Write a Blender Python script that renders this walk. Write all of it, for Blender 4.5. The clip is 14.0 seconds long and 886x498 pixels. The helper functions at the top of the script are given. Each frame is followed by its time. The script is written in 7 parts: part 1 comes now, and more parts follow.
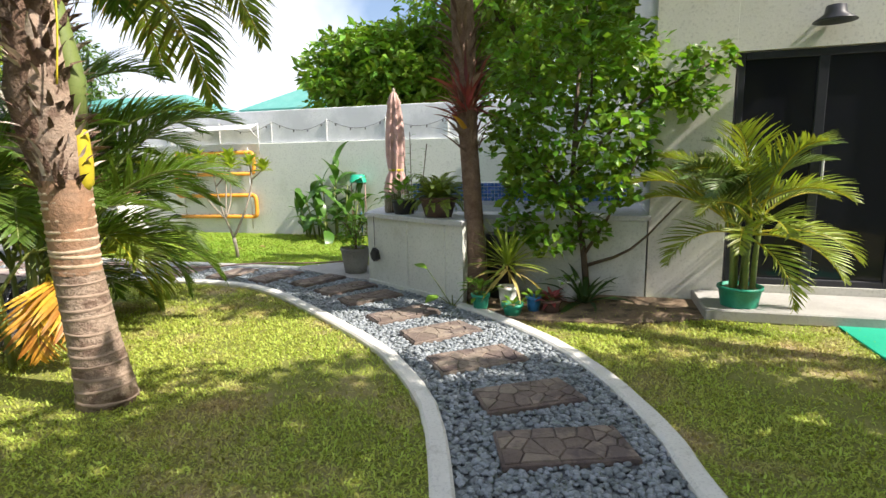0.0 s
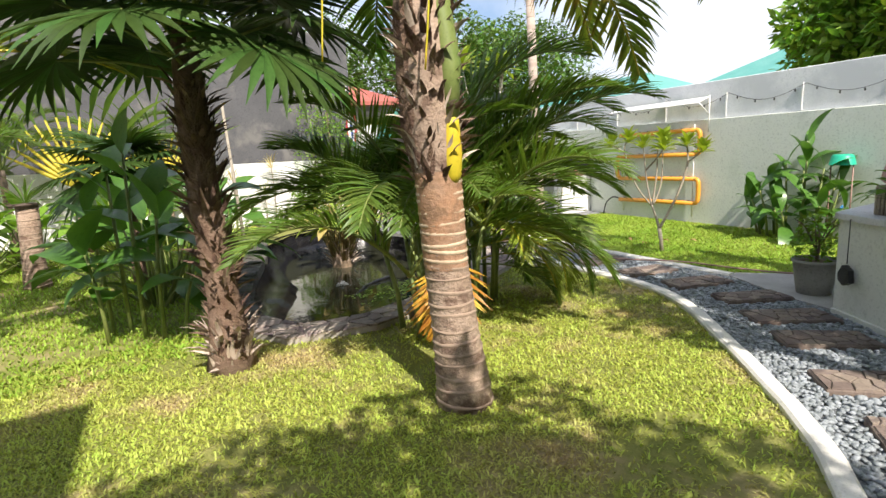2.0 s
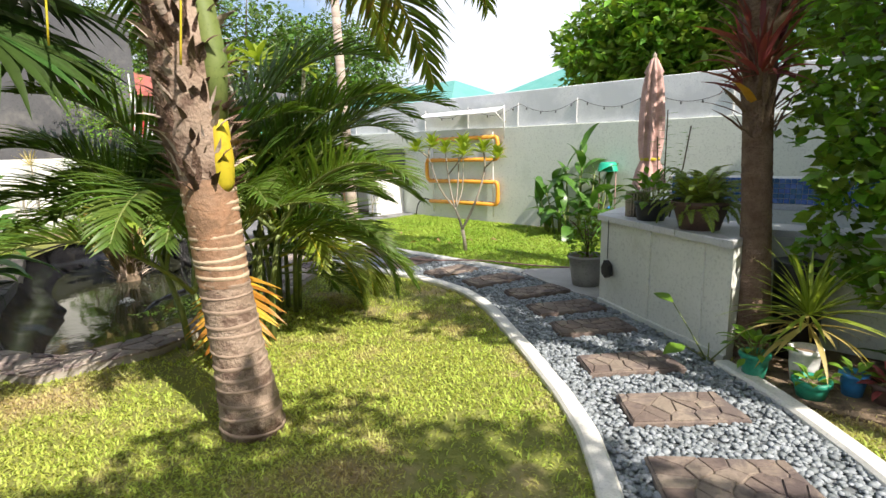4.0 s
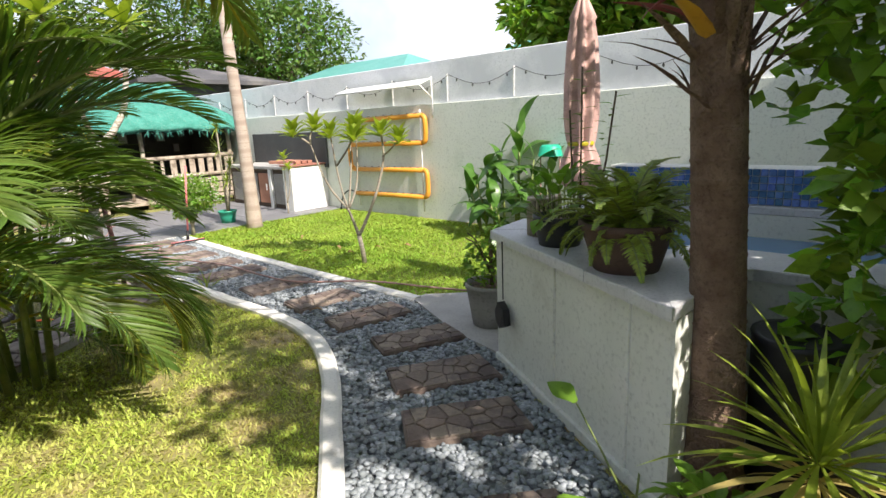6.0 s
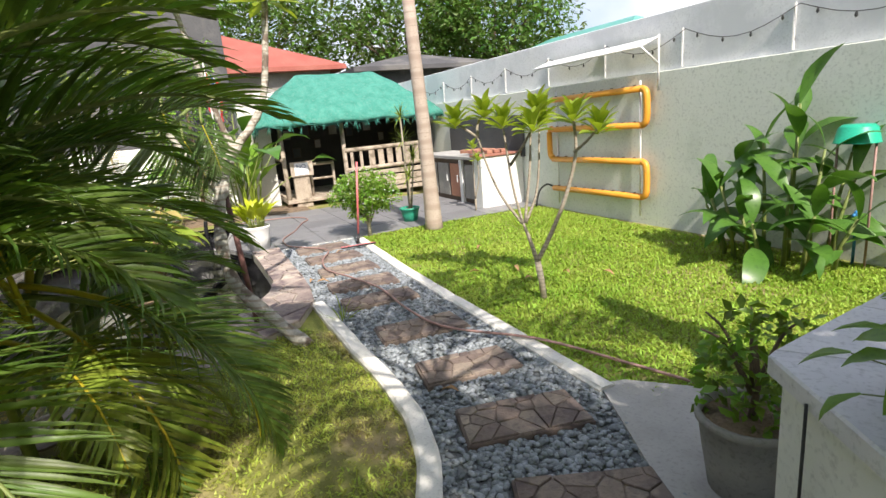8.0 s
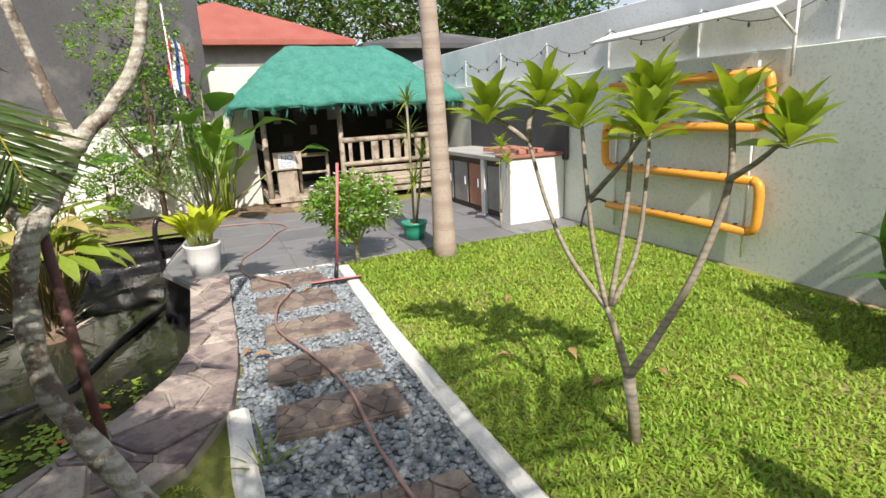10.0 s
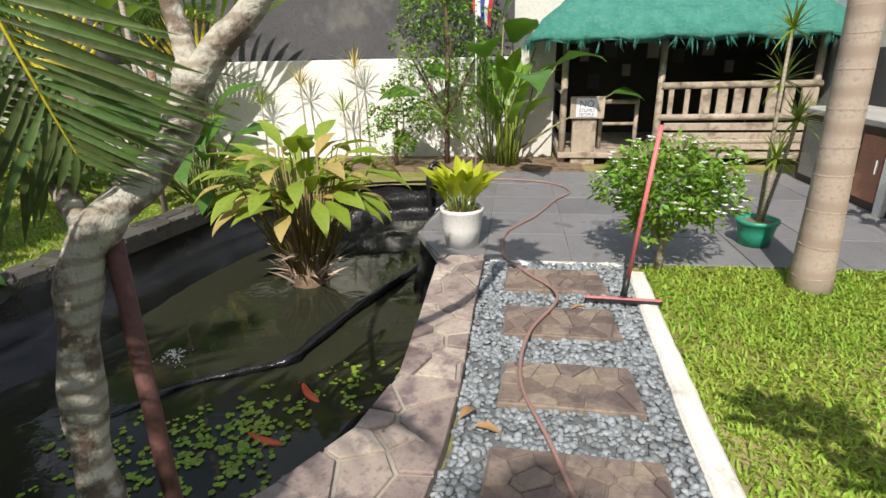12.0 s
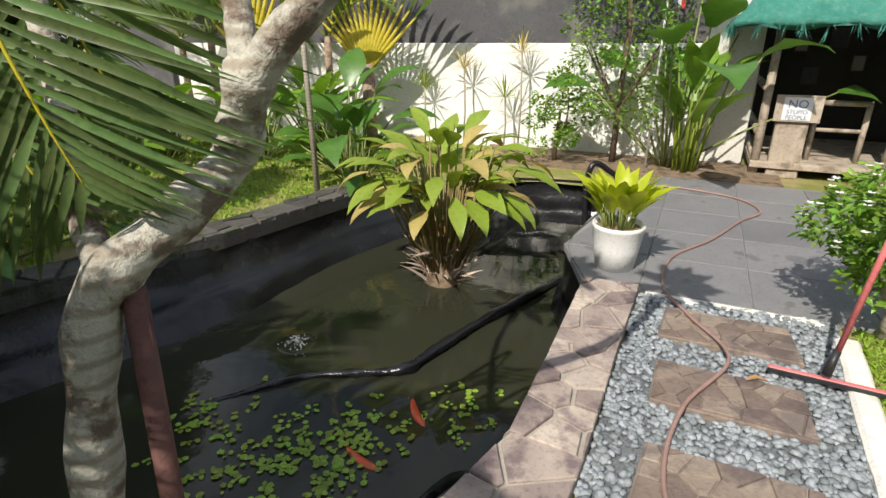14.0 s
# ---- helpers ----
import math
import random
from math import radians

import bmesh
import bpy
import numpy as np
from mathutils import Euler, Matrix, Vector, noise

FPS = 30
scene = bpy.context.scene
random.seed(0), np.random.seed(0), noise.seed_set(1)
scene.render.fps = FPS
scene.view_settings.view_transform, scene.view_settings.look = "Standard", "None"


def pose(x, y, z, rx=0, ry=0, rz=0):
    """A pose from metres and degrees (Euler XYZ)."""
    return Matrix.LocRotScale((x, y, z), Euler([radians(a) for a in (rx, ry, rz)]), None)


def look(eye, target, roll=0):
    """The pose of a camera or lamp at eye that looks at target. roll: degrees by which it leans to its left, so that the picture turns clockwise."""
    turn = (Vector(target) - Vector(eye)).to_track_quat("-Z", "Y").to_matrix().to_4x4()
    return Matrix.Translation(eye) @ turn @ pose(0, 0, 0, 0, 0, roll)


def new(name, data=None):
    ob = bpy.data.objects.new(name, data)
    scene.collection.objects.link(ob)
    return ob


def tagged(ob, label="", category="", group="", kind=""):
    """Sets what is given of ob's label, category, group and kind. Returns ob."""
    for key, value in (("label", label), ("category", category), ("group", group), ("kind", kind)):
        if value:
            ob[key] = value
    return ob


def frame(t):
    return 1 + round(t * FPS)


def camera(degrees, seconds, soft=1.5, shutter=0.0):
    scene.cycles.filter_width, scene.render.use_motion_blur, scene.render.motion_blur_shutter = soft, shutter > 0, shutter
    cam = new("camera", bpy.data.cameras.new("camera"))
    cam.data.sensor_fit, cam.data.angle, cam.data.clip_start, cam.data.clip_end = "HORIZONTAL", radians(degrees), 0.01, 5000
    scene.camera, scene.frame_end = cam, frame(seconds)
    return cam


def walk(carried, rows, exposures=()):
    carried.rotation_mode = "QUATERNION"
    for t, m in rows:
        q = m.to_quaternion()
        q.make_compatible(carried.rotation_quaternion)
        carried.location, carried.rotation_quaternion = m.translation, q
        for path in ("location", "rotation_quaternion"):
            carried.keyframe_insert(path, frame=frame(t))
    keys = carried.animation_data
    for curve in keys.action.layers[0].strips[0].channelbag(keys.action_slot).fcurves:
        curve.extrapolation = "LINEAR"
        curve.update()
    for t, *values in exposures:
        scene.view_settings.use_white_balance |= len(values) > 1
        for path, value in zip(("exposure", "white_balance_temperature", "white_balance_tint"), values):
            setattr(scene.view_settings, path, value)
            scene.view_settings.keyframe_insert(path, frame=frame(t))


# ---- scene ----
cam = camera(79.1, 14.0)
PATH = [
    (0, (0.106, -0.026, 1.365), (0.062, 1.946, 1.034), -1.1),
    (0.5, (0.182, 0.242, 1.321), (0.23, 2.217, 1.01), -1.4),
    (1, (0.162, 0.588, 1.356), (-0.168, 2.533, 1.03), -3.7),
    (1.5, (0.101, 0.847, 1.388), (-0.859, 2.565, 1.031), -3.4),
    (1.7, (0.093, 0.949, 1.382), (-1.101, 2.513, 1.025), -3.1),
    (2, (0.1, 0.944, 1.384), (-1.361, 2.264, 1.032), -2.8),
    (2.1, (0.1, 0.958, 1.391), (-1.419, 2.217, 1.061), -3.6),
    (2.5, (0.059, 0.892, 1.411), (-1.61, 1.935, 1.052), -3.2),
    (3, (0.04, 0.823, 1.415), (-1.685, 1.764, 1.044), -3.7),
    (3.5, (0.071, 0.911, 1.414), (-1.31, 2.306, 1.028), -2.2),
    (4, (0.184, 1.144, 1.413), (-0.771, 2.861, 1.037), -1.4),
    (4.2, (0.26, 1.212, 1.408), (-0.608, 2.977, 1.042), -1.9),
    (6.3, (0.274, 3.317, 1.402), (-0.655, 5.023, 0.927), -2.6),
    (6.5, (0.223, 3.466, 1.402), (-0.77, 5.131, 0.909), -2.7),
    (7, (0.114, 3.839, 1.398), (-1.049, 5.381, 0.878), -2.7),
    (7.5, (-0.152, 4.173, 1.407), (-1.495, 5.566, 0.903), -3.7),
    (8, (-0.437, 4.493, 1.434), (-1.948, 5.715, 0.961), -5.1),
    (8.2, (-0.527, 4.618, 1.458), (-2.085, 5.783, 0.993), -5.3),
    (10.3, (-2.139, 5.884, 1.413), (-3.679, 7.049, 0.893), -2.3),
    (10.5, (-2.264, 5.981, 1.406), (-3.853, 7.07, 0.869), -2.4),
    (11, (-2.621, 6.22, 1.37), (-4.34, 7.065, 0.794), -2.4),
    (11.5, (-2.975, 6.293, 1.381), (-4.798, 6.834, 0.763), -2.4),
    (12, (-3.281, 6.297, 1.375), (-5.15, 6.52, 0.7), -1.2),
    (12.5, (-3.592, 6.416, 1.357), (-5.45, 6.322, 0.623), 0.5),
    (13, (-3.702, 6.44, 1.389), (-5.542, 6.177, 0.651), 0.6),
    (13.5, (-3.716, 6.424, 1.415), (-5.551, 6.103, 0.687), 0.0),
    (14, (-3.722, 6.386, 1.405), (-5.554, 6.049, 0.678), -0.1),
]
walk(cam, [(t, look(eye, target, roll)) for t, eye, target, roll in PATH],
     exposures=[(0.0, 0.9, 6500, 14), (1.2, 0.8, 6500, 14), (2.6, 0.68, 6500, 14), (4.0, 0.74, 6500, 14), (6.6, 0.75, 6500, 15), (8.2, 0.62, 6500, 15), (10.5, 0.28, 6500, 14), (12.5, 0.1, 6500, 13), (14.0, 0.15, 6500, 12)])


# ---- world, sun, exposure ----
SUN_TO = Vector((-0.93, 0.36, -1.0)).normalized()      # the way the sunlight travels
world = bpy.data.worlds.new("sky")
scene.world = world
world.use_nodes = True
wn = world.node_tree.nodes
sky = wn.new("ShaderNodeTexSky")
sky.sky_type = "NISHITA"
sky.sun_disc = False
sky.sun_elevation = math.asin(-SUN_TO.z)
sky.sun_rotation = math.atan2(-SUN_TO.x, -SUN_TO.y)
sky.air_density, sky.dust_density, sky.ozone_density = 1.0, 2.5, 1.0
# thin white clouds over the blue
tcw = wn.new("ShaderNodeTexCoord")
cl = wn.new("ShaderNodeTexNoise")
cl.inputs["Scale"].default_value, cl.inputs["Detail"].default_value = 3.0, 6.0
clr = wn.new("ShaderNodeValToRGB")
clr.color_ramp.elements[0].position, clr.color_ramp.elements[1].position = 0.40, 0.62
mixw = wn.new("ShaderNodeMix")
mixw.data_type = "RGBA"
mixw.inputs[7].default_value = (5.7, 6.1, 6.7, 1)
wl = world.node_tree.links
wl.new(tcw.outputs["Generated"], cl.inputs["Vector"])
wl.new(cl.outputs["Fac"], clr.inputs["Fac"])
wl.new(clr.outputs["Color"], mixw.inputs[0])
wl.new(sky.outputs["Color"], mixw.inputs[6])
wl.new(mixw.outputs[2], wn["Background"].inputs["Color"])
wn["Background"].inputs["Strength"].default_value = 0.12
sun_data = bpy.data.lights.new("sun", "SUN")
sun_data.energy, sun_data.angle, sun_data.color = 5.0, radians(0.55), (1.0, 0.94, 0.82)
sun = new("sun", sun_data)
sun.matrix_world = look((0, 0, 30), Vector((0, 0, 30)) + SUN_TO)

# ---- plan: a runs along the back wall, b across the garden ----
UA, VB = Vector((-0.967, 0.254, 0)), Vector((0.254, 0.967, 0))


def P(a, b, z=0.0):
    return UA * a + VB * b + Vector((0, 0, z))


def AB(x, y):
    return (x * UA.x + y * UA.y, x * VB.x + y * VB.y)


def atp(a, b, z=0.0, turned=0.0):
    """A pose whose x runs along a and whose y runs along b."""
    p = P(a, b, z)
    return Matrix(((UA.x, VB.x, 0, p.x), (UA.y, VB.y, 0, p.y), (0, 0, 1, p.z), (0, 0, 0, 1))) @ Matrix.Rotation(radians(turned), 4, "Z")


rng = np.random.default_rng(7)


# ---- materials ----
def mat(name, c1, c2, rough=0.8, scale=6.0, fine=60.0, bump=0.3, depth=0.01, metal=0.0, spec=0.4,
        island=0.0, obrand=0.0, leaf=0.0, stain=None, stain_scale=1.5, stain_lo=0.5, stain_hi=0.62, coat=0.0, bands=None):
    """Two-scale noise between two colours, with stains, grain and fine relief."""
    m = bpy.data.materials.new(name)
    m.use_nodes = True
    nt = m.node_tree
    n, l = nt.nodes, nt.links
    bs = n["Principled BSDF"]
    tc = n.new("ShaderNodeTexCoord")
    vec = tc.outputs["Object"]

    def noise_node(s, det=5.0):
        k = n.new("ShaderNodeTexNoise")
        k.inputs["Scale"].default_value, k.inputs["Detail"].default_value = s, det
        k.inputs["Roughness"].default_value = 0.62
        l.new(vec, k.inputs["Vector"])
        return k.outputs["Fac"]

    def mix(fac, a, b, mode="MIX"):
        k = n.new("ShaderNodeMix")
        k.data_type, k.blend_type = "RGBA", mode
        for sock, val in ((0, fac), (6, a), (7, b)):
            if isinstance(val, (int, float)):
                k.inputs[sock].default_value = val
            elif isinstance(val, tuple):
                k.inputs[sock].default_value = (*val[:3], 1)
            else:
                l.new(val, k.inputs[sock])
        return k.outputs[2]

    def ramp(fac, lo, hi):
        k = n.new("ShaderNodeMapRange")
        k.inputs[1].default_value, k.inputs[2].default_value = lo, hi
        l.new(fac, k.inputs[0])
        return k.outputs[0]

    big, small = noise_node(scale), noise_node(fine, 4.0)
    col = mix(ramp(big, 0.3, 0.7), c1, c2)
    dark = tuple(c * 0.55 for c in c1)
    col = mix(ramp(small, 0.52, 0.85), col, dark)
    if bands:
        wv = n.new("ShaderNodeTexWave")
        wv.bands_direction = "Z"
        wv.inputs["Scale"].default_value, wv.inputs["Distortion"].default_value = bands[0], 2.5
        wv.inputs["Detail"].default_value = 3
        l.new(vec, wv.inputs["Vector"])
        col = mix(ramp(wv.outputs["Fac"], 0.55, 0.95), col, bands[1])
    if stain:
        col = mix(ramp(noise_node(stain_scale, 8.0), stain_lo, stain_hi), col, stain)
    if island or obrand:
        if island:
            g = n.new("ShaderNodeNewGeometry")
            r = g.outputs["Random Per Island"]
        else:
            g = n.new("ShaderNodeObjectInfo")
            r = g.outputs["Random"]
        k = n.new("ShaderNodeMapRange")
        amt = island or obrand
        k.inputs[3].default_value, k.inputs[4].default_value = 1 - amt, 1 + amt
        l.new(r, k.inputs[0])
        hs = n.new("ShaderNodeHueSaturation")
        l.new(k.outputs[0], hs.inputs["Value"])
        k2 = n.new("ShaderNodeMapRange")
        k2.inputs[3].default_value, k2.inputs[4].default_value = 0.5 - 0.06 * amt, 0.5 + 0.05 * amt
        l.new(r, k2.inputs[0])
        l.new(k2.outputs[0], hs.inputs["Hue"])
        l.new(col, hs.inputs["Color"])
        col = hs.outputs["Color"]
    l.new(col, bs.inputs["Base Color"])
    bs.inputs["Roughness"].default_value = rough
    bs.inputs["Metallic"].default_value = metal
    bs.inputs["Specular IOR Level"].default_value = spec
    bs.inputs["Coat Weight"].default_value = coat
    if bump:
        bp = n.new("ShaderNodeBump")
        bp.inputs["Strength"].default_value, bp.inputs["Distance"].default_value = bump, depth
        l.new(small, bp.inputs["Height"])
        l.new(bp.outputs["Normal"], bs.inputs["Normal"])
    if leaf:
        tr = n.new("ShaderNodeBsdfTranslucent")
        l.new(mix(1.0, col, (1.0, 1.0, 0.45), "MULTIPLY"), tr.inputs["Color"])
        ms = n.new("ShaderNodeMixShader")
        ms.inputs[0].default_value = leaf
        l.new(bs.outputs[0], ms.inputs[1])
        l.new(tr.outputs[0], ms.inputs[2])
        l.new(ms.outputs[0], n["Material Output"].inputs["Surface"])
    return m


def leafmat(name, c1, c2, rough=0.42, leaf=0.35, var=0.35, scale=2.5):
    return mat(name, c1, c2, rough, scale, 30, 0.08, 0.004, spec=0.5, island=var, leaf=leaf)


M_soil = mat("lawn_soil", (0.17, 0.20, 0.035), (0.27, 0.26, 0.08), 0.95, 1.4, 55, 0.7, 0.02, stain=(0.38, 0.30, 0.16), stain_scale=1.3, stain_lo=0.50, stain_hi=0.64)
M_grass = mat("grass_blade", (0.38, 0.48, 0.075), (0.53, 0.58, 0.125), 0.55, 0.9, 25, 0, spec=0.3, island=0.35, leaf=0.35, stain=(0.52, 0.42, 0.20), stain_scale=1.3, stain_lo=0.50, stain_hi=0.66)
M_grass2 = mat("lush_grass_blade", (0.24, 0.40, 0.04), (0.42, 0.54, 0.09), 0.5, 1.2, 25, 0, spec=0.3, island=0.35, leaf=0.4)
M_gravel_bed = mat("gravel_bed", (0.13, 0.145, 0.155), (0.20, 0.215, 0.225), 0.9, 4, 70, 0.8, 0.02)
M_pebble = mat("blue_grey_pebble", (0.20, 0.225, 0.245), (0.30, 0.33, 0.35), 0.65, 8, 90, 0.15, 0.004, island=0.34)
M_kerb = mat("white_kerb_paint", (0.80, 0.78, 0.73), (0.70, 0.68, 0.62), 0.75, 5, 70, 0.35, 0.006, stain=(0.42, 0.40, 0.33), stain_scale=7, stain_lo=0.58, stain_hi=0.75)
M_slab = mat("flagstone", (0.18, 0.14, 0.115), (0.30, 0.24, 0.195), 0.85, 5, 45, 0.6, 0.012, obrand=0.26, stain=(0.14, 0.11, 0.10), stain_scale=6)
M_rimstone = mat("rim_flagstone", (0.25, 0.20, 0.18), (0.42, 0.35, 0.30), 0.8, 5, 45, 0.45, 0.008, obrand=0.35, stain=(0.17, 0.13, 0.13), stain_scale=7)
# dark grey far-bank rock, with the bank's shadow also put into the colour
M_rimdark = mat("shaded_dark_bank_stone", (0.07, 0.065, 0.06), (0.13, 0.12, 0.11), 0.9, 6, 45, 0.8, 0.015, obrand=0.3, stain=(0.05, 0.06, 0.03), stain_scale=6)
M_mortar = mat("mortar", (0.42, 0.38, 0.33), (0.32, 0.29, 0.25), 0.95, 8, 80, 0.5, 0.008)
M_wall_low = mat("pale_green_wall", (0.62, 0.66, 0.60), (0.70, 0.72, 0.66), 0.85, 1.2, 40, 0.25, 0.006, stain=(0.48, 0.52, 0.45), stain_scale=1.8, stain_lo=0.58, stain_hi=0.8)
M_wall_up = mat("bluish_white_wall", (0.74, 0.76, 0.78), (0.80, 0.81, 0.82), 0.85, 1.5, 50, 0.25, 0.005, stain=(0.62, 0.64, 0.66), stain_scale=1.2)
M_white = mat("white_wall_paint", (0.80, 0.80, 0.78), (0.72, 0.72, 0.69), 0.8, 1.6, 45, 0.3, 0.006, stain=(0.45, 0.45, 0.42), stain_scale=4, stain_lo=0.6, stain_hi=0.8)
M_pool = mat("pool_wall_paint", (0.70, 0.71, 0.66), (0.62, 0.63, 0.58), 0.8, 1.8, 45, 0.25, 0.005, stain=(0.46, 0.46, 0.40), stain_scale=3, stain_lo=0.58, stain_hi=0.8)
M_coping = mat("grey_coping_tile", (0.52, 0.52, 0.55), (0.62, 0.62, 0.64), 0.5, 5, 60, 0.15, 0.003, obrand=0.08)
M_house = mat("house_plaster", (0.66, 0.65, 0.60), (0.58, 0.57, 0.53), 0.85, 1.2, 45, 0.25, 0.005, stain=(0.45, 0.44, 0.38), stain_scale=2, stain_lo=0.6, stain_hi=0.85)
M_greywall = mat("dark_grey_wall", (0.065, 0.065, 0.07), (0.10, 0.10, 0.105), 0.9, 1.0, 35, 0.4, 0.01, stain=(0.14, 0.135, 0.13), stain_scale=1.4)
M_patio = mat("patio_tile", (0.17, 0.17, 0.18), (0.215, 0.215, 0.22), 0.6, 2.2, 60, 0.15, 0.003, obrand=0.12, stain=(0.13, 0.13, 0.135), stain_scale=2.2, stain_lo=0.6, stain_hi=0.64)
M_grout = mat("grout", (0.30, 0.30, 0.29), (0.22, 0.22, 0.21), 0.95, 8, 80, 0.3)
M_concrete = mat("concrete", (0.45, 0.44, 0.42), (0.34, 0.33, 0.31), 0.9, 3, 60, 0.4, 0.006)
M_black = mat("black_liner", (0.008, 0.008, 0.010), (0.018, 0.018, 0.02), 0.24, 3, 30, 0.35, 0.012, spec=0.5, stain=(0.03, 0.028, 0.024), stain_scale=5, stain_lo=0.58, stain_hi=0.8)
M_wood = mat("weathered_wood", (0.34, 0.28, 0.22), (0.48, 0.41, 0.33), 0.8, 4, 40, 0.5, 0.006, stain=(0.2, 0.16, 0.12), stain_scale=6)
M_darkwood = mat("dark_wood", (0.06, 0.04, 0.03), (0.10, 0.07, 0.05), 0.6, 4, 40, 0.3, 0.005)
# near-black: the shade inside the hut and behind the door is in the colour
M_dark = mat("shaded_interior", (0.03, 0.028, 0.026), (0.05, 0.045, 0.04), 0.8, 3, 30, 0.3)
M_board = mat("dark_grey_board", (0.055, 0.058, 0.062), (0.085, 0.087, 0.09), 0.6, 2, 40, 0.1)
M_thatch = mat("green_net_thatch", (0.04, 0.25, 0.19), (0.09, 0.36, 0.29), 0.9, 6, 90, 1.0, 0.03, stain=(0.15, 0.34, 0.28), stain_scale=22, stain_lo=0.52, stain_hi=0.7)
M_orange = mat("orange_pipe", (0.78, 0.36, 0.05), (0.70, 0.29, 0.03), 0.4, 3, 60, 0.05, stain=(0.5, 0.25, 0.08), stain_scale=9, stain_lo=0.6, stain_hi=0.75)
M_bark = mat("ringed_palm_bark", (0.30, 0.21, 0.15), (0.40, 0.31, 0.24), 0.9, 6, 45, 0.8, 0.02, stain=(0.17, 0.11, 0.08), stain_scale=9)
M_ring = mat("pale_ring_scar", (0.36, 0.27, 0.20), (0.28, 0.20, 0.15), 0.9, 9, 60, 0.6, 0.01, stain=(0.3, 0.22, 0.16), stain_scale=12)
M_cream = mat("cream_leaf_scar", (0.62, 0.50, 0.36), (0.46, 0.33, 0.22), 0.85, 9, 60, 0.5, 0.008)
M_bark_orange = mat("orange_new_bark", (0.42, 0.22, 0.12), (0.33, 0.22, 0.15), 0.8, 6, 45, 0.5, 0.015, stain=(0.25, 0.15, 0.09), stain_scale=9)
M_fibre = mat("palm_fibre", (0.15, 0.085, 0.055), (0.32, 0.22, 0.16), 0.95, 9, 80, 1.0, 0.03, island=0.3)
M_husk = mat("dry_husk", (0.46, 0.36, 0.29), (0.60, 0.50, 0.42), 0.9, 9, 60, 0.5, 0.01)
M_redstalk = mat("reddish_green_stalk", (0.20, 0.22, 0.06), (0.26, 0.14, 0.07), 0.55, 5, 40, 0.2, 0.004)
M_yellow_sheath = mat("yellow_sheath", (0.50, 0.48, 0.03), (0.58, 0.42, 0.03), 0.45, 4, 40, 0.1, 0.004)
M_green_sheath = mat("green_sheath", (0.13, 0.19, 0.05), (0.24, 0.26, 0.08), 0.5, 4, 40, 0.15, 0.004)
M_smoothtrunk = mat("smooth_grey_trunk", (0.36, 0.29, 0.24), (0.44, 0.37, 0.31), 0.85, 3, 50, 0.4, 0.008, bands=(1.5, (0.32, 0.255, 0.21)))
M_smoothring = mat("trunk_ring", (0.31, 0.25, 0.205), (0.38, 0.31, 0.26), 0.85, 5, 50, 0.4, 0.006)
M_lichen = mat("lichen_bark", (0.42, 0.40, 0.34), (0.56, 0.54, 0.47), 0.9, 14, 60, 0.7, 0.015, bands=(7, (0.33, 0.29, 0.23)), stain=(0.17, 0.13, 0.10), stain_scale=9, stain_lo=0.50, stain_hi=0.58)
M_frangbark = mat("young_stem_bark", (0.28, 0.24, 0.18), (0.42, 0.38, 0.31), 0.85, 9, 50, 0.3, 0.006, bands=(10, (0.27, 0.23, 0.18)))
M_darkstem = mat("dark_twig", (0.10, 0.07, 0.05), (0.16, 0.12, 0.08), 0.9, 9, 50, 0.4)
L_palm = leafmat("palm_leaf", (0.085, 0.175, 0.03), (0.18, 0.275, 0.05), leaf=0.48)
L_palm_yel = leafmat("yellow_green_palm_leaf", (0.20, 0.28, 0.03), (0.30, 0.36, 0.05))
# lighter copy of the palm leaf: sunlight in the base colour, rust as stain
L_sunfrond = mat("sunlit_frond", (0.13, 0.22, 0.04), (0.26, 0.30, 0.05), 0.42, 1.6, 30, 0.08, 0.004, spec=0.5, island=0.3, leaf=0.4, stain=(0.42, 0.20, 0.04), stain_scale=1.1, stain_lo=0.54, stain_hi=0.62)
L_hang = leafmat("pale_green_palm_leaf", (0.09, 0.16, 0.055), (0.17, 0.24, 0.08))
L_drybrown = leafmat("dry_brown_leaf", (0.34, 0.19, 0.09), (0.46, 0.29, 0.15), 0.7, 0.2)
L_dead = leafmat("orange_dead_frond", (0.60, 0.28, 0.03), (0.62, 0.40, 0.06))
L_fan = leafmat("dark_fan_leaf", (0.035, 0.08, 0.015), (0.06, 0.12, 0.025), leaf=0.25)
L_big = leafmat("broad_leaf", (0.06, 0.16, 0.025), (0.12, 0.24, 0.04), 0.35, 0.3)
L_lime = leafmat("lime_leaf", (0.38, 0.48, 0.02), (0.60, 0.58, 0.03), 0.4, 0.4)
L_pond = leafmat("mottled_yellow_green_leaf", (0.20, 0.33, 0.035), (0.38, 0.41, 0.07), 0.4, 0.35)
L_dry = leafmat("buff_leaf", (0.50, 0.38, 0.14), (0.48, 0.42, 0.14), 0.5, 0.35)
L_bush = leafmat("bush_leaf", (0.12, 0.26, 0.025), (0.25, 0.40, 0.05))
L_vine = leafmat("vine_leaf", (0.10, 0.23, 0.025), (0.24, 0.39, 0.045), 0.35, 0.5, 0.45)
L_tree = leafmat("tree_leaf", (0.11, 0.24, 0.025), (0.26, 0.42, 0.05), 0.5, 0.42, 0.45)
L_treedark = leafmat("dark_tree_leaf", (0.06, 0.13, 0.02), (0.14, 0.24, 0.04), 0.5, 0.35, 0.45)
L_lettuce = leafmat("water_plant_leaf", (0.24, 0.42, 0.04), (0.42, 0.55, 0.07), 0.4, 0.35)
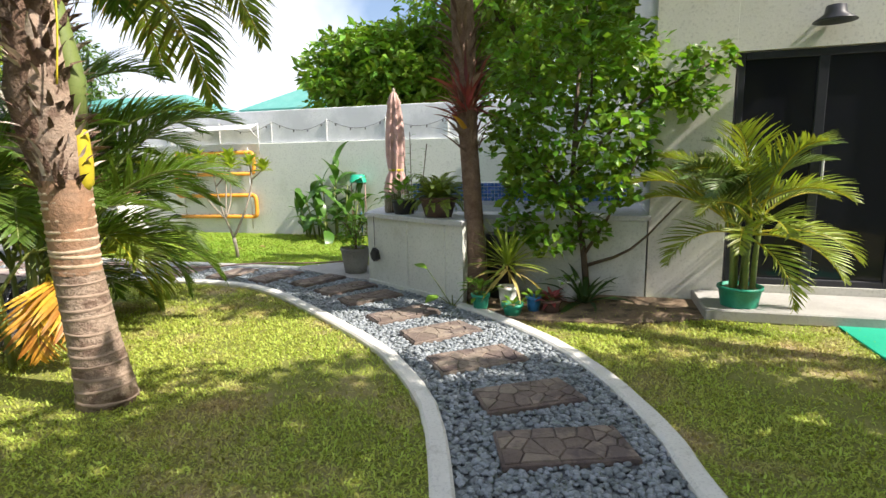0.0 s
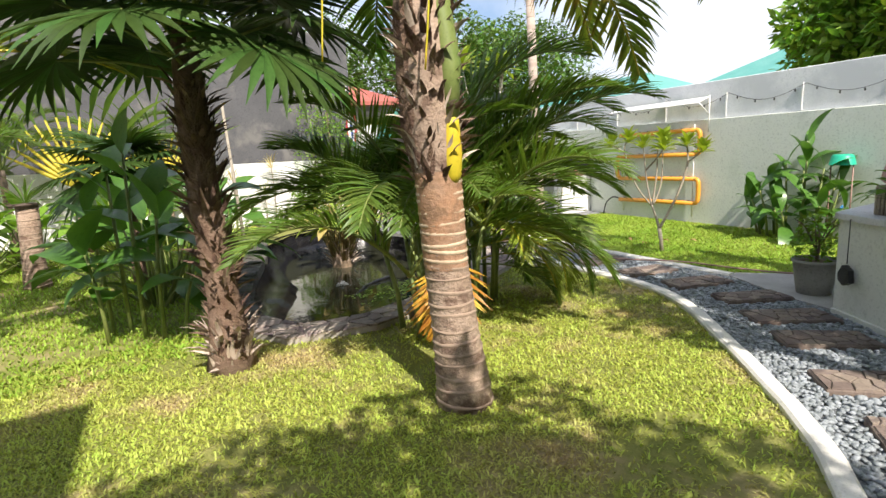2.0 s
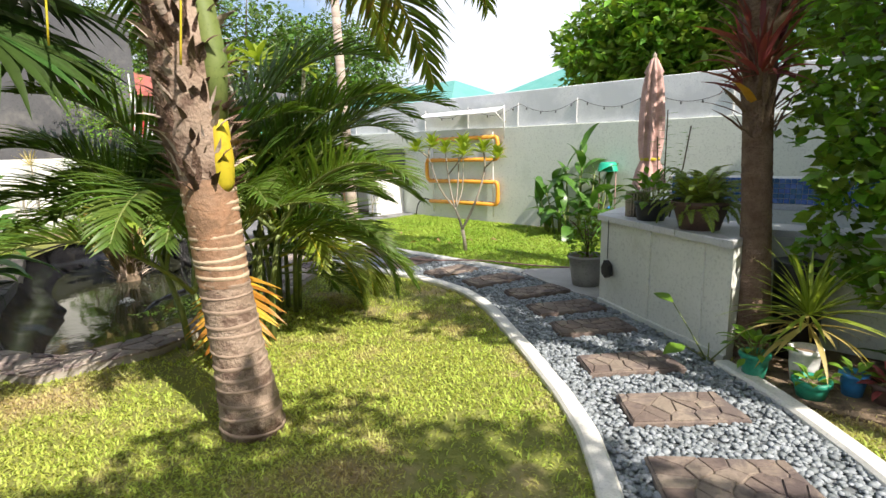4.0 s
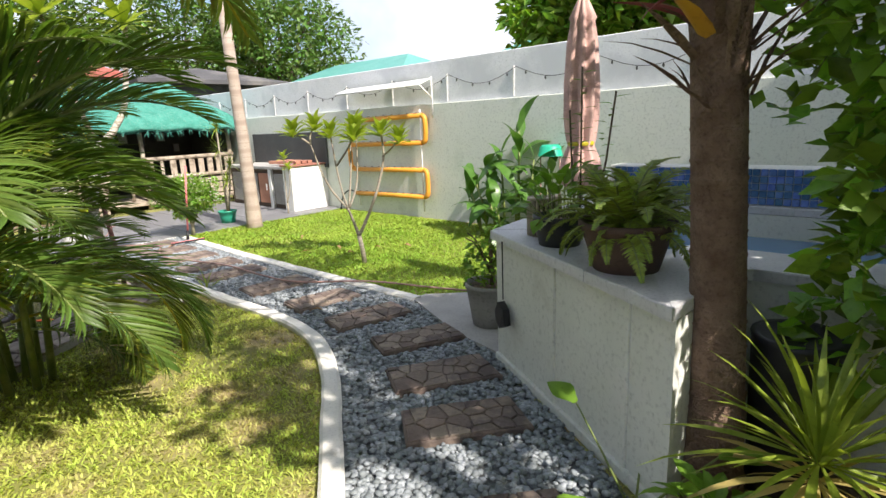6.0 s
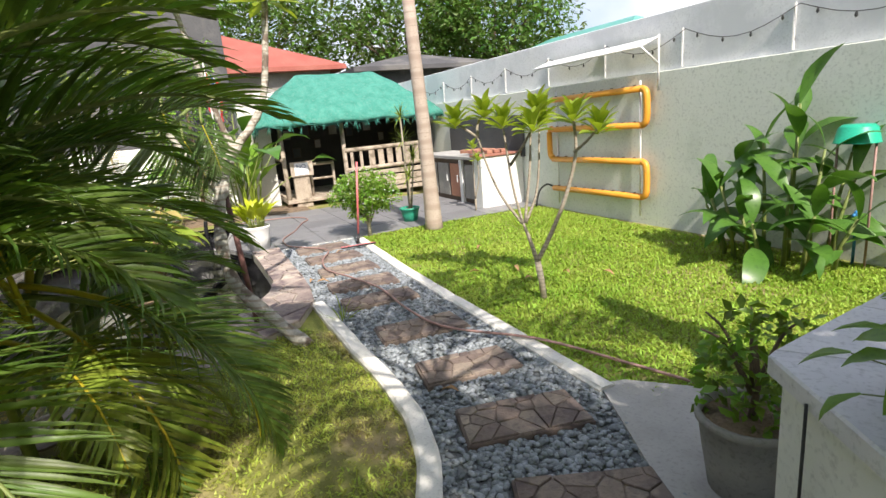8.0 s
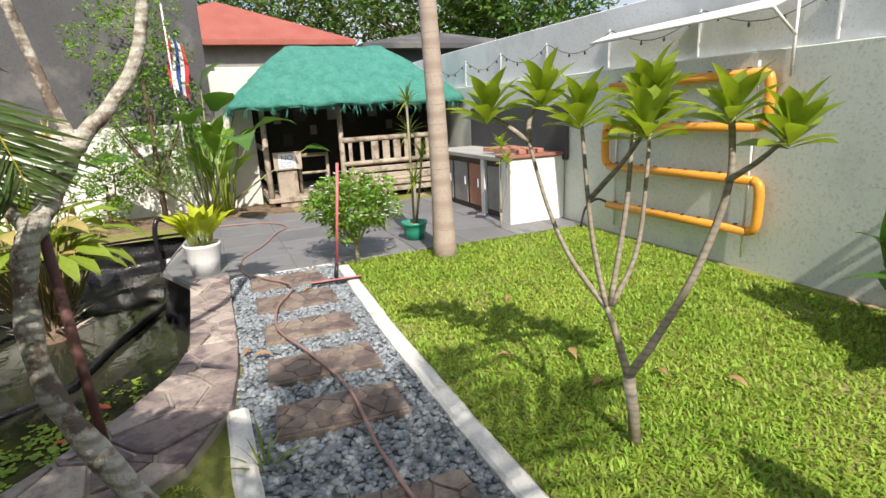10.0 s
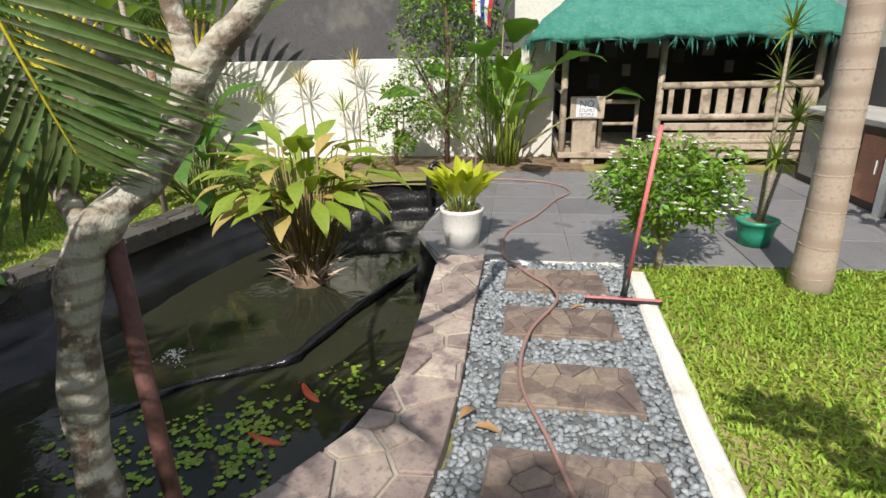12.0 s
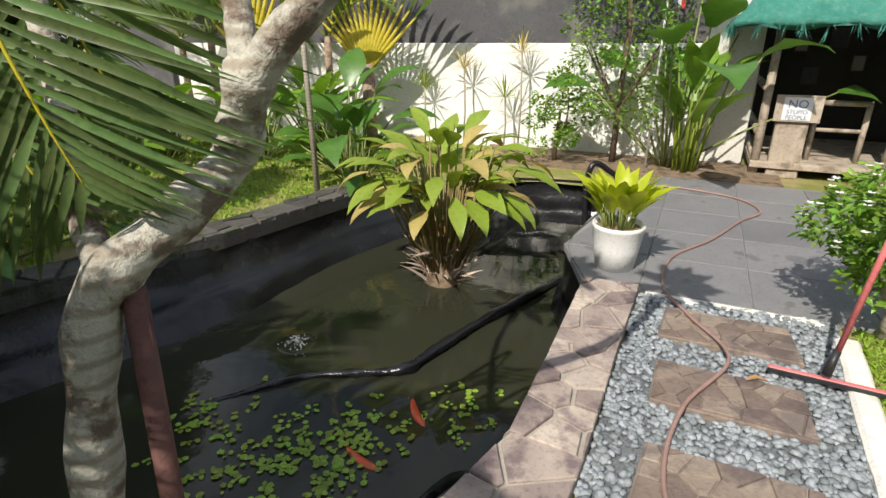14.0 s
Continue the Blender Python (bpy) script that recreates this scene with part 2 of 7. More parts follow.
L_frang = leafmat("frangipani_leaf", (0.22, 0.34, 0.03), (0.44, 0.46, 0.06), 0.35, 0.5, 0.45)
L_fern = leafmat("fern_leaf", (0.22, 0.32, 0.05), (0.40, 0.46, 0.09), 0.5, 0.35)
L_yfan = leafmat("yellow_fan_leaf", (0.62, 0.52, 0.03), (0.72, 0.62, 0.10), 0.5, 0.4, 0.2)
L_bromel = leafmat("dull_red_leaf", (0.32, 0.05, 0.07), (0.20, 0.08, 0.06), 0.5, 0.25)
M_petal = mat("white_petal", (0.82, 0.82, 0.78), (0.78, 0.78, 0.72), 0.6, 5, 40, 0)
M_potwhite = mat("white_glazed_pot", (0.78, 0.78, 0.77), (0.72, 0.72, 0.71), 0.35, 4, 50, 0.05)
M_potgreen = mat("green_plastic_pot", (0.02, 0.26, 0.17), (0.03, 0.32, 0.21), 0.4, 4, 50, 0.05)
M_potgrey = mat("grey_concrete_pot", (0.26, 0.25, 0.23), (0.34, 0.33, 0.30), 0.85, 5, 50, 0.3)
M_potblack = mat("black_plastic_pot", (0.018, 0.018, 0.02), (0.03, 0.03, 0.032), 0.45, 5, 50, 0.05)
M_potblue = mat("blue_plastic_pot", (0.03, 0.18, 0.42), (0.04, 0.22, 0.48), 0.4, 5, 50, 0.05)
M_potbrown = mat("dark_clay_pot", (0.09, 0.055, 0.045), (0.13, 0.08, 0.065), 0.7, 5, 50, 0.2)
M_green = mat("green_plastic", (0.01, 0.36, 0.22), (0.02, 0.42, 0.27), 0.4, 4, 50, 0.05)
M_pink = mat("faded_pink_canvas", (0.58, 0.36, 0.32), (0.68, 0.46, 0.41), 0.85, 4, 80, 0.2, 0.004, stain=(0.42, 0.27, 0.24), stain_scale=3)
M_red = mat("red_plastic", (0.62, 0.15, 0.16), (0.68, 0.20, 0.20), 0.45, 5, 60, 0.05)
M_hose = mat("faded_pink_hose", (0.36, 0.22, 0.19), (0.27, 0.17, 0.15), 0.5, 6, 60, 0.1)
M_steel = mat("white_painted_steel", (0.75, 0.75, 0.74), (0.68, 0.68, 0.67), 0.4, 4, 50, 0.05)
M_rust = mat("red_oxide_steel", (0.10, 0.045, 0.04), (0.15, 0.07, 0.06), 0.7, 8, 60, 0.3)
M_brick = mat("clay_brick", (0.42, 0.20, 0.13), (0.34, 0.17, 0.12), 0.9, 8, 60, 0.4, 0.006, obrand=0.25)
M_door = mat("dark_door_frame", (0.02, 0.022, 0.03), (0.03, 0.032, 0.04), 0.35, 3, 50, 0.03)
M_roofteal = mat("teal_roof_sheet", (0.08, 0.30, 0.26), (0.14, 0.36, 0.32), 0.5, 2, 30, 0.1)
M_roofred = mat("rust_red_roof", (0.30, 0.08, 0.06), (0.36, 0.12, 0.09), 0.6, 2, 30, 0.1)
M_mosaic = mat("blue_mosaic_tile", (0.03, 0.10, 0.34), (0.16, 0.28, 0.52), 0.25, 14, 60, 0.1, island=0.4)
M_litter = mat("leaf_litter", (0.20, 0.14, 0.09), (0.30, 0.22, 0.15), 0.95, 6, 60, 0.8, 0.02, stain=(0.08, 0.06, 0.04), stain_scale=6)
M_fish = mat("orange_fish_skin", (0.62, 0.07, 0.03), (0.66, 0.13, 0.05), 0.3, 8, 50, 0.05)
M_blue = mat("blue_cloth", (0.03, 0.06, 0.30), (0.04, 0.08, 0.36), 0.85, 5, 60, 0.1)
M_clothwhite = mat("white_cloth", (0.75, 0.75, 0.76), (0.70, 0.70, 0.72), 0.85, 5, 60, 0.1)
M_clothred = mat("red_cloth", (0.55, 0.05, 0.06), (0.5, 0.04, 0.05), 0.85, 5, 60, 0.1)
M_ink = mat("blue_grey_paint", (0.10, 0.16, 0.26), (0.14, 0.20, 0.30), 0.7, 5, 60, 0)
M_coco = mat("orange_coconut", (0.80, 0.36, 0.02), (0.85, 0.45, 0.04), 0.4, 5, 50, 0.05)
M_cord = mat("dark_cord", (0.03, 0.03, 0.03), (0.05, 0.05, 0.05), 0.7, 5, 60, 0)


def glassy(name, color, rough, trans=0.0):
    m = bpy.data.materials.new(name)
    m.use_nodes = True
    b = m.node_tree.nodes["Principled BSDF"]
    b.inputs["Base Color"].default_value = (*color, 1)
    b.inputs["Roughness"].default_value = rough
    b.inputs["Transmission Weight"].default_value = trans
    b.inputs["IOR"].default_value = 1.33
    n, l = m.node_tree.nodes, m.node_tree.links
    k = n.new("ShaderNodeTexNoise")
    k.inputs["Scale"].default_value, k.inputs["Detail"].default_value = 7.0, 3.0
    tc = n.new("ShaderNodeTexCoord")
    l.new(tc.outputs["Object"], k.inputs["Vector"])
    bp = n.new("ShaderNodeBump")
    bp.inputs["Strength"].default_value, bp.inputs["Distance"].default_value = 0.12, 0.02
    l.new(k.outputs["Fac"], bp.inputs["Height"])
    l.new(bp.outputs["Normal"], b.inputs["Normal"])
    return m


M_water = glassy("murky_pond_water", (0.028, 0.030, 0.019), 0.04)
M_poolwater = glassy("pool_water", (0.10, 0.20, 0.32), 0.03)
M_foam = mat("water_foam", (0.75, 0.77, 0.78), (0.65, 0.68, 0.70), 0.2, 9, 60, 0)
M_glass = glassy("dark_glass", (0.012, 0.013, 0.018), 0.08)


# ---- mesh tools ----
class MB:
    """Collects vertices and faces for one mesh."""

    def __init__(self):
        self.v, self.f, self.n = [], [], 0

    def add(self, v, f, m=None):
        v = np.asarray(v, float).reshape(-1, 3)
        if m is not None:
            m = np.array(m)
            v = v @ m[:3, :3].T + m[:3, 3]
        self.v.append(v)
        self.f.extend([tuple(int(i) + self.n for i in q) for q in f])
        self.n += len(v)
        return self

    def many(self, v, f, mats):
        """Copies of one template at many poses (N x 4 x 4)."""
        v, mats = np.asarray(v, float), np.asarray(mats, float)
        if not len(mats):
            return self
        w = np.einsum("nij,kj->nki", mats[:, :3, :3], v) + mats[:, None, :3, 3]
        k = len(v)
        for i in range(len(mats)):
            o = self.n + i * k
            self.f.extend([tuple(j + o for j in q) for q in f])
        self.v.append(w.reshape(-1, 3))
        self.n += k * len(mats)
        return self

    def mesh(self, name, smooth=True):
        me = bpy.data.meshes.new(name)
        me.from_pydata(np.concatenate(self.v).tolist(), [], self.f)
        if smooth:
            me.polygons.foreach_set("use_smooth", np.ones(len(me.polygons), bool))
        me.update()
        return me


def link(name, me, material, parent=None, label="", m=None):
    ob = new(name, me)
    if material is not None and not me.materials:
        me.materials.append(material)
    if parent is not None:
        ob.parent = parent
    if m is not None:
        ob.matrix_basis = m
    if label:
        ob["label"] = label
    return ob


def part(name, mb, material, parent, label="", smooth=True, m=None):
    return link(name, mb.mesh(name, smooth), material, parent, label, m)


def thing(name, m, label, category, group="", kind=""):
    ob = new(name)
    ob.matrix_basis = m
    return tagged(ob, label, category, group, kind)


def sole(name, mb, material, label, category, m=None, group="", kind="", smooth=False):
    ob = link(name, mb.mesh(name, smooth), material, None, "", m)
    return tagged(ob, label, category, group, kind)


BOXF = [(0, 3, 2, 1), (4, 5, 6, 7), (0, 1, 5, 4), (1, 2, 6, 5), (2, 3, 7, 6), (3, 0, 4, 7)]


def boxv(x0, x1, y0, y1, z0, z1):
    return [(x0, y0, z0), (x1, y0, z0), (x1, y1, z0), (x0, y1, z0), (x0, y0, z1), (x1, y0, z1), (x1, y1, z1), (x0, y1, z1)]


def box(mb, x0, x1, y0, y1, z0, z1, bev=0.006, m=None):
    """A box with softened edges."""
    bev = min(bev, (x1 - x0) * 0.4, (y1 - y0) * 0.4, (z1 - z0) * 0.4)
    rings = []
    for z, k in ((z0, bev), (z0 + bev, 0), (z1 - bev, 0), (z1, bev)):
        c = bev - k
        i = k
        rings.append([(x0 + i + c, y0 + i, z), (x1 - i - c, y0 + i, z), (x1 - i, y0 + i + c, z), (x1 - i, y1 - i - c, z),
                      (x1 - i - c, y1 - i, z), (x0 + i + c, y1 - i, z), (x0 + i, y1 - i - c, z), (x0 + i, y0 + i + c, z)])
    v = [p for r in rings for p in r]
    f = [tuple(range(7, -1, -1)), tuple(range(24, 32))]
    for r in range(3):
        for i in range(8):
            j = (i + 1) % 8
            f.append((r * 8 + i, r * 8 + j, r * 8 + 8 + j, r * 8 + 8 + i))
    return mb.add(v, f, m)


def boxab(mb, a0, a1, b0, b1, z0, z1, bev=0.008):
    m = Matrix((( UA.x, VB.x * 1, 0, 0), (UA.y, VB.y, 0, 0), (0, 0, 1, 0), (0, 0, 0, 1)))
    v = MB()
    box(v, a0, a1, b0, b1, z0, z1, bev)
    f = [tuple(reversed(q)) for q in v.f]
    return mb.add(v.v[0], f, m)


def tube(mb, pts, radii, n=8, wob=0.0, cap=True, m=None):
    pts = [Vector(p) for p in pts]
    if isinstance(radii, (int, float)):
        radii = [radii] * len(pts)
    v, f = [], []
    ref = Vector((0.31, 0.2, 0.93))
    for i, p in enumerate(pts):
        d = (pts[min(i + 1, len(pts) - 1)] - pts[max(i - 1, 0)]).normalized()
        if abs(d.dot(ref)) > 0.95:
            ref = Vector((0.9, 0.4, 0.1))
        s = d.cross(ref).normalized()
        t = s.cross(d)
        ref = t if i == 0 else ref
        for k in range(n):
            w = 2 * math.pi * k / n
            r = radii[i] * (1 + (wob * (random.random() - 0.5) if wob else 0))
            v.append(p + (s * math.cos(w) + t * math.sin(w)) * r)
    for i in range(len(pts) - 1):
        for k in range(n):
            j = (k + 1) % n
            f.append((i * n + k, i * n + j, i * n + n + j, i * n + n + k))
    if cap:
        f.append(tuple(range(n - 1, -1, -1)))
        f.append(tuple(range((len(pts) - 1) * n, len(pts) * n)))
    return mb.add([tuple(q) for q in v], f, m)


def smoothline(pts, per=6):
    """A curve through points (Catmull-Rom)."""
    p = [Vector(q) for q in pts]
    p = [p[0] * 2 - p[1]] + p + [p[-1] * 2 - p[-2]]
    out = []
    for i in range(1, len(p) - 2):
        for k in range(per):
            t = k / per
            a, b, c, d = p[i - 1], p[i], p[i + 1], p[i + 2]
            out.append(0.5 * (2 * b + (c - a) * t + (2 * a - 5 * b + 4 * c - d) * t * t + (3 * b - a - 3 * c + d) * t ** 3))
    out.append(p[-2])
    return out


def lathe(mb, prof, n=24, m=None, square=0.0):
    v, f = [], []
    for r, z in prof:
        for k in range(n):
            w = 2 * math.pi * k / n
            v.append((r * math.cos(w), r * math.sin(w), z))
    for i in range(len(prof) - 1):
        for k in range(n):
            j = (k + 1) % n
            f.append((i * n + k, i * n + j, i * n + n + j, i * n + n + k))
    return mb.add(v, f, m)


def leafv(L, W, bend=0.5, fold=0.25, n=5, tip=1.6, wide=0.42, start=0.0, wave=0.0):
    """A leaf along +y, arching down; fold lifts its halves. Returns vertices and faces."""
    v, f = [], []
    ang, y, z = 0.0, 0.0, 0.0
    for i in range(n + 1):
        t = i / n
        w = (t / wide) ** 0.7 if t < wide else max(0.0, 1 - ((t - wide) / (1 - wide)) ** tip)
        w = W * 0.5 * max(w, 0.03 if i < n else 0.0) if i else W * 0.5 * start
        up = w * fold + wave * W * math.sin(t * 17)
        v += [(-w, y, z + up), (0, y, z), (w, y, z + up)]
        y += math.cos(ang) * L / n
        z += math.sin(ang) * L / n
        ang -= bend / n * (0.5 + t * 1.2)
    for i in range(n):
        a = 3 * i
        f += [(a, a + 1, a + 4, a + 3), (a + 1, a + 2, a + 5, a + 4)]
    return v, f


def turn(az, el, roll=0.0, at=(0, 0, 0), s=1.0):
    """Pose whose +y points at azimuth az and elevation el (degrees)."""
    return Matrix.Translation(at) @ Euler((radians(el), radians(roll), radians(az)), "XYZ").to_matrix().to_4x4() @ Matrix.Scale(s, 4) if roll == 0 else \
        Matrix.Translation(at) @ Matrix.Rotation(radians(az), 4, "Z") @ Matrix.Rotation(radians(el), 4, "X") @ Matrix.Rotation(radians(roll), 4, "Y") @ Matrix.Scale(s, 4)


def frond(L=1.6, leaflet=0.4, width=0.03, pairs=32, bend=1.2, vee=0.5, droop=0.7, seed=1, bare=0.22, sweep=50):
    """A feather palm frond along +y: returns (rachis MB, leaflet MB)."""
    r = random.Random(seed)
    rac, lea = MB(), MB()
    pts, ang, p = [], 0.0, Vector((0, 0, 0))
    N = 24
    for i in range(N + 1):
        pts.append(p.copy())
        t = i / N
        p = p + Vector((0, math.cos(ang), math.sin(ang))) * L / N
        ang -= bend / N * (0.4 + 1.3 * t)
    tube(rac, pts, [0.016 * L / 1.6 * (1 - 0.85 * i / N) + 0.002 for i in range(N + 1)], 5)
    for k in range(pairs):
        t = bare + (1 - bare) * (k + 0.5) / pairs
        q = t * N
        i = min(int(q), N - 1)
        c = pts[i].lerp(pts[i + 1], q - i)
        d = (pts[i + 1] - pts[i]).normalized()
        el = math.degrees(math.asin(max(-1, min(1, d.z))))
        size = leaflet * (0.55 + 0.6 * math.sin(math.pi * min(1, 0.15 + t * 0.85))) * (1.25 - 0.75 * t ** 3)
        for side in (-1, 1):
            lv, lf = leafv(size * r.uniform(0.9, 1.1), width, droop * r.uniform(0.6, 1.4), 0.35, 4, 1.3, 0.3, 0.3)
            sw = sweep + r.uniform(-6, 6) - 22 * t
            m = Matrix.Translation(c) @ Matrix.Rotation(radians(el), 4, "X") @ Matrix.Rotation(side * radians(-vee * 40 + r.uniform(-8, 8)), 4, "Y") @ Matrix.Rotation(-side * radians(sw), 4, "Z")
            lea.add(lv, lf, m)
    return rac, lea


def frond_set(kind, count, mats, **kw):
    """A few frond meshes to share: list of (rachis mesh, leaflet mesh)."""
    out = []
    for s in range(count):
        a, b = frond(seed=s * 7 + 3, **kw)
        ra, le = a.mesh(kind + "_rachis"), b.mesh(kind + "_leaflets")
        ra.materials.append(mats[0])
        le.materials.append(mats[1])
        out.append((ra, le))
    return out


def add_frond(fs, i, parent, m, name="frond", label=""):
    ra, le = fs[i % len(fs)]
    f = link(name, le, None, parent, label, m)
    link("stalk", ra, None, f)
    return f


def polyclip(poly, nx, ny, d):
    out = []
    for i in range(len(poly)):
        p, q = poly[i], poly[(i + 1) % len(poly)]
        sp, sq = p[0] * nx + p[1] * ny - d, q[0] * nx + q[1] * ny - d
        if sp <= 0:
            out.append(p)
        if sp * sq < 0:
            t = sp / (sp - sq)
            out.append((p[0] + (q[0] - p[0]) * t, p[1] + (q[1] - p[1]) * t))
    return out


def crazy(poly, count, seed, gap=0.012):
    """Irregular flagstones that fill a convex outline: list of polygons."""
    r = random.Random(seed)
    xs, ys = [p[0] for p in poly], [p[1] for p in poly]
    seeds = []
    tries = 0
    while len(seeds) < count and tries < 4000:
        tries += 1
        s = (r.uniform(min(xs), max(xs)), r.uniform(min(ys), max(ys)))
        area = (max(xs) - min(xs)) * (max(ys) - min(ys)) / count
        if all((s[0] - t[0]) ** 2 + (s[1] - t[1]) ** 2 > area * 0.4 for t in seeds):
            seeds.append(s)
    out = []
    for s in seeds:
        c = list(poly)
        for t in seeds:
            if t is s:
                continue
            dx, dy = t[0] - s[0], t[1] - s[1]
            k = math.hypot(dx, dy)
            nx, ny = dx / k, dy / k
            c = polyclip(c, nx, ny, nx * (s[0] + t[0]) / 2 + ny * (s[1] + t[1]) / 2 - gap / 2)
            if len(c) < 3:
                break
        if len(c) >= 3:
            out.append(c)
    return out


def stone(poly, z0, z1, bev=0.008):
    mb = MB()
    cx, cy = sum(p[0] for p in poly) / len(poly), sum(p[1] for p in poly) / len(poly)
    n = len(poly)
    size = max(math.hypot(p[0] - cx, p[1] - cy) for p in poly)
    k = 1 - bev / max(size, 0.02) * 1.3
    v = [(x, y, z0) for x, y in poly] + [(x, y, z1 - bev) for x, y in poly] + [(cx + (x - cx) * k, cy + (y - cy) * k, z1) for x, y in poly]
    area = sum(poly[i][0] * poly[(i + 1) % n][1] - poly[(i + 1) % n][0] * poly[i][1] for i in range(n))
    f = [tuple(range(2 * n, 3 * n))] + [(r * n + i, r * n + (i + 1) % n, (r + 1) * n + (i + 1) % n, (r + 1) * n + i) for r in range(2) for i in range(n)]
    if area < 0:
        f = [tuple(reversed(q)) for q in f]
    return mb.add(v, f)


def prism(mb, poly, z0, z1):
    n = len(poly)
    area = sum(poly[i][0] * poly[(i + 1) % n][1] - poly[(i + 1) % n][0] * poly[i][1] for i in range(n))
    if area < 0:
        poly = poly[::-1]
    v = [(x, y, z0) for x, y in poly] + [(x, y, z1) for x, y in poly]
    f = [tuple(range(n - 1, -1, -1)), tuple(range(n, 2 * n))] + [(i, (i + 1) % n, n + (i + 1) % n, n + i) for i in range(n)]
    return mb.add(v, f)


def inside(poly, X, Y):
    res = np.zeros(len(X), bool)
    n = len(poly)
    for i in range(n):
        x0, y0 = poly[i]
        x1, y1 = poly[(i + 1) % n]
        if y0 == y1:
            continue
        c = ((y0 > Y) != (y1 > Y)) & (X < (x1 - x0) * (Y - y0) / (y1 - y0) + x0)
        res ^= c
    return res


def rot_arrays(az, el, roll, pos, s):
    """Poses for many leaves at once: azimuth, elevation, roll in radians."""
    ca, sa, ce, se, cr, sr = np.cos(az), np.sin(az), np.cos(el), np.sin(el), np.cos(roll), np.sin(roll)
    N = len(az)
    Rz = np.zeros((N, 3, 3)); Rx = np.zeros((N, 3, 3)); Ry = np.zeros((N, 3, 3))
    Rz[:, 0, 0], Rz[:, 0, 1], Rz[:, 1, 0], Rz[:, 1, 1], Rz[:, 2, 2] = ca, -sa, sa, ca, 1
    Rx[:, 0, 0], Rx[:, 1, 1], Rx[:, 1, 2], Rx[:, 2, 1], Rx[:, 2, 2] = 1, ce, -se, se, ce
    Ry[:, 1, 1], Ry[:, 0, 0], Ry[:, 0, 2], Ry[:, 2, 0], Ry[:, 2, 2] = 1, cr, sr, -sr, cr
    M = np.zeros((N, 4, 4))
    M[:, :3, :3] = (Rz @ Rx @ Ry) * np.asarray(s).reshape(-1, 1, 1)
    M[:, :3, 3] = pos
    M[:, 3, 3] = 1
    return M


# ================= large structure =================
KERB_L = smoothline([(0.2, -1.6, 0), (0.1, -0.4, 0), (0.06, 1.0, 0), (0.04, 1.97, 0), (-0.06, 2.75, 0), (-0.30, 3.40, 0), (-0.58, 3.88, 0), (-0.98, 4.42, 0),
                     (-1.34, 4.87, 0), (-1.62, 5.22, 0), (-2.0, 5.58, 0), (-2.38, 5.80, 0), (-2.85, 5.95, 0), (-3.35, 6.06, 0), (-3.9, 6.2, 0), (-4.42, 6.33, 0)], 5)
KERB_R = smoothline([(1.2, -1.6, 0), (1.12, -0.4, 0), (1.1, 1.0, 0), (1.11, 1.97, 0), (1.12, 2.45, 0), (1.03, 3.1, 0), (0.83, 3.72, 0), (0.5, 4.33, 0), (0.16, 4.78, 0)], 5)
POOL_AB = [(2.32, 5.46), (1.06, 4.73), (1.0, 5.35), (-0.58, 5.35), (-0.58, 7.25), (2.52, 7.25)]
POOL = [tuple(P(*q))[:2] for q in POOL_AB]
RIM_IN = [(8.28, 4.74), (7.4, 4.76), (6.78, 4.77), (6.4, 4.68), (6.1, 4.5), (5.8, 4.27), (5.45, 3.95), (5.0, 3.45), (4.65, 2.9), (4.42, 2.35), (4.45, 1.85), (4.9, 1.6), (5.7, 1.62), (6.63, 1.8), (7.92, 2.16), (9.36, 2.42), (10.3, 3.0), (10.7, 3.8), (10.7, 4.7), (9.6, 4.55), (8.9, 4.5)]
POND = [tuple(P(*q))[:2] for q in RIM_IN]
PATH_POLY = [(p.x, p.y) for p in KERB_L] + [tuple(P(a, b))[:2] for a, b in ((5.89, 4.98), (6.4, 5.05), (8.3, 5.06), (8.32, 6.05), (7.2, 5.99), (6.2, 5.95), (3.55, 5.95))] + [(-1.25, 6.25), (-0.86, 5.88)] + [(p.x, p.y) for p in reversed(KERB_R)]
PATIO_AB = [(8.32, 4.72), (8.9, 4.48), (9.6, 4.53), (10.7, 4.68), (11.4, 4.98), (11.4, 9.0), (8.45, 9.0), (8.32, 6.05)]
PATIO = [tuple(P(*q))[:2] for q in PATIO_AB]
WALL_B = 9.01

# ground: one sheet to the horizon with the pond cut out
bm = bmesh.new()
loops = [[(-260, -260), (260, -260), (260, 260), (-260, 260)], POND]
edges = []
for lp in loops:
    vs = [bm.verts.new((x, y, 0)) for x, y in lp]
    edges += [bm.edges.new((vs[i], vs[(i + 1) % len(vs)])) for i in range(len(vs))]
bmesh.ops.triangle_fill(bm, use_beauty=True, use_dissolve=False, edges=edges)
bmesh.ops.recalc_face_normals(bm, faces=bm.faces)
if bm.faces[:][0].normal.z < 0:
    bmesh.ops.reverse_faces(bm, faces=bm.faces)
me = bpy.data.meshes.new("ground")
bm.to_mesh(me)
bm.free()
tagged(link("ground", me, M_soil), "worn lawn soil with dry patches", "ground", kind="structure")

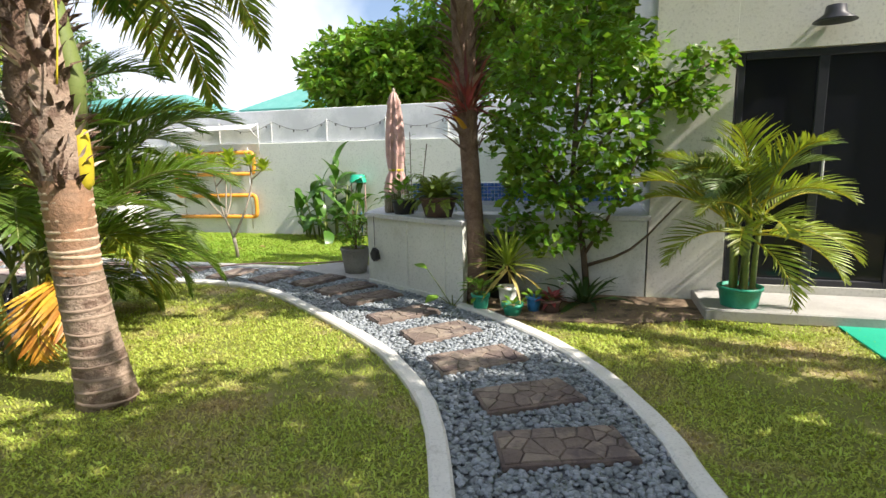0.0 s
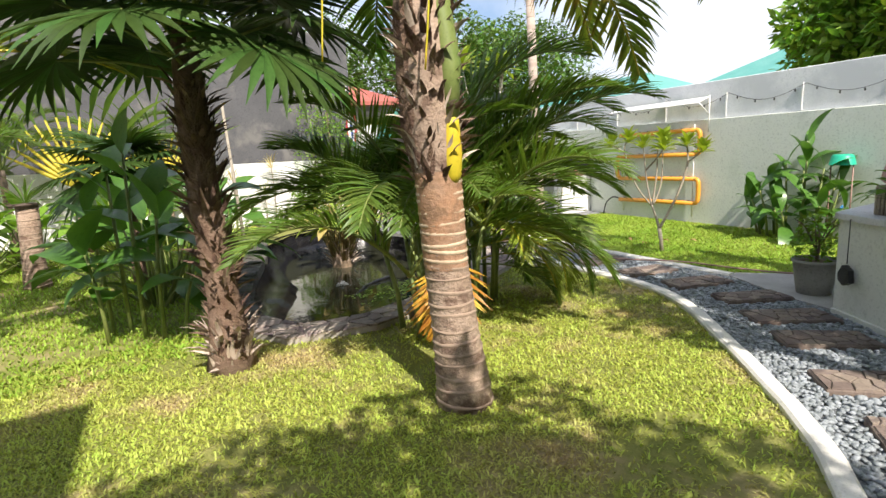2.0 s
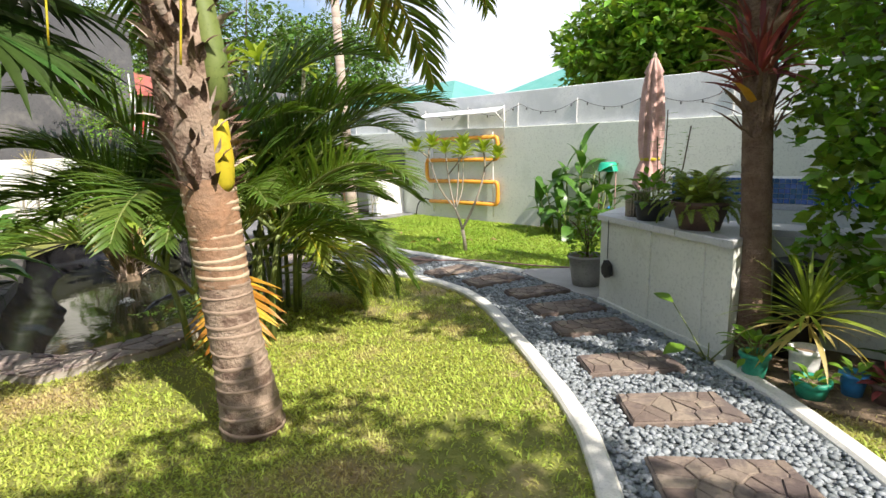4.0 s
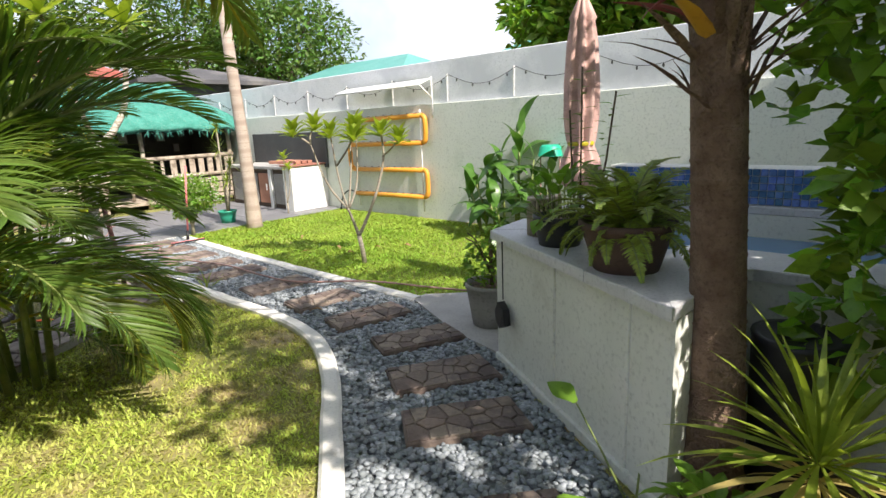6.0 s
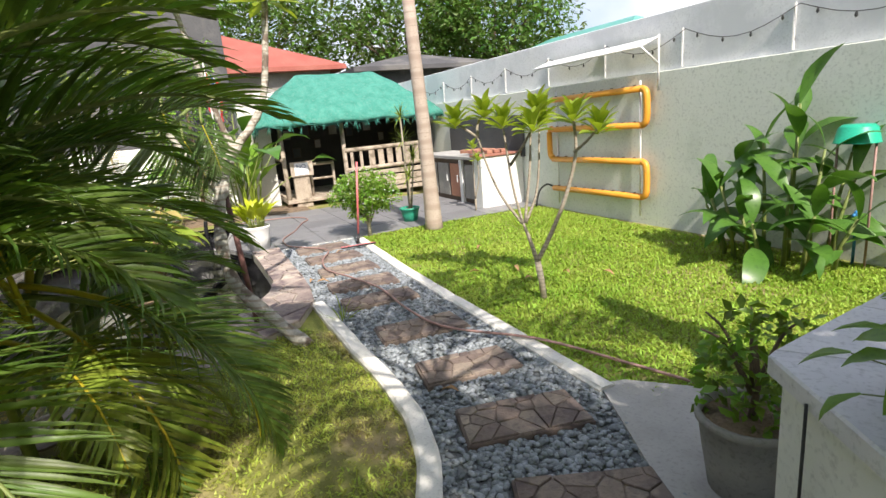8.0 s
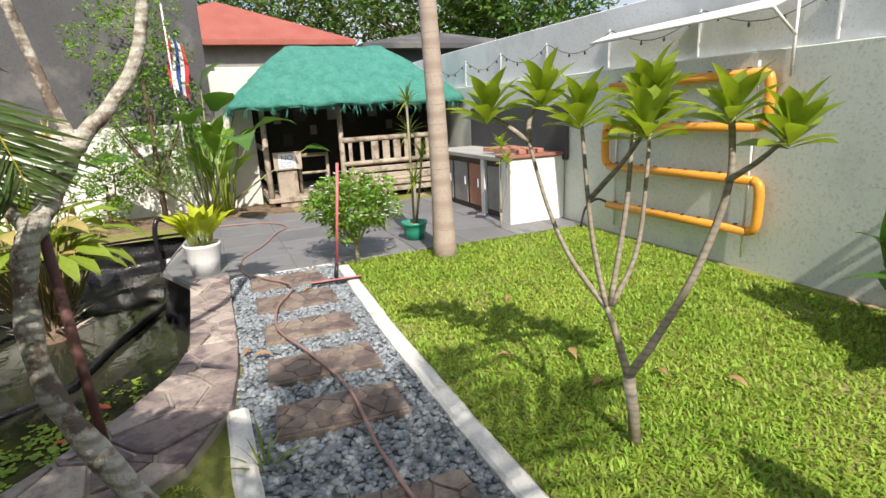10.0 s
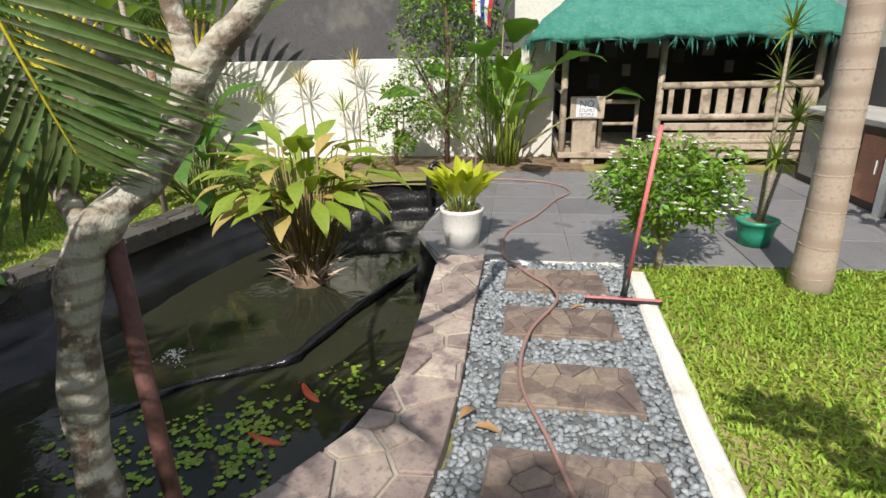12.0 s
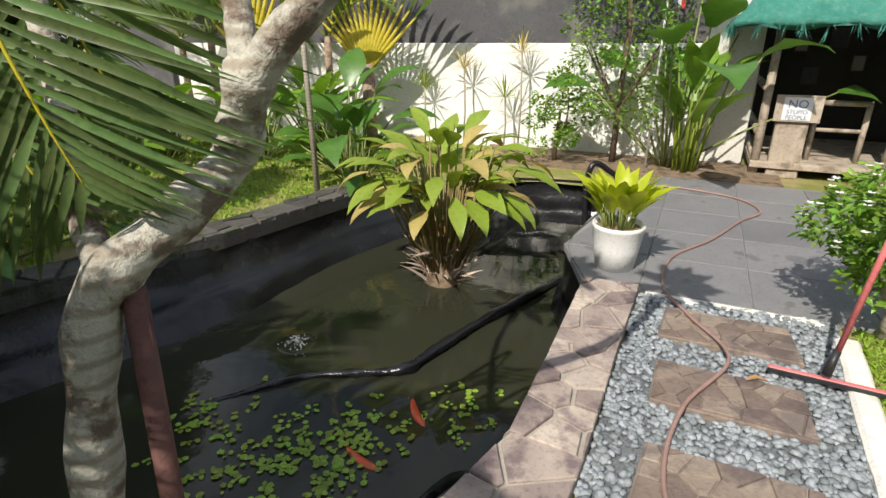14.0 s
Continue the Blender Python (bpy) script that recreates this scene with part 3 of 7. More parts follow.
# pond: black liner walls, bed, water
mb = MB()
n = len(POND)
prof = [(0.0, 0.03, 0.0), (0.01, -0.07, 0.02), (0.03, -0.16, 0.05), (0.05, -0.24, 0.09), (0.04, -0.275, 0.16), (0.07, -0.30, 0.30), (0.09, -0.345, 0.33), (0.12, -0.45, 0.46), (0.2, -0.7, 0.6)]
cxp, cyp = sum(p[0] for p in POND) / n, sum(p[1] for p in POND) / n
dense = [tuple(p)[:2] for p in smoothline([(x, y, 0) for x, y in POND + POND[:1]], 12)][:-1]
n = len(dense)
vv = []
for k, (near_off, z, far_off) in enumerate(prof):
    for i, (x, y) in enumerate(dense):
        dx, dy = cxp - x, cyp - y
        q = math.hypot(dx, dy)
        bank = min(1.0, max(0.0, (3.1 - AB(x, y)[1]) / 0.6))     # the far bank slopes with a ledge
        off = near_off + (far_off - near_off) * bank
        o = off - 0.02 + 0.045 * noise.noise((x * 5, y * 5, z * 6)) * (k > 0)
        vv.append((x + dx / q * o, y + dy / q * o, z + 0.02 * noise.noise((x * 4, y * 4, 3)) * (0 < k < 7)))
ff = [(k * n + i, k * n + (i + 1) % n, (k + 1) * n + (i + 1) % n, (k + 1) * n + i) for k in range(len(prof) - 1) for i in range(n)]
ff.append(tuple(range((len(prof) - 1) * n, len(prof) * n)))
mb.add(vv, ff)
sole("pond_liner", mb, M_black, "black creased plastic pond liner", "pond liner", kind="structure", smooth=True)
WATER_Z = -0.42
mb = MB()
mb.add([(x, y, WATER_Z) for x, y in dense], [tuple(range(n))])
sole("water", mb, M_water, "murky dark green pond water", "water", kind="structure")
# loose fold of liner that divides the pond, lying at the water line
mb = MB()
fold = smoothline([(*P(a, b)[:2], z) for a, b, z in ((6.75, 2.98, -0.45), (6.97, 3.15, -0.425), (7.25, 3.38, -0.41), (7.42, 3.68, -0.405), (7.55, 3.89, -0.395), (7.75, 3.95, -0.39), (8.2, 4.08, -0.385), (8.85, 4.30, -0.39), (9.4, 4.5, -0.40))], 10)
tube(mb, fold, [0.022 + 0.005 * math.sin(i * 0.5) + 0.010 * min(1, max(0, (i - 30) / 12)) for i in range(len(fold))], 12, 0.55)
sole("liner_fold", mb, M_black, "crumpled fold of black liner at the water line", "pond liner", smooth=True)

# kerbs
def kerb(line, w, h, name):
    mb = MB()
    line = [Vector(p) for p in line]
    v = []
    for i, p in enumerate(line):
        d = (line[min(i + 1, len(line) - 1)] - line[max(i - 1, 0)]).normalized()
        s = Vector((-d.y, d.x, 0))
        j = 0.008 * noise.noise(p * 6)
        for o, z in ((-w / 2, -0.04), (-w / 2, h - 0.014), (-w / 2 + 0.016, h), (w / 2 - 0.016, h), (w / 2, h - 0.014), (w / 2, -0.04)):
            v.append(p + s * (o + j) + Vector((0, 0, z + 0.006 * noise.noise(p * 9))))
    f = [(i * 6 + k, i * 6 + k + 1, i * 6 + 7 + k, i * 6 + 6 + k) for i in range(len(line) - 1) for k in range(5)]
    f += [(0, 1, 2, 3, 4, 5)[::-1], tuple(len(v) - 6 + k for k in range(6))]
    mb.add(v, [q[::-1] for q in f])
    return sole(name, mb, M_kerb, "white painted concrete path kerb, chipped", "kerb", kind="structure", smooth=False)


kerb(KERB_L, 0.105, 0.045, "kerb_1")
kerb(KERB_R, 0.11, 0.045, "kerb_2")
kerb(smoothline([P(3.50, 5.955), P(4.9, 5.955), P(6.2, 5.965), P(7.2, 6.0), P(8.12, 6.05)], 10), 0.105, 0.045, "kerb_3")
kerb([P(8.31, 5.1 + i * 0.1) for i in range(10)], 0.08, 0.02, "kerb_4")

# gravel bed under the pebbles
mb = MB()
mb.add([(x, y, 0.004) for x, y in PATH_POLY], [tuple(range(len(PATH_POLY)))])
bm = bmesh.new()
me = mb.mesh("gravel_bed", False)
bm.from_mesh(me)
bmesh.ops.triangulate(bm, faces=bm.faces)
bm.to_mesh(me)
bm.free()
tagged(link("gravel_bed", me, M_gravel_bed), "dark grit under the path's pebbles", "path", kind="structure")

# back wall, two bands, with posts and a festoon on top
mb = MB(); boxab(mb, -0.6, 16, WALL_B, WALL_B + 0.2, -0.1, 1.72)
sole("wall_back", mb, M_wall_low, "pale green plastered garden wall", "wall", kind="structure")
mb = MB(); boxab(mb, -0.6, 16, WALL_B + 0.06, WALL_B + 0.2, 1.72, 2.32)
sole("wall_back_upper", mb, M_wall_up, "bluish white upper band of the garden wall", "wall", kind="structure")
mb = MB()
for k in range(12):
    a = 1.2 + k * 1.15
    tube(mb, [P(a, WALL_B + 0.045, 1.74), P(a, WALL_B + 0.045, 2.12)], 0.012, 6)
sole("wall_posts", mb, M_steel, "thin white steel posts on the wall", "post", kind="structure")
fest = thing("string_lights", pose(0, 0, 0), "black festoon cord with small bulbs along the wall", "string lights")
mb, bulbs = MB(), MB()
for k in range(9):
    a0 = 2.3 + k * 1.15
    line = [P(a0 + 1.15 * t, WALL_B + 0.03, 2.1 - 0.16 * math.sin(math.pi * t)) for t in np.linspace(0, 1, 9)]
    mb = MB(); tube(mb, line, 0.004, 4, cap=False)
    span = part("cord", mb, M_cord, fest)
    for t in (1, 3, 5, 7):
        bulbs = MB(); lathe(bulbs, [(0.002, 0), (0.009, -0.01), (0.013, -0.03), (0.004, -0.045)], 6, Matrix.Translation(line[t]))
        part("bulb", bulbs, M_cord, span)

# white wall at the far side and the dark building behind it
mb = MB(); boxab(mb, 12.4, 12.58, -3.4, 5.2, -0.1, 1.36)
sole("wall_far", mb, M_white, "white garden wall, streaked with grey", "wall", kind="structure")
mb = MB(); boxab(mb, 12.8, 13.0, -6, 5.2, -0.1, 4.2)
sole("wall_far_building", mb, M_greywall, "dark grey blank wall of the neighbouring building", "wall", kind="structure")
mb = MB(); boxab(mb, 12.4, 12.6, 5.2, 5.75, -0.1, 2.1)
sole("wall_far_pier", mb, M_house, "grey plastered wall beside the hut", "wall", kind="structure")
mb = MB(); boxab(mb, 14.2, 14.4, 5.0, 12, -0.1, 2.3)
sole("wall_behind_hut", mb, M_house, "stained grey wall behind the hut", "wall", kind="structure")
# low white wall along the far lawn
mb = MB(); boxab(mb, 5.0, 12.4, -2.22, -2.05, -0.1, 0.5)
sole("wall_low", mb, M_white, "low white garden wall", "wall", kind="structure")

# house with the dark door
HB = 5.42
for a0, a1, b0, b1, z0, z1, nm in ((-1.26, -0.6, HB, HB + 0.2, 0, 4.0, "wall_house_east"), (-9.0, -2.62, HB, HB + 0.2, 0, 4.0, "wall_house_west"), (-2.62, -1.26, HB, HB + 0.2, 2.24, 4.0, "wall_house_lintel"),
                                (-2.62, -1.26, HB, HB + 0.2, 0, 0.17, "wall_house_sill"), (-0.8, -0.6, HB + 0.2, 9.0, 0, 4.0, "wall_house_return")):
    mb = MB(); boxab(mb, a0, a1, b0, b1, z0, z1, 0.001)
    sole(nm, mb, M_house, "off-white plastered house wall", "wall", kind="structure")
mb = MB(); boxab(mb, -5.0, -1.0, 4.72, HB, 0, 0.1, 0.012)
sole("porch", mb, M_concrete, "low concrete porch step", "step", kind="structure")
# house block behind the camera
mb = MB(); boxab(mb, -9.0, -1.3, -8.0, -0.15, 0, 5.2)
sole("wall_house_rear", mb, M_house, "plain plastered house wall", "wall", kind="structure")
mb = MB(); boxab(mb, -9.2, -9.0, -8, 6, 0, 4)
sole("wall_side", mb, M_house, "plain plastered side wall", "wall", kind="structure")

door = thing("door_1", atp(-1.28, HB + 0.05, 0.17), "dark framed sliding glass door above the porch", "door", kind="structure")
mb = MB()
W, H = 1.32, 2.06
for x0, x1, z0, z1 in ((0, 0.06, 0, H), (W - 0.06, W, 0, H), (0.06, W - 0.06, H - 0.06, H), (0.06, W - 0.06, 0, 0.06), (W / 2 - 0.04, W / 2 + 0.04, 0.06, H - 0.06)):
    box(mb, -x1, -x0, -0.03, 0.03, z0, z1)
part("door_frame", mb, M_door, door, smooth=False)
for x0 in (0.06, W / 2 + 0.04):
    mb = MB(); box(mb, -(x0 + W / 2 - 0.1), -x0, -0.004, 0.004, 0.06, H - 0.06, 0.001)
    part("pane", mb, M_glass, door, smooth=False)
mb = MB(); box(mb, -W / 2 - 0.06, -W / 2 - 0.045, -0.06, -0.03, 0.9, 1.15)
part("handle", mb, M_steel, door, smooth=False)
# inner wall coloured near-black for the unlit room
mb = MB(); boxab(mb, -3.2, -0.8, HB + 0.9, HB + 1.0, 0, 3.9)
sole("wall_inner", mb, M_dark, "inner wall behind the door, near-black for the room's shade", "wall", kind="structure")

# pool: raised basin with painted panels, coping tiles, blue mosaic
pool = thing("pool", pose(0, 0, 0), "raised pool with off-white painted walls and blue mosaic", "pool", kind="structure")
mb = MB()
PT = 0.80
cxq, cyq = sum(p[0] for p in POOL) / 6, sum(p[1] for p in POOL) / 6
inn = [tuple(P(*q))[:2] for q in ((2.0, 5.70), (1.42, 5.34), (1.3, 5.66), (-0.3, 5.66), (-0.3, 6.95), (2.15, 6.95))]
v = [(x, y, 0) for x, y in POOL] + [(x, y, PT - 0.05) for x, y in POOL] + [(x, y, PT - 0.05) for x, y in inn] + [(x, y, 0.2) for x, y in inn]
f = [(r * 6 + i, r * 6 + (i + 1) % 6, r * 6 + 6 + (i + 1) % 6, r * 6 + 6 + i) for r in range(3) for i in range(6)] + [tuple(range(18, 24))]
mb.add(v, [q[::-1] for q in f])
part("basin", mb, M_pool, pool, smooth=False)
# raised fillets and plinth on the face towards the path
A2, B2 = Vector((*POOL[0], 0)), Vector((*POOL[1], 0))
dirp = (B2 - A2).normalized()
nrm = Vector((dirp.y, -dirp.x, 0))
if nrm.dot(Vector((-1, -1, 0))) < 0:
    nrm = -nrm
mface = Matrix(((dirp.x, nrm.x, 0, A2.x), (dirp.y, nrm.y, 0, A2.y), (0, 0, 1, 0), (0, 0, 0, 1)))
LF = (B2 - A2).length
mb = MB()
for x0, x1, y1, z0, z1 in ((0.0, LF, 0.02, 0.0, 0.055), (0.60, 0.68, 0.012, 0.055, PT - 0.05), (1.20, 1.23, 0.012, 0.055, PT - 0.05)):
    t = MB(); box(t, x0, x1, -0.004, y1, z0, z1, 0.004)
    mb.add(t.v[0], t.f, mface)
part("fillets", mb, M_pool, pool, smooth=False)
# coping: single tiles along each edge
for i in range(6):
    p0, p1, q0, q1 = (Vector((*k, 0)) for k in (POOL[i], POOL[(i + 1) % 6], inn[i], inn[(i + 1) % 6]))
    outn = ((p0 + p1) / 2 - Vector((cxq, cyq, 0))).normalized() * 0.035
    prev = Vector((*POOL[i - 1], 0))
    outp = ((p0 + prev) / 2 - Vector((cxq, cyq, 0))).normalized() * 0.035
    part("corner_tile", stone([(x.x, x.y) for x in (p0 + outp, p0 + outn, p0.lerp(p1, 0.02) + outn, q0.lerp(q1, 0.02), q0, p0.lerp(prev, 0.02) + outp)], PT - 0.047, PT - 0.001, 0.002), M_coping, pool, smooth=False)
    cnt = max(1, round((p1 - p0).length / 0.45))
    for k in range(cnt):
        c = [p0.lerp(p1, (k + 0.003) / cnt) + outn, p0.lerp(p1, (k + 0.997) / cnt) + outn, q0.lerp(q1, (k + 0.997) / cnt), q0.lerp(q1, (k + 0.003) / cnt)]
        part("coping_tile", stone([(x.x, x.y) for x in c], PT - 0.046, PT + rng.uniform(0, 0.003), 0.006), M_coping, pool, smooth=False)
mb = MB(); mb.add([(x, y, 0.6) for x, y in inn], [tuple(range(6))])
part("pool_water", mb, M_poolwater, pool, smooth=False)
mb = MB()
for i in range(60):
    for k in range(5):
        a = 2.3 - i * 0.047
        boxab(mb, a - 0.043, a, 6.98, 6.99 + rng.uniform(0, 0.004), PT + 0.01 + k * 0.047, PT + 0.053 + k * 0.047, 0.003)
part("mosaic", mb, M_mosaic, pool, "blue mosaic tiles", smooth=False)
mb = MB(); boxab(mb, -0.55, 2.35, 6.99, 7.2, PT, PT + 0.25)
part("back_ledge", mb, M_pool, pool, smooth=False)
mb = MB()
prism(mb, [(-1.93, 6.66), (-1.25, 6.10), (-0.87, 5.90), (-0.70, 6.5), (-1.35, 7.05), (-1.86, 6.78)], 0.0, 0.03)
sole("pavement_corner", mb, M_concrete, "pale concrete slab at the pool's corner", "paving", kind="structure")

# patio tiles
patio = MB(); prism(patio, PATIO, -0.02, 0.012)
patio = sole("patio", patio, M_grout, "dark grey tiled patio", "patio", kind="structure")
for i in range(6):
    for k in range(8):
        a0, a1, b0, b1 = 8.32 + i * 0.6, 8.92 + i * 0.6, 4.46 + k * 0.6, 5.06 + k * 0.6
        c = PATIO_AB
        poly = [(a0 + 0.004, b0 + 0.004), (a1 - 0.004, b0 + 0.004), (a1 - 0.004, b1 - 0.004), (a0 + 0.004, b1 - 0.004)]
        # trim to the patio's edge on the pond side
        for (xa, ya), (xb, yb) in (((8.32, 4.72), (8.9, 4.48)), ((8.9, 4.48), (11.4, 4.95)), ((11.38, 4), (11.38, 10)), ((12, 8.98), (8, 8.98))):
            nx, ny = yb - ya, xa - xb
            k2 = math.hypot(nx, ny)
            nx, ny = nx / k2, ny / k2
            poly = polyclip(poly, nx, ny, nx * xa + ny * ya)
            if len(poly) < 3:
                break
        if len(poly) >= 3:
            part("tile", stone([tuple(P(*q))[:2] for q in poly], 0.0125, 0.022 + rng.uniform(0, 0.002), 0.003), M_patio, patio, smooth=False)

# soil bed with litter under the far shrubs, and beside the pool
mb = MB()
prism(mb, [tuple(P(*q))[:2] for q in ((11.4, 3.2), (12.4, 2.6), (12.4, 6.1), (11.4, 6.1))], -0.02, 0.03)
prism(mb, [tuple(P(*q))[:2] for q in ((1.03, 4.70), (0.72, 4.35), (-0.4, 4.45), (-1.0, 4.72), (-1.0, 5.35), (1.0, 5.35))], -0.02, 0.02)
sole("planting_bed", mb, M_litter, "brown soil bed with dry litter", "soil", kind="structure")

# pond rim: mortar bed and flagstones
RIM = [((8.30, 4.74), (8.30, 5.06)), ((7.5, 4.76), (7.5, 5.05)), ((6.78, 4.77), (6.75, 5.05)), ((6.4, 4.68), (6.33, 5.03)), ((6.1, 4.5), (5.92, 4.98)), ((5.8, 4.27), (5.5, 4.78)),
       ((5.45, 3.95), (5.15, 4.3)), ((5.0, 3.45), (4.7, 3.72)), ((4.65, 2.9), (4.32, 3.05)), ((4.42, 2.35), (4.08, 2.35)), ((4.45, 1.85), (4.15, 1.65)), ((4.9, 1.6), (4.8, 1.3)),
       ((5.7, 1.62), (5.75, 1.34)), ((6.63, 1.8), (6.7, 1.5)), ((7.92, 2.16), (8.0, 1.86)), ((9.36, 2.42), (9.5, 2.12))]
rim = thing("pond_rim", pose(0, 0, 0), "crazy paving rim of brown flagstones round the pond", "pond rim", kind="structure")
RH = 0.06
for i in range(len(RIM) - 1):
    (i0, o0), (i1, o1) = RIM[i], RIM[i + 1]
    poly = [tuple(P(*q))[:2] for q in (i0, i1, o1, o0)]
    mb = MB(); prism(mb, poly, -0.05, RH - 0.012)
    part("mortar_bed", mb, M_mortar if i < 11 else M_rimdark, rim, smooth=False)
    ln = math.hypot(i1[0] - i0[0], i1[1] - i0[1])
    for c in crazy([tuple(P(*q))[:2] for q in (i0, i1, o1, o0)], max(5, int(ln * 20)), 40 + i, 0.018):
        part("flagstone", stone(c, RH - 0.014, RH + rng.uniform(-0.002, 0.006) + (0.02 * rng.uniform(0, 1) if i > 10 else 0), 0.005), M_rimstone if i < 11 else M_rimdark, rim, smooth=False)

# stepping slabs: centre x, y, turn in degrees
SLABS = [(0.56, 0.55, 2), (0.58, 1.05, 2), (0.58, 1.6, 2), (0.60, 2.31, 5), (0.51, 2.86, 17), (0.24, 3.44, 24), (-0.02, 4.02, 30), (-0.36, 4.52, 34), (-0.74, 5.12, 38),
         (-1.06, 5.52, 44), (-1.45, 5.92, 52), (-2.02, 6.16, 62), (-2.62, 6.36, 68), (-3.30, 6.55, 70), (-4.09, 6.72, 72), (-4.61, 6.88, 73), (-5.17, 7.05, 74), (-5.74, 7.21, 75), (-6.29, 7.36, 75)]
for k, (x, y, ang) in enumerate(SLABS):
    s = thing("stepping_slab", pose(x, y, 0, 0, 0, ang), "brown flagstone stepping slab set in pebbles", "stepping stone", "stepping slabs of the path")
    w, d = 0.60 + rng.uniform(-0.03, 0.03), 0.31 + rng.uniform(-0.02, 0.02)
    out = [(-w / 2, -d / 2 + rng.uniform(0, 0.02)), (w / 2, -d / 2), (w / 2 - rng.uniform(0, 0.03), d / 2), (-w / 2 + rng.uniform(0, 0.02), d / 2)]
    mb = stone(out, -0.01, 0.037, 0.006)
    part("bed", mb, M_slab, s, smooth=False)
    for c in crazy([(px * 0.97, py * 0.95) for px, py in out], 21, 100 + k, 0.006):
        part("flagstone", stone(c, 0.030, 0.043 + rng.uniform(0, 0.006), 0.004), M_slab, s, smooth=False)


# ================= things =================
# --- orange pipe planters on the back wall ---
pipes = thing("pipe_planter", atp(6.22, WALL_B - 0.08, 0), "orange plastic pipes with planting holes, mounted in rows on the wall", "pipe planter")
zs = (0.34, 0.75, 1.16, 1.56)
PL = 1.68
for k, z in enumerate(zs):
    mb = MB(); tube(mb, [(0, 0, z), (PL, 0, z - 0.02)], 0.037, 12)
    p = part("pipe", mb, M_orange, pipes)
    # no openings cut: dark discs on the pipe stand for the shaded holes
    for j in range(9):
        mb = MB(); lathe(mb, [(0.0, 0.047), (0.018, 0.046), (0.018, 0.038)], 8, Matrix.Translation((0.12 + j * 0.18, 0, z - 0.002 * j)))
        part("hole", mb, M_darkwood, p)
    if k < 3:
        x = PL if k % 2 == 1 else 0.0
        mb = MB(); tube(mb, smoothline([(x, 0, z), (x + (0.06 if x else -0.06), 0, z + 0.06), (x + (0.06 if x else -0.06), 0, zs[k + 1] - 0.06), (x, 0, zs[k + 1])], 4), 0.039, 10)
        part("elbow", mb, M_orange, pipes)
mb = MB(); tube(mb, smoothline([(PL, 0, 0.34), (PL + 0.15, -0.02, 0.36), (PL + 0.3, -0.05, 0.25), (PL + 0.35, -0.08, 0.02)], 5), 0.014, 6)
part("drain_hose", mb, M_cord, pipes)
for xb in (0.08, PL - 0.05):
    mb = MB(); tube(mb, [(xb, 0.05, 0.1), (xb, 0.05, 1.65)], 0.012, 6)
    part("wall_bracket", mb, M_steel, pipes)
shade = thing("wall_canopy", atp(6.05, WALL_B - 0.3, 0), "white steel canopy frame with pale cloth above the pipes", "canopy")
mb = MB()
for pts in (((0, 0.28, 1.52), (0, 0.28, 2.10)), ((0, 0.28, 2.08), (0, 0.02, 1.98)), ((0, 0.02, 1.98), (1.95, 0.02, 1.96)), ((1.95, 0.28, 2.05), (1.95, 0.02, 1.96)), ((0, 0.28, 1.80), (0, 0.02, 1.98))):
    tube(mb, pts, 0.013, 6)
part("frame", mb, M_steel, shade)
mb = MB(); mb.add([(0, 0.28, 2.08), (0, 0.02, 1.99), (1.95, 0.02, 1.97), (1.95, 0.28, 2.06), (0, 0.28, 2.07), (0, 0.02, 1.98), (1.95, 0.02, 1.96), (1.95, 0.28, 2.05)], BOXF)
part("cloth", mb, M_wall_up, shade, smooth=False)
mb = MB(); box(mb, 0, 2.55, -0.02, 0.02, 0.74, 1.38)
bd = sole("chalkboard", mb, M_board, "large dark grey board on the wall above the counter", "board", atp(8.7, WALL_B - 0.025))

# --- outdoor kitchen counter ---
kit = thing("counter_end", atp(8.78, 8.24, 0), "white plastered end block of the outdoor counter", "counter")
mb = MB(); box(mb, 0, 0.28, 0, 0.76, 0, 0.80, 0.012)
part("body", mb, M_white, kit, smooth=False)
mb = MB(); box(mb, -0.03, 0.31, -0.03, 0.76, 0.80, 0.835, 0.006)
part("top", mb, M_brick, kit, "brown tiled top", smooth=False)
for k in range(9):
    mb = MB(); box(mb, 0, 0.2, 0, 0.09, 0, 0.055, 0.006)
    sole("loose_brick", mb, M_brick, "loose red clay brick on the counter", "brick", atp(8.85 + 0.3 * (k % 3), 8.4 + 0.13 * (k // 3), 0.835 + 0.0 * k, float(rng.uniform(-25, 25))), "bricks on the counter")
kit2 = thing("kitchen_counter", atp(9.06, 8.30, 0), "weathered outdoor kitchen counter with grey cabinet doors", "counter")
mb = MB(); box(mb, 0, 2.1, 0.05, 0.68, 0.02, 0.74); part("body", mb, M_darkwood, kit2, smooth=False)
mb = MB(); box(mb, 0, 2.14, -0.02, 0.7, 0.74, 0.80, 0.01); part("worktop", mb, M_concrete, kit2, smooth=False)
for x0, x1, mm in ((0.06, 0.46, M_potgrey), (0.66, 1.0, M_brick), (1.06, 1.5, M_potgrey), (1.56, 2.0, M_potgrey)):
    mb = MB(); box(mb, x0, x1, 0.028, 0.05, 0.1, 0.66, 0.006)
    d = part("cabinet_door", mb, mm, kit2, smooth=False)
    mb = MB(); box(mb, x0 + 0.04, x0 + 0.055, 0.005, 0.028, 0.35, 0.47, 0.003)
    part("handle", mb, M_steel, d, smooth=False)
mb = MB(); box(mb, 0.5, 0.6, 0.0, 0.05, 0.02, 0.74); part("pillar", mb, M_white, kit2, smooth=False)

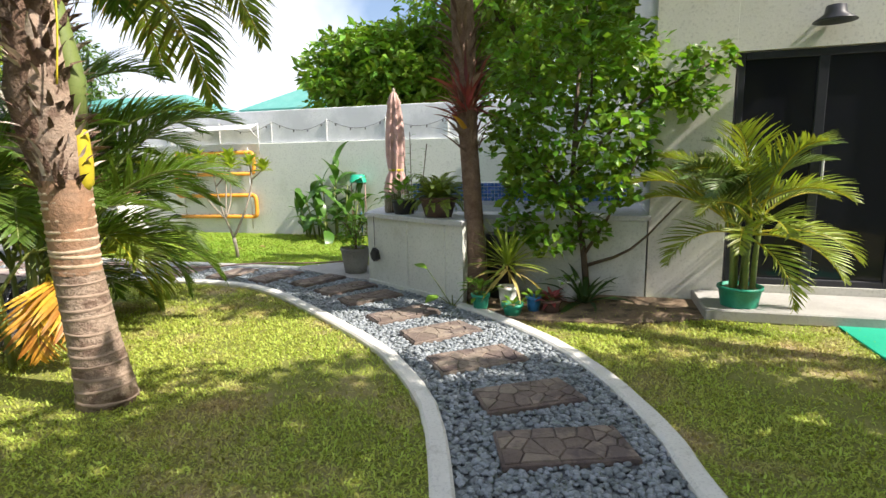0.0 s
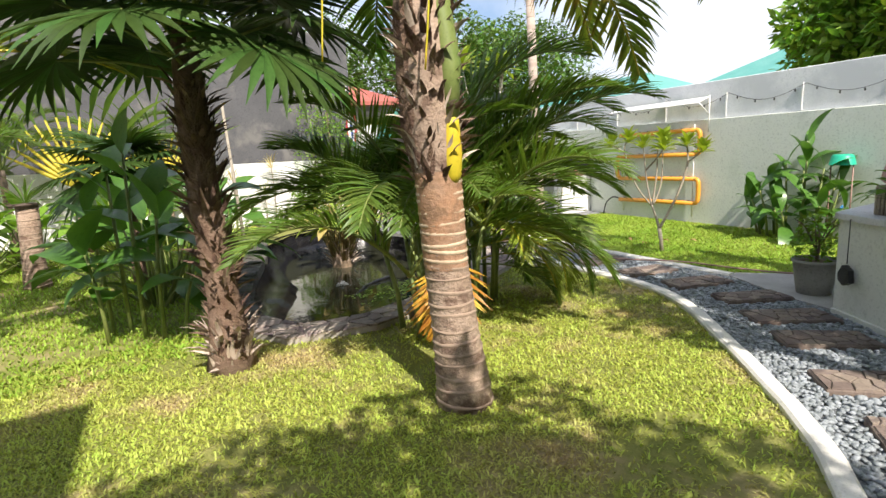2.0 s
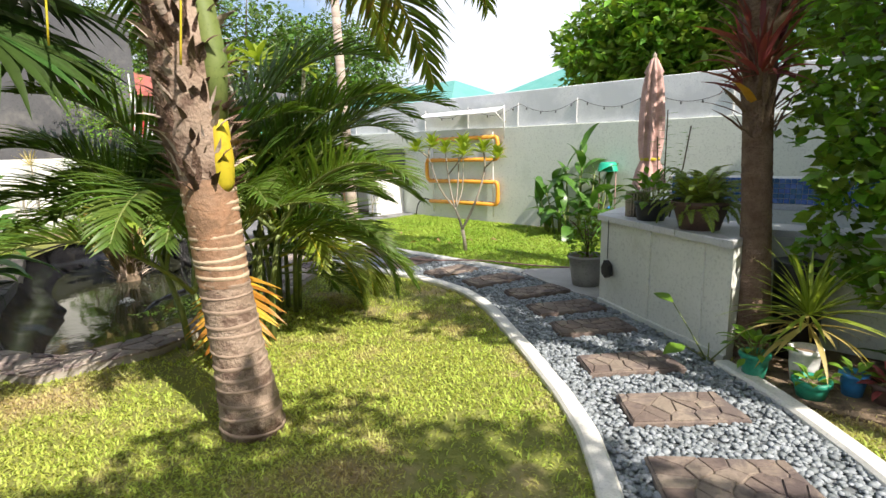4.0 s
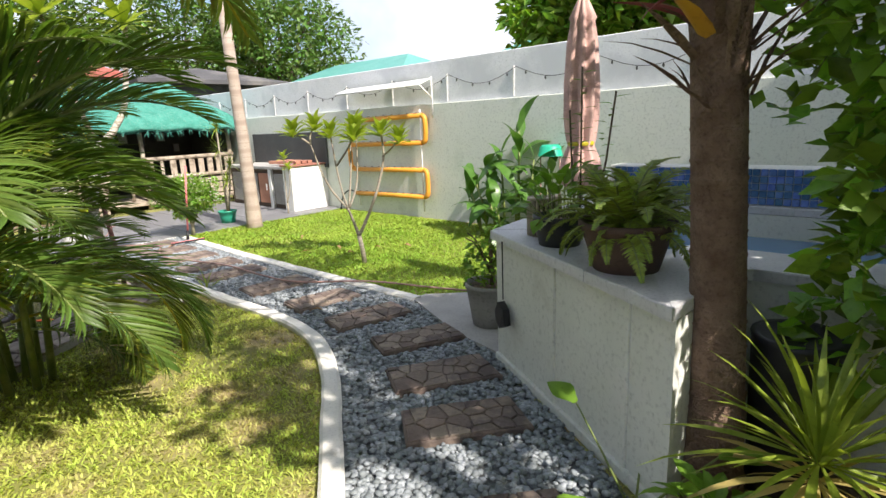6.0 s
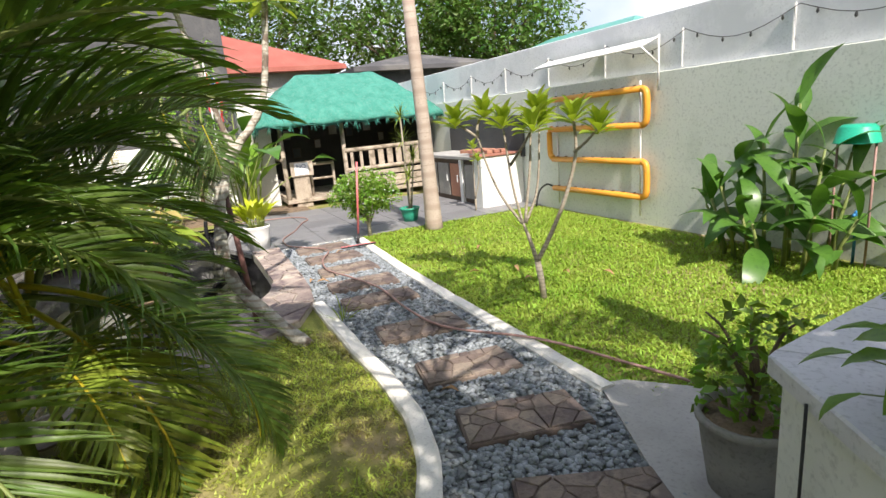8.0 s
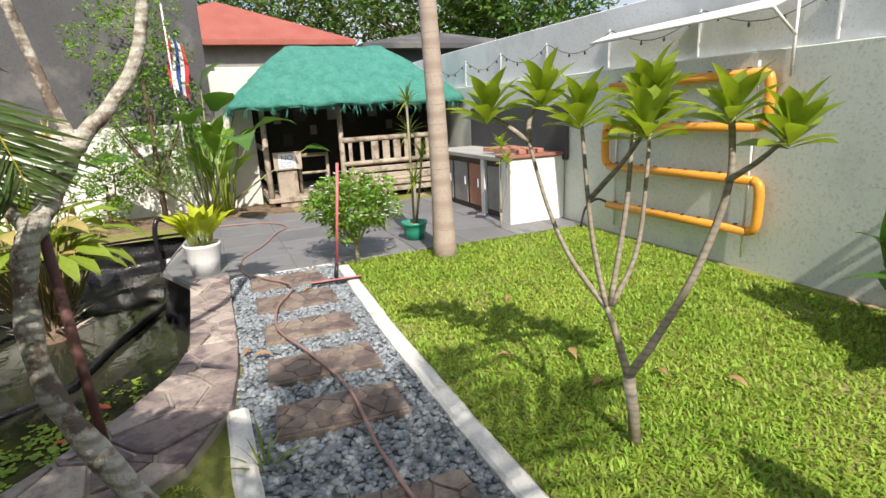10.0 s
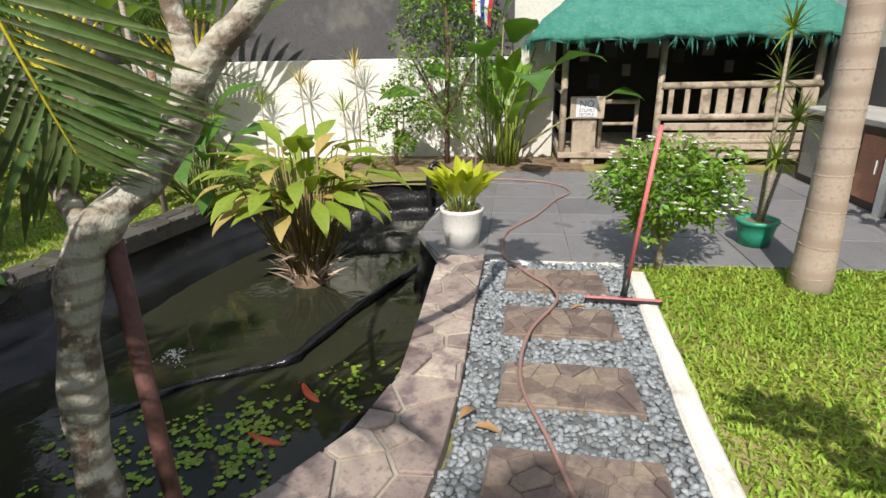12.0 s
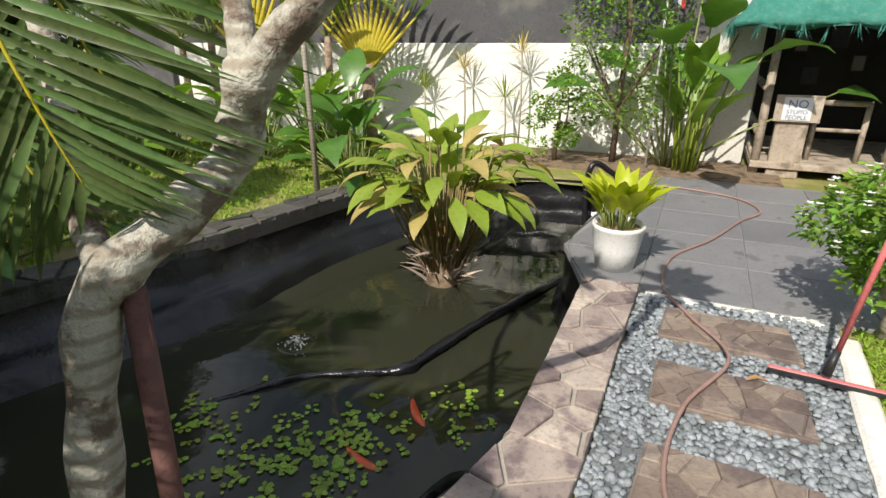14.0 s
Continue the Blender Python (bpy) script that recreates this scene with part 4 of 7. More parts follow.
# --- bamboo hut with green netted thatch ---
HA = 12.0
hut = thing("hut", atp(HA, 5.85, 0), "open bamboo garden hut with green netted thatch roof", "hut")
HW, HD = 2.95, 1.9
for x, y in ((0, 0), (0, 1.17), (0, HW), (HD, 0), (HD, HW)):
    mb = MB(); tube(mb, [(x, y, 0.0), (x, y, 0.7), (x + 0.01, y, 1.66)], [0.05, 0.045, 0.042], 8, 0.06)
    part("post", mb, M_wood, hut)
mb = MB(); box(mb, -0.1, HD, -0.05, HW, 0.10, 0.17); part("floor", mb, M_wood, hut, smooth=False)
# hut walls take the near-black that stands for shade under the roof
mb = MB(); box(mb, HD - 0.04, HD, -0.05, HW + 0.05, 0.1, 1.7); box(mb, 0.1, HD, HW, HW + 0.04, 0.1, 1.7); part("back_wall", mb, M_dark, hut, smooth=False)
for z, r in ((0.98, 0.045), (0.60, 0.04), (0.30, 0.035), (1.62, 0.045)):
    mb = MB(); tube(mb, [(-0.02, 1.17 if z < 1.5 else -0.1, z), (-0.02, HW + 0.05, z + 0.01)], r, 8, 0.1); part("rail", mb, M_wood, hut)
for j in range(9):
    y = 1.27 + j * 0.19
    mb = MB(); box(mb, -0.035, -0.005, y, y + 0.12 * (1 if j > 1 else 0.5), 0.62, 0.95, 0.006); part("slat", mb, M_wood, hut, smooth=False)
for j in range(3):
    mb = MB(); box(mb, -0.04, 0.0, 1.25, HW, 0.2 + j * 0.12, 0.29 + j * 0.12, 0.006); part("slat", mb, M_wood, hut, smooth=False)
for z in (0.92, 0.45, 0.2):
    mb = MB(); tube(mb, [(0.02, 0, z), (HD, 0, z)], 0.045, 8, 0.1); part("rail", mb, M_wood, hut)
mb = MB(); tube(mb, [(0.2, 0.5, 0.17), (0.2, 0.5, 0.78)], 0.03, 6); tube(mb, [(0.2, 0.95, 0.17), (0.2, 0.95, 0.78)], 0.03, 6); tube(mb, [(0.2, 0.48, 0.78), (0.2, 0.97, 0.78)], 0.03, 6); tube(mb, [(0.2, 0.5, 0.5), (0.2, 0.95, 0.5)], 0.022, 6)
part("gate", mb, M_wood, hut)
# roof: hipped, soft, with a ragged fringe
mb = MB()
ov = 0.45
ring0 = [(-ov, -ov), (HD + ov, -ov), (HD + ov, HW + 0.2), (-ov, HW + 0.2)]
def rsub(r, n=18):
    o = []
    for i in range(4):
        p, q = r[i], r[(i + 1) % 4]
        o += [(p[0] + (q[0] - p[0]) * k / n, p[1] + (q[1] - p[1]) * k / n) for k in range(n)]
    return o
levels = []
for t in np.linspace(0, 1, 9):
    z = 1.58 + 0.92 * t ** 0.85
    x0, x1, y0, y1 = -ov + t * (HD / 2 + ov - 0.08), HD + ov - t * (HD / 2 + ov - 0.08), -ov + t * 1.05, HW + 0.2 - t * 0.95
    levels.append([(x + 0.03 * noise.noise((x * 5, y * 5, z * 4)), y + 0.03 * noise.noise((x * 5, y * 5, z * 4 + 9)), z + 0.045 * noise.noise((x * 3.2, y * 3.2, t * 3))) for x, y in rsub([(x0, y0), (x1, y0), (x1, y1), (x0, y1)])])
nn = len(levels[0])
fr = [(x + 0.02 * math.sin(i * 2.1), y, 1.50 + 0.03 * math.sin(i * 1.7) + 0.025 * noise.noise((i * 0.9, 0, 0))) for i, (x, y, z) in enumerate(levels[0])]
under = [(x * 0.98 + 0.02, y * 0.98 + 0.03, 1.56) for x, y, z in levels[0]]
rows_ = [under, fr] + levels
v = [p for r in rows_ for p in r]
f = [(r * nn + i, r * nn + (i + 1) % nn, (r + 1) * nn + (i + 1) % nn, (r + 1) * nn + i) for r in range(len(rows_) - 1) for i in range(nn)]
f += [tuple(range((len(rows_) - 1) * nn, len(rows_) * nn)), tuple(range(nn - 1, -1, -1))]
mb.add(v, f)
part("roof", mb, M_thatch, hut, "green netted thatch")
mb = MB()
lv, lf = leafv(0.16, 0.012, 0.5, 0.1, 2)
base = [levels[0][i] for i in range(nn)]
N = 900
idx = rng.integers(0, nn, N)
pos = np.array([base[i] for i in idx]) + rng.normal(0, 0.02, (N, 3)) + np.array((0, 0, -0.02))
mb.many(lv, lf, rot_arrays(rng.uniform(0, 6.28, N), rng.uniform(-1.6, -0.9, N), rng.uniform(0, 6, N), pos, rng.uniform(0.6, 1.2, N)))
part("fringe", mb, M_thatch, hut)
# sign on the corner
sg = thing("sign", atp(HA - 0.09, 5.93, 0.60), "weathered white board with blue painted words", "sign")
mb = MB(); box(mb, -0.015, 0.015, 0, 0.42, 0, 0.27, 0.004); part("board", mb, M_wood, sg, smooth=False)
mb = MB(); box(mb, -0.022, -0.016, 0.07, 0.33, 0.02, 0.25, 0.002); part("panel", mb, M_clothwhite, sg, smooth=False)
for j, (txt, size, z) in enumerate((("NO", 0.115, 0.145), ("STUPID", 0.058, 0.085), ("PEOPLE", 0.058, 0.03))):
    cu = bpy.data.curves.new("words", "FONT")
    cu.body, cu.size, cu.align_x, cu.extrude = txt, size, "CENTER", 0.001
    tmp = bpy.data.objects.new("words", cu)
    scene.collection.objects.link(tmp)
    bpy.context.view_layer.update()
    me = bpy.data.meshes.new_from_object(tmp)
    bpy.data.objects.remove(tmp)
    link("words", me, M_ink, sg, "", Matrix.Translation((-0.024, 0.2, z)) @ Matrix(((0, 0, -1, 0), (1, 0, 0, 0), (0, 1, 0, 0), (0, 0, 0, 1))))
mb = MB(); box(mb, 0, 0.12, 0.0, 0.3, 0, 0.6, 0.01)
bx = sole("hut_step_box", mb, M_wood, "weathered wooden box post below the sign", "box", atp(HA - 0.07, 5.97, 0.0))


for k, (y, z, w, h, mm) in enumerate(((0.35, 1.25, 0.16, 0.22, M_potgrey), (0.72, 1.3, 0.2, 0.24, M_board), (1.0, 1.02, 0.15, 0.2, M_potgrey), (0.5, 0.85, 0.18, 0.22, M_board), (1.35, 1.28, 0.2, 0.26, M_potgrey), (1.75, 1.22, 0.16, 0.2, M_board), (2.15, 1.3, 0.2, 0.22, M_potgrey), (2.5, 1.05, 0.15, 0.2, M_potgrey))):
    ps = thing("picture", atp(HA + HD - 0.055, 5.85 + y, z), "small faded picture pinned on the hut's dark wall", "picture", "pictures in the hut")
    mb = MB(); box(mb, -0.008, 0.004, 0, w, 0, h, 0.003); part("frame", mb, M_darkwood, ps, smooth=False)
    mb = MB(); box(mb, -0.012, -0.009, 0.015, w - 0.015, 0.015, h - 0.015, 0.001); part("print", mb, mm, ps, smooth=False)

# ================= plants =================
FR_COCO = frond_set("coconut", 3, (M_green_sheath, L_palm), L=2.3, leaflet=0.62, width=0.035, pairs=46, bend=1.5, vee=0.35, droop=1.3)
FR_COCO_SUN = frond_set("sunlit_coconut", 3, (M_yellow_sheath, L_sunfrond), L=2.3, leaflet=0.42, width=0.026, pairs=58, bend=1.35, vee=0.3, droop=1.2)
FR_COCO_Y = frond_set("young_coconut", 3, (M_yellow_sheath, L_palm_yel), L=1.9, leaflet=0.55, width=0.032, pairs=38, bend=1.1, vee=0.4, droop=1.1)
FR_ARECA = frond_set("areca", 4, (M_green_sheath, L_palm), L=1.65, leaflet=0.42, width=0.021, pairs=50, bend=1.5, vee=0.75, droop=0.9)
# yellowing leaf colour that also carries the sunlight on these fronds
FR_ARECA_SUN = frond_set("yellowed_sunlit_areca", 2, (M_yellow_sheath, L_palm_yel), L=1.6, leaflet=0.42, width=0.03, pairs=36, bend=1.6, vee=0.6, droop=1.0)
FR_ARECA_Y = frond_set("sunny_areca", 3, (M_yellow_sheath, L_palm_yel), L=0.95, leaflet=0.27, width=0.022, pairs=26, bend=1.3, vee=0.8, droop=0.7)
FR_ARECA_G = frond_set("green_areca", 2, (M_green_sheath, L_hang), L=0.95, leaflet=0.27, width=0.018, pairs=30, bend=1.4, vee=0.7, droop=0.8)
FR_HANG = frond_set("hanging_areca", 2, (M_yellow_sheath, L_hang), L=0.75, leaflet=0.58, width=0.038, pairs=16, bend=0.25, vee=0.15, droop=0.35, bare=0.03, sweep=58)
FR_DEAD = frond_set("dead", 1, (M_yellow_sheath, L_dead), L=0.62, leaflet=0.24, width=0.03, pairs=18, bend=1.0, vee=0.3, droop=0.6, bare=0.1)
FR_FERN = frond_set("fern", 3, (M_green_sheath, L_fern), L=0.42, leaflet=0.055, width=0.016, pairs=30, bend=1.5, vee=0.2, droop=0.3, bare=0.06, sweep=75)


def ringed_trunk(parent, line, radii, step, m1, m2, ztop, proud=1.0):
    """Trunk with a raised leaf scar at each ring."""
    mb = MB(); tube(mb, line, radii, 18, 0.03)
    part("trunk", mb, m1, parent)
    pts = [Vector(p) for p in line]
    z = step * 0.6
    while z < ztop:
        for i in range(len(pts) - 1):
            if pts[i].z <= z < pts[i + 1].z:
                t = (z - pts[i].z) / (pts[i + 1].z - pts[i].z)
                c, r = pts[i].lerp(pts[i + 1], t), radii[i] + (radii[i + 1] - radii[i]) * t
                mb = MB()
                hh = random.uniform(0.006, 0.014)
                tilt = Euler((random.uniform(-0.09, 0.09), random.uniform(-0.09, 0.09), 0)).to_matrix().to_4x4()
                lathe(mb, [(r * 0.98, -hh * 1.3), (r * (1 + 0.045 * proud), -hh * 0.2), (r * (1 + 0.035 * proud), hh * 0.5), (r * 0.97, hh)], 18, Matrix.Translation(c) @ tilt)
                part("ring_scar", mb, m2, parent)
        z += step * random.uniform(0.75, 1.25)


def fibre_tufts(parent, c0, c1, r, count, material, length=0.22, name="fibre"):
    mb = MB()
    lv, lf = leafv(length, 0.03, 0.6, 0.4, 3, 1.2, 0.3, 0.8)
    t = rng.uniform(0, 1, count)
    az = rng.uniform(0, 2 * math.pi, count)
    c0, c1 = np.array(c0), np.array(c1)
    pos = c0 + (c1 - c0) * t[:, None]
    pos[:, 0] += -np.sin(az) * r
    pos[:, 1] += np.cos(az) * r
    mb.many(lv, lf, rot_arrays(az, rng.uniform(0.3, 1.45, count), rng.uniform(-0.8, 0.8, count), pos, rng.uniform(0.5, 1.3, count)))
    return part(name, mb, material, parent)


# --- coconut palm beside the path ---
p1 = thing("coconut_palm", pose(-1.97, 2.90, 0), "ringed brown coconut palm with shaggy fibre under its crown", "palm tree")
line = [(0.03, 0, -0.02), (0.02, 0, 0.12), (0.0, -0.02, 0.4), (-0.01, -0.06, 0.8), (0.03, -0.12, 1.2), (0.04, -0.14, 1.4), (0.03, -0.16, 1.8), (0.02, -0.18, 2.3)]
ringed_trunk(p1, line, [0.165, 0.15, 0.128, 0.118, 0.112, 0.115, 0.12, 0.10], 0.062, M_bark, M_ring, 0.84)
fresh = [(-0.008, -0.062, 0.80), (0.0, -0.075, 0.9), (0.015, -0.098, 1.05), (0.032, -0.122, 1.22), (0.034, -0.128, 1.30)]
mb = MB(); tube(mb, smoothline(fresh, 4), 0.1185, 18, 0.03, cap=False)
band = part("fresh_bark", mb, M_bark_orange, p1, "orange fresh bark with cream leaf scars")
for k in range(9):
    z = 0.83 + 0.052 * k + random.uniform(-0.01, 0.01)
    t_ = (z - 0.8) / 0.5
    mb = MB(); lathe(mb, [(0.117, -0.012), (0.1235, -0.004), (0.1225, 0.006), (0.117, 0.013)], 18, Matrix.Translation((-0.008 + 0.042 * t_, -0.062 - 0.066 * t_, z)) @ Euler((random.uniform(-0.1, 0.1), random.uniform(-0.1, 0.1), 0)).to_matrix().to_4x4())
    part("cream_scar", mb, M_cream, band)
fibre_tufts(p1, (0.02, -0.13, 1.24), (0.02, -0.17, 2.2), 0.118, 300, M_fibre, 0.12)
fibre_tufts(p1, (0.02, -0.13, 1.30), (0.02, -0.17, 2.0), 0.125, 70, M_husk, 0.13, "pale_fibre")
for az, z, s in ((70, 1.72, 1.2), (120, 1.95, 1.3), (-60, 1.68, 1.2), (-110, 1.55, 1.1), (10, 1.9, 1.1), (160, 1.6, 1.0), (-140, 1.85, 1.3), (-90, 1.95, 1.2), (-170, 1.5, 0.9), (40, 1.55, 0.9), (-125, 1.42, 0.9), (-75, 1.5, 0.8), (-150, 1.62, 1.1), (-35, 1.85, 1.1)):
    mb = MB(); lv, lf = leafv(0.24 * s, 0.16, 0.5, 0.6, 6, 1.2, 0.3, 0.9, 0.06)
    mb.add(lv, lf)
    part("husk", mb, M_husk if len(p1.children) % 3 == 0 else M_fibre, p1, "", True, Matrix.Translation((0.03, -0.15, z)) @ turn(az, 64) @ Matrix.Translation((0, 0.10, 0)))
mb = MB(); tube(mb, [(0.115, -0.115, 1.23), (0.128, -0.115, 1.28), (0.134, -0.118, 1.38), (0.14, -0.122, 1.5), (0.13, -0.125, 1.66)], [0.03, 0.048, 0.052, 0.044, 0.036], 14)
part("sheath", mb, M_yellow_sheath, p1, "yellow leaf sheath")
mb = MB(); tube(mb, [(0.135, -0.12, 1.55), (0.14, -0.115, 1.8), (0.10, -0.13, 2.1), (0.06, -0.15, 2.5)], [0.045, 0.058, 0.055, 0.04], 12)
part("green_sheath", mb, M_green_sheath, p1)
mb = MB(); tube(mb, [(0.0, -0.12, 1.28), (-0.02, -0.13, 1.5), (-0.02, -0.15, 1.75), (0.0, -0.17, 2.0), (0.02, -0.17, 2.4)], [0.112, 0.128, 0.135, 0.125, 0.10], 18, 0.30)
part("fibre_wrap", mb, M_fibre, p1)
for k, (az, el) in enumerate(((15, 62), (75, 50), (130, 42), (185, 72), (335, 45), (45, 78), (100, 70), (310, 80), (20, 40), (60, 30))):
    add_frond(FR_COCO, k, p1, Matrix.Translation((0.02, -0.17, 2.35)) @ turn(az, el))
# three fronds in the lighter leaf colour that stands for sun on them
for k, (az, el, sc_) in enumerate(((8, 22, 1.38), (17, 28, 1.42), (-4, 33, 1.30))):
    add_frond(FR_COCO_SUN, k, p1, Matrix.Translation((0.02, -0.17, 2.35)) @ turn(az, el) @ Matrix.Scale(sc_, 4), "frond", "long drooping frond, coloured lighter as sunlit, yellow to rust at its tip")
for q in (((0.2, -0.25, 2.6), (0.23, -0.3, 2.1), (0.2, -0.32, 1.75)), ((-0.28, -0.5, 2.9), (-0.3, -0.5, 2.3), (-0.33, -0.52, 1.85))):
    mb = MB(); tube(mb, smoothline(q, 5), 0.005, 5)
    part("dry_strand", mb, M_yellow_sheath, p1)

# --- shaggy fan palm ---
def fanleaf(R=0.75, n=34, split=0.55, sag=0.5, seed=1):
    r = random.Random(seed)
    mb = MB()
    for k in range(n):
        w = radians(-145 + 290 * k / (n - 1))
        L = R * (0.82 + 0.18 * math.cos(w * 0.8)) * r.uniform(0.92, 1.05)
        lv, lf = leafv(L, 2.4 * R * split * math.tan(radians(290 / n / 2)), sag * r.uniform(0.6, 1.6), 0.45, 5, 1.1, split, 0.05)
        mb.add(lv, lf, Matrix.Rotation(-w, 4, "Z") @ Matrix.Rotation(radians(6 * math.cos(w)), 4, "X"))
    return mb


FAN = [fanleaf(seed=s).mesh("fan_blade") for s in range(3)]
for q in FAN:
    q.materials.append(L_fan)
p2 = thing("fan_palm", pose(-3.52, 2.20, 0), "dark fan palm with a shaggy brown trunk", "palm tree")
mb = MB(); tube(mb, [(0, 0, -0.02), (0, 0, 0.15), (-0.02, 0, 0.5), (-0.06, -0.02, 1.1), (-0.07, -0.03, 1.7), (-0.06, -0.03, 2.25)], [0.17, 0.14, 0.105, 0.10, 0.10, 0.07], 14, 0.12)
part("trunk", mb, M_fibre, p2)
fibre_tufts(p2, (0, 0, 0.05), (-0.07, -0.03, 1.9), 0.10, 420, M_fibre, 0.15)
fibre_tufts(p2, (0, 0, 0.03), (0, 0, 0.3), 0.14, 90, M_husk, 0.14, "root_fibre")
for k in range(24):
    az, el, L = k * 137.5, 78 - k * 3.2, 0.5 + 0.012 * k
    t = turn(az, el)
    base = Vector((-0.06, -0.03, 2.22 - 0.012 * k))
    tip = base + t.to_3x3() @ Vector((0, L, 0))
    mb = MB(); tube(mb, [base, base.lerp(tip, 0.5) + Vector((0, 0, 0.03)), tip], [0.014, 0.011, 0.009], 5)
    s = part("stalk", mb, M_green_sheath, p2)
    link("fan_leaf", FAN[k % 3], None, p2, "", Matrix.Translation(tip) @ turn(az, el - 42, 0) @ Matrix.Scale(0.88, 4))

# --- young coconut palm with an orange nut ---
p3 = thing("young_coconut_palm", pose(-4.47, 0.60, 0), "leaning young coconut palm with yellow leaf stalks", "palm tree")
line = [(0, 0, -0.02), (0, -0.02, 0.15), (-0.03, -0.06, 0.5), (-0.09, -0.16, 1.0), (-0.15, -0.28, 1.45), (-0.2, -0.38, 1.8)]
ringed_trunk(p3, line, [0.125, 0.105, 0.09, 0.095, 0.13, 0.08], 0.06, M_bark, M_ring, 1.05)
fibre_tufts(p3, (-0.10, -0.18, 1.05), (-0.2, -0.36, 1.75), 0.10, 120, M_fibre, 0.2)
fibre_tufts(p3, (-0.12, -0.22, 1.3), (-0.14, -0.26, 1.42), 0.13, 60, L_dead, 0.2, "orange_fibre")
mb = MB(); lathe(mb, [(0.001, -0.075), (0.04, -0.06), (0.058, -0.01), (0.05, 0.04), (0.02, 0.068), (0.001, 0.072)], 14)
part("coconut", mb, M_coco, p3, "orange coconut", True, Matrix.Translation((-0.16, 0.05, 1.33)))
for k, (az, el) in enumerate(((20, 70), (80, 55), (140, 60), (200, 50), (255, 64), (310, 52), (345, 35), (110, 30), (50, 40))):
    add_frond(FR_COCO_Y, k, p3, Matrix.Translation((-0.18, -0.35, 1.68)) @ turn(az, el))

# --- cut palm stump with a plant on it ---
p4 = thing("palm_stump", pose(-7.95, 1.56, 0), "cut palm trunk that serves as a stand", "stump")
ringed_trunk(p4, [(0, 0, -0.02), (0, 0, 0.3), (0, 0.02, 0.7), (0, 0.03, 1.0)], [0.15, 0.12, 0.115, 0.115], 0.07, M_bark, M_ring, 0.95)
mb = MB(); lathe(mb, [(0.0, 1.0), (0.15, 1.0), (0.16, 1.03), (0.0, 1.04)], 16); part("top_board", mb, M_darkwood, p4)


def pot(name, m, r0, r1, h, material, label, rim=0.012, soil=True):
    t = thing(name, m, label, "plant pot")
    mb = MB()
    lathe(mb, [(0.0, 0.0), (r0, 0.0), (r0 + (r1 - r0) * 0.5 + 0.004, h * 0.5), (r1, h - 0.03), (r1 + rim, h - 0.025), (r1 + rim, h), (r1 - 0.008, h), (r1 - 0.012, h - 0.04), (0.0, h - 0.04)], 28)
    part("pot", mb, material, t)
    mb = MB(); lathe(mb, [(r1 - 0.013, h - 0.03), (r1 * 0.5, h - 0.022), (0.0, h - 0.02)], 20)
    part("soil", mb, M_litter, t)
    return t


def rosette(name, m, label, category, material, count, L, W, el0, el1, bend, fold=0.3, z=0.0, spread=0.02, n=6, leafname="leaf", group="", stalk=0.0, mat2=None, wide=0.42, stalkmat=None, upright=None):
    """Leaves that rise from one crown, each a part of its own."""
    t = thing(name, m, label, category, group)
    meshes = []
    for s in range(3):
        lv, lf = leafv(L * (0.85 + 0.15 * s), W, bend * (0.8 + 0.25 * s), fold, n, 1.5, wide, 0.25, 0.012 * s)
        me = MB().add(lv, lf).mesh(leafname)
        me.materials.append(material)
        meshes.append(me)
    alt = None
    if mat2:
        alt = MB().add(*leafv(L * 0.9, W, bend * 1.5, fold, n, 1.5, wide, 0.25)).mesh(leafname)
        alt.materials.append(mat2)
    for k in range(count):
        q = k / max(1, count - 1)
        az = k * 137.5 + random.uniform(-15, 15)
        el = el1 + (el0 - el1) * q + random.uniform(-6, 6)
        base = Vector((-math.sin(radians(az)) * spread * random.uniform(0.4, 1), math.cos(radians(az)) * spread * random.uniform(0.4, 1), z))
        at = base
        if stalk:
            st = stalk * random.uniform(0.6, 1.25)
            d = turn(az, (upright + (88 - upright) * q) if upright else min(88, el + 18)).to_3x3() @ Vector((0, 1, 0))
            at = base + d * st
            mb = MB(); tube(mb, [base, base.lerp(at, 0.5) + Vector((0, 0, 0.02 * st)), at], [0.011 * L / 0.4, 0.009 * L / 0.4, 0.006 * L / 0.4], 5)
            part("stalk", mb, stalkmat or M_green_sheath, t)
        me = alt if (alt and k % 4 == 0) else meshes[k % 3]
        link(leafname, me, None, t, "", Matrix.Translation(at) @ turn(az, el - (14 if stalk else 0), random.uniform(-22, 22) + 0.01) @ Matrix.Scale(random.uniform(0.8, 1.15), 4))
    return t


rosette("bird_nest_plant", pose(-7.95, 1.58, 1.04), "spiky green plant on the cut trunk", "plant", L_palm, 26, 0.42, 0.03, 70, 5, 0.9)
# traveller's palm with a yellow fan
tp = thing("traveller_palm", pose(-10.65, 2.55, 0), "traveller palm with a bright yellow fan of stalks", "palm tree")
mb = MB(); tube(mb, [(0, 0, -0.02), (0, 0, 0.5), (0, 0, 1.15)], [0.13, 0.11, 0.10], 12, 0.1); part("trunk", mb, M_bark, tp)
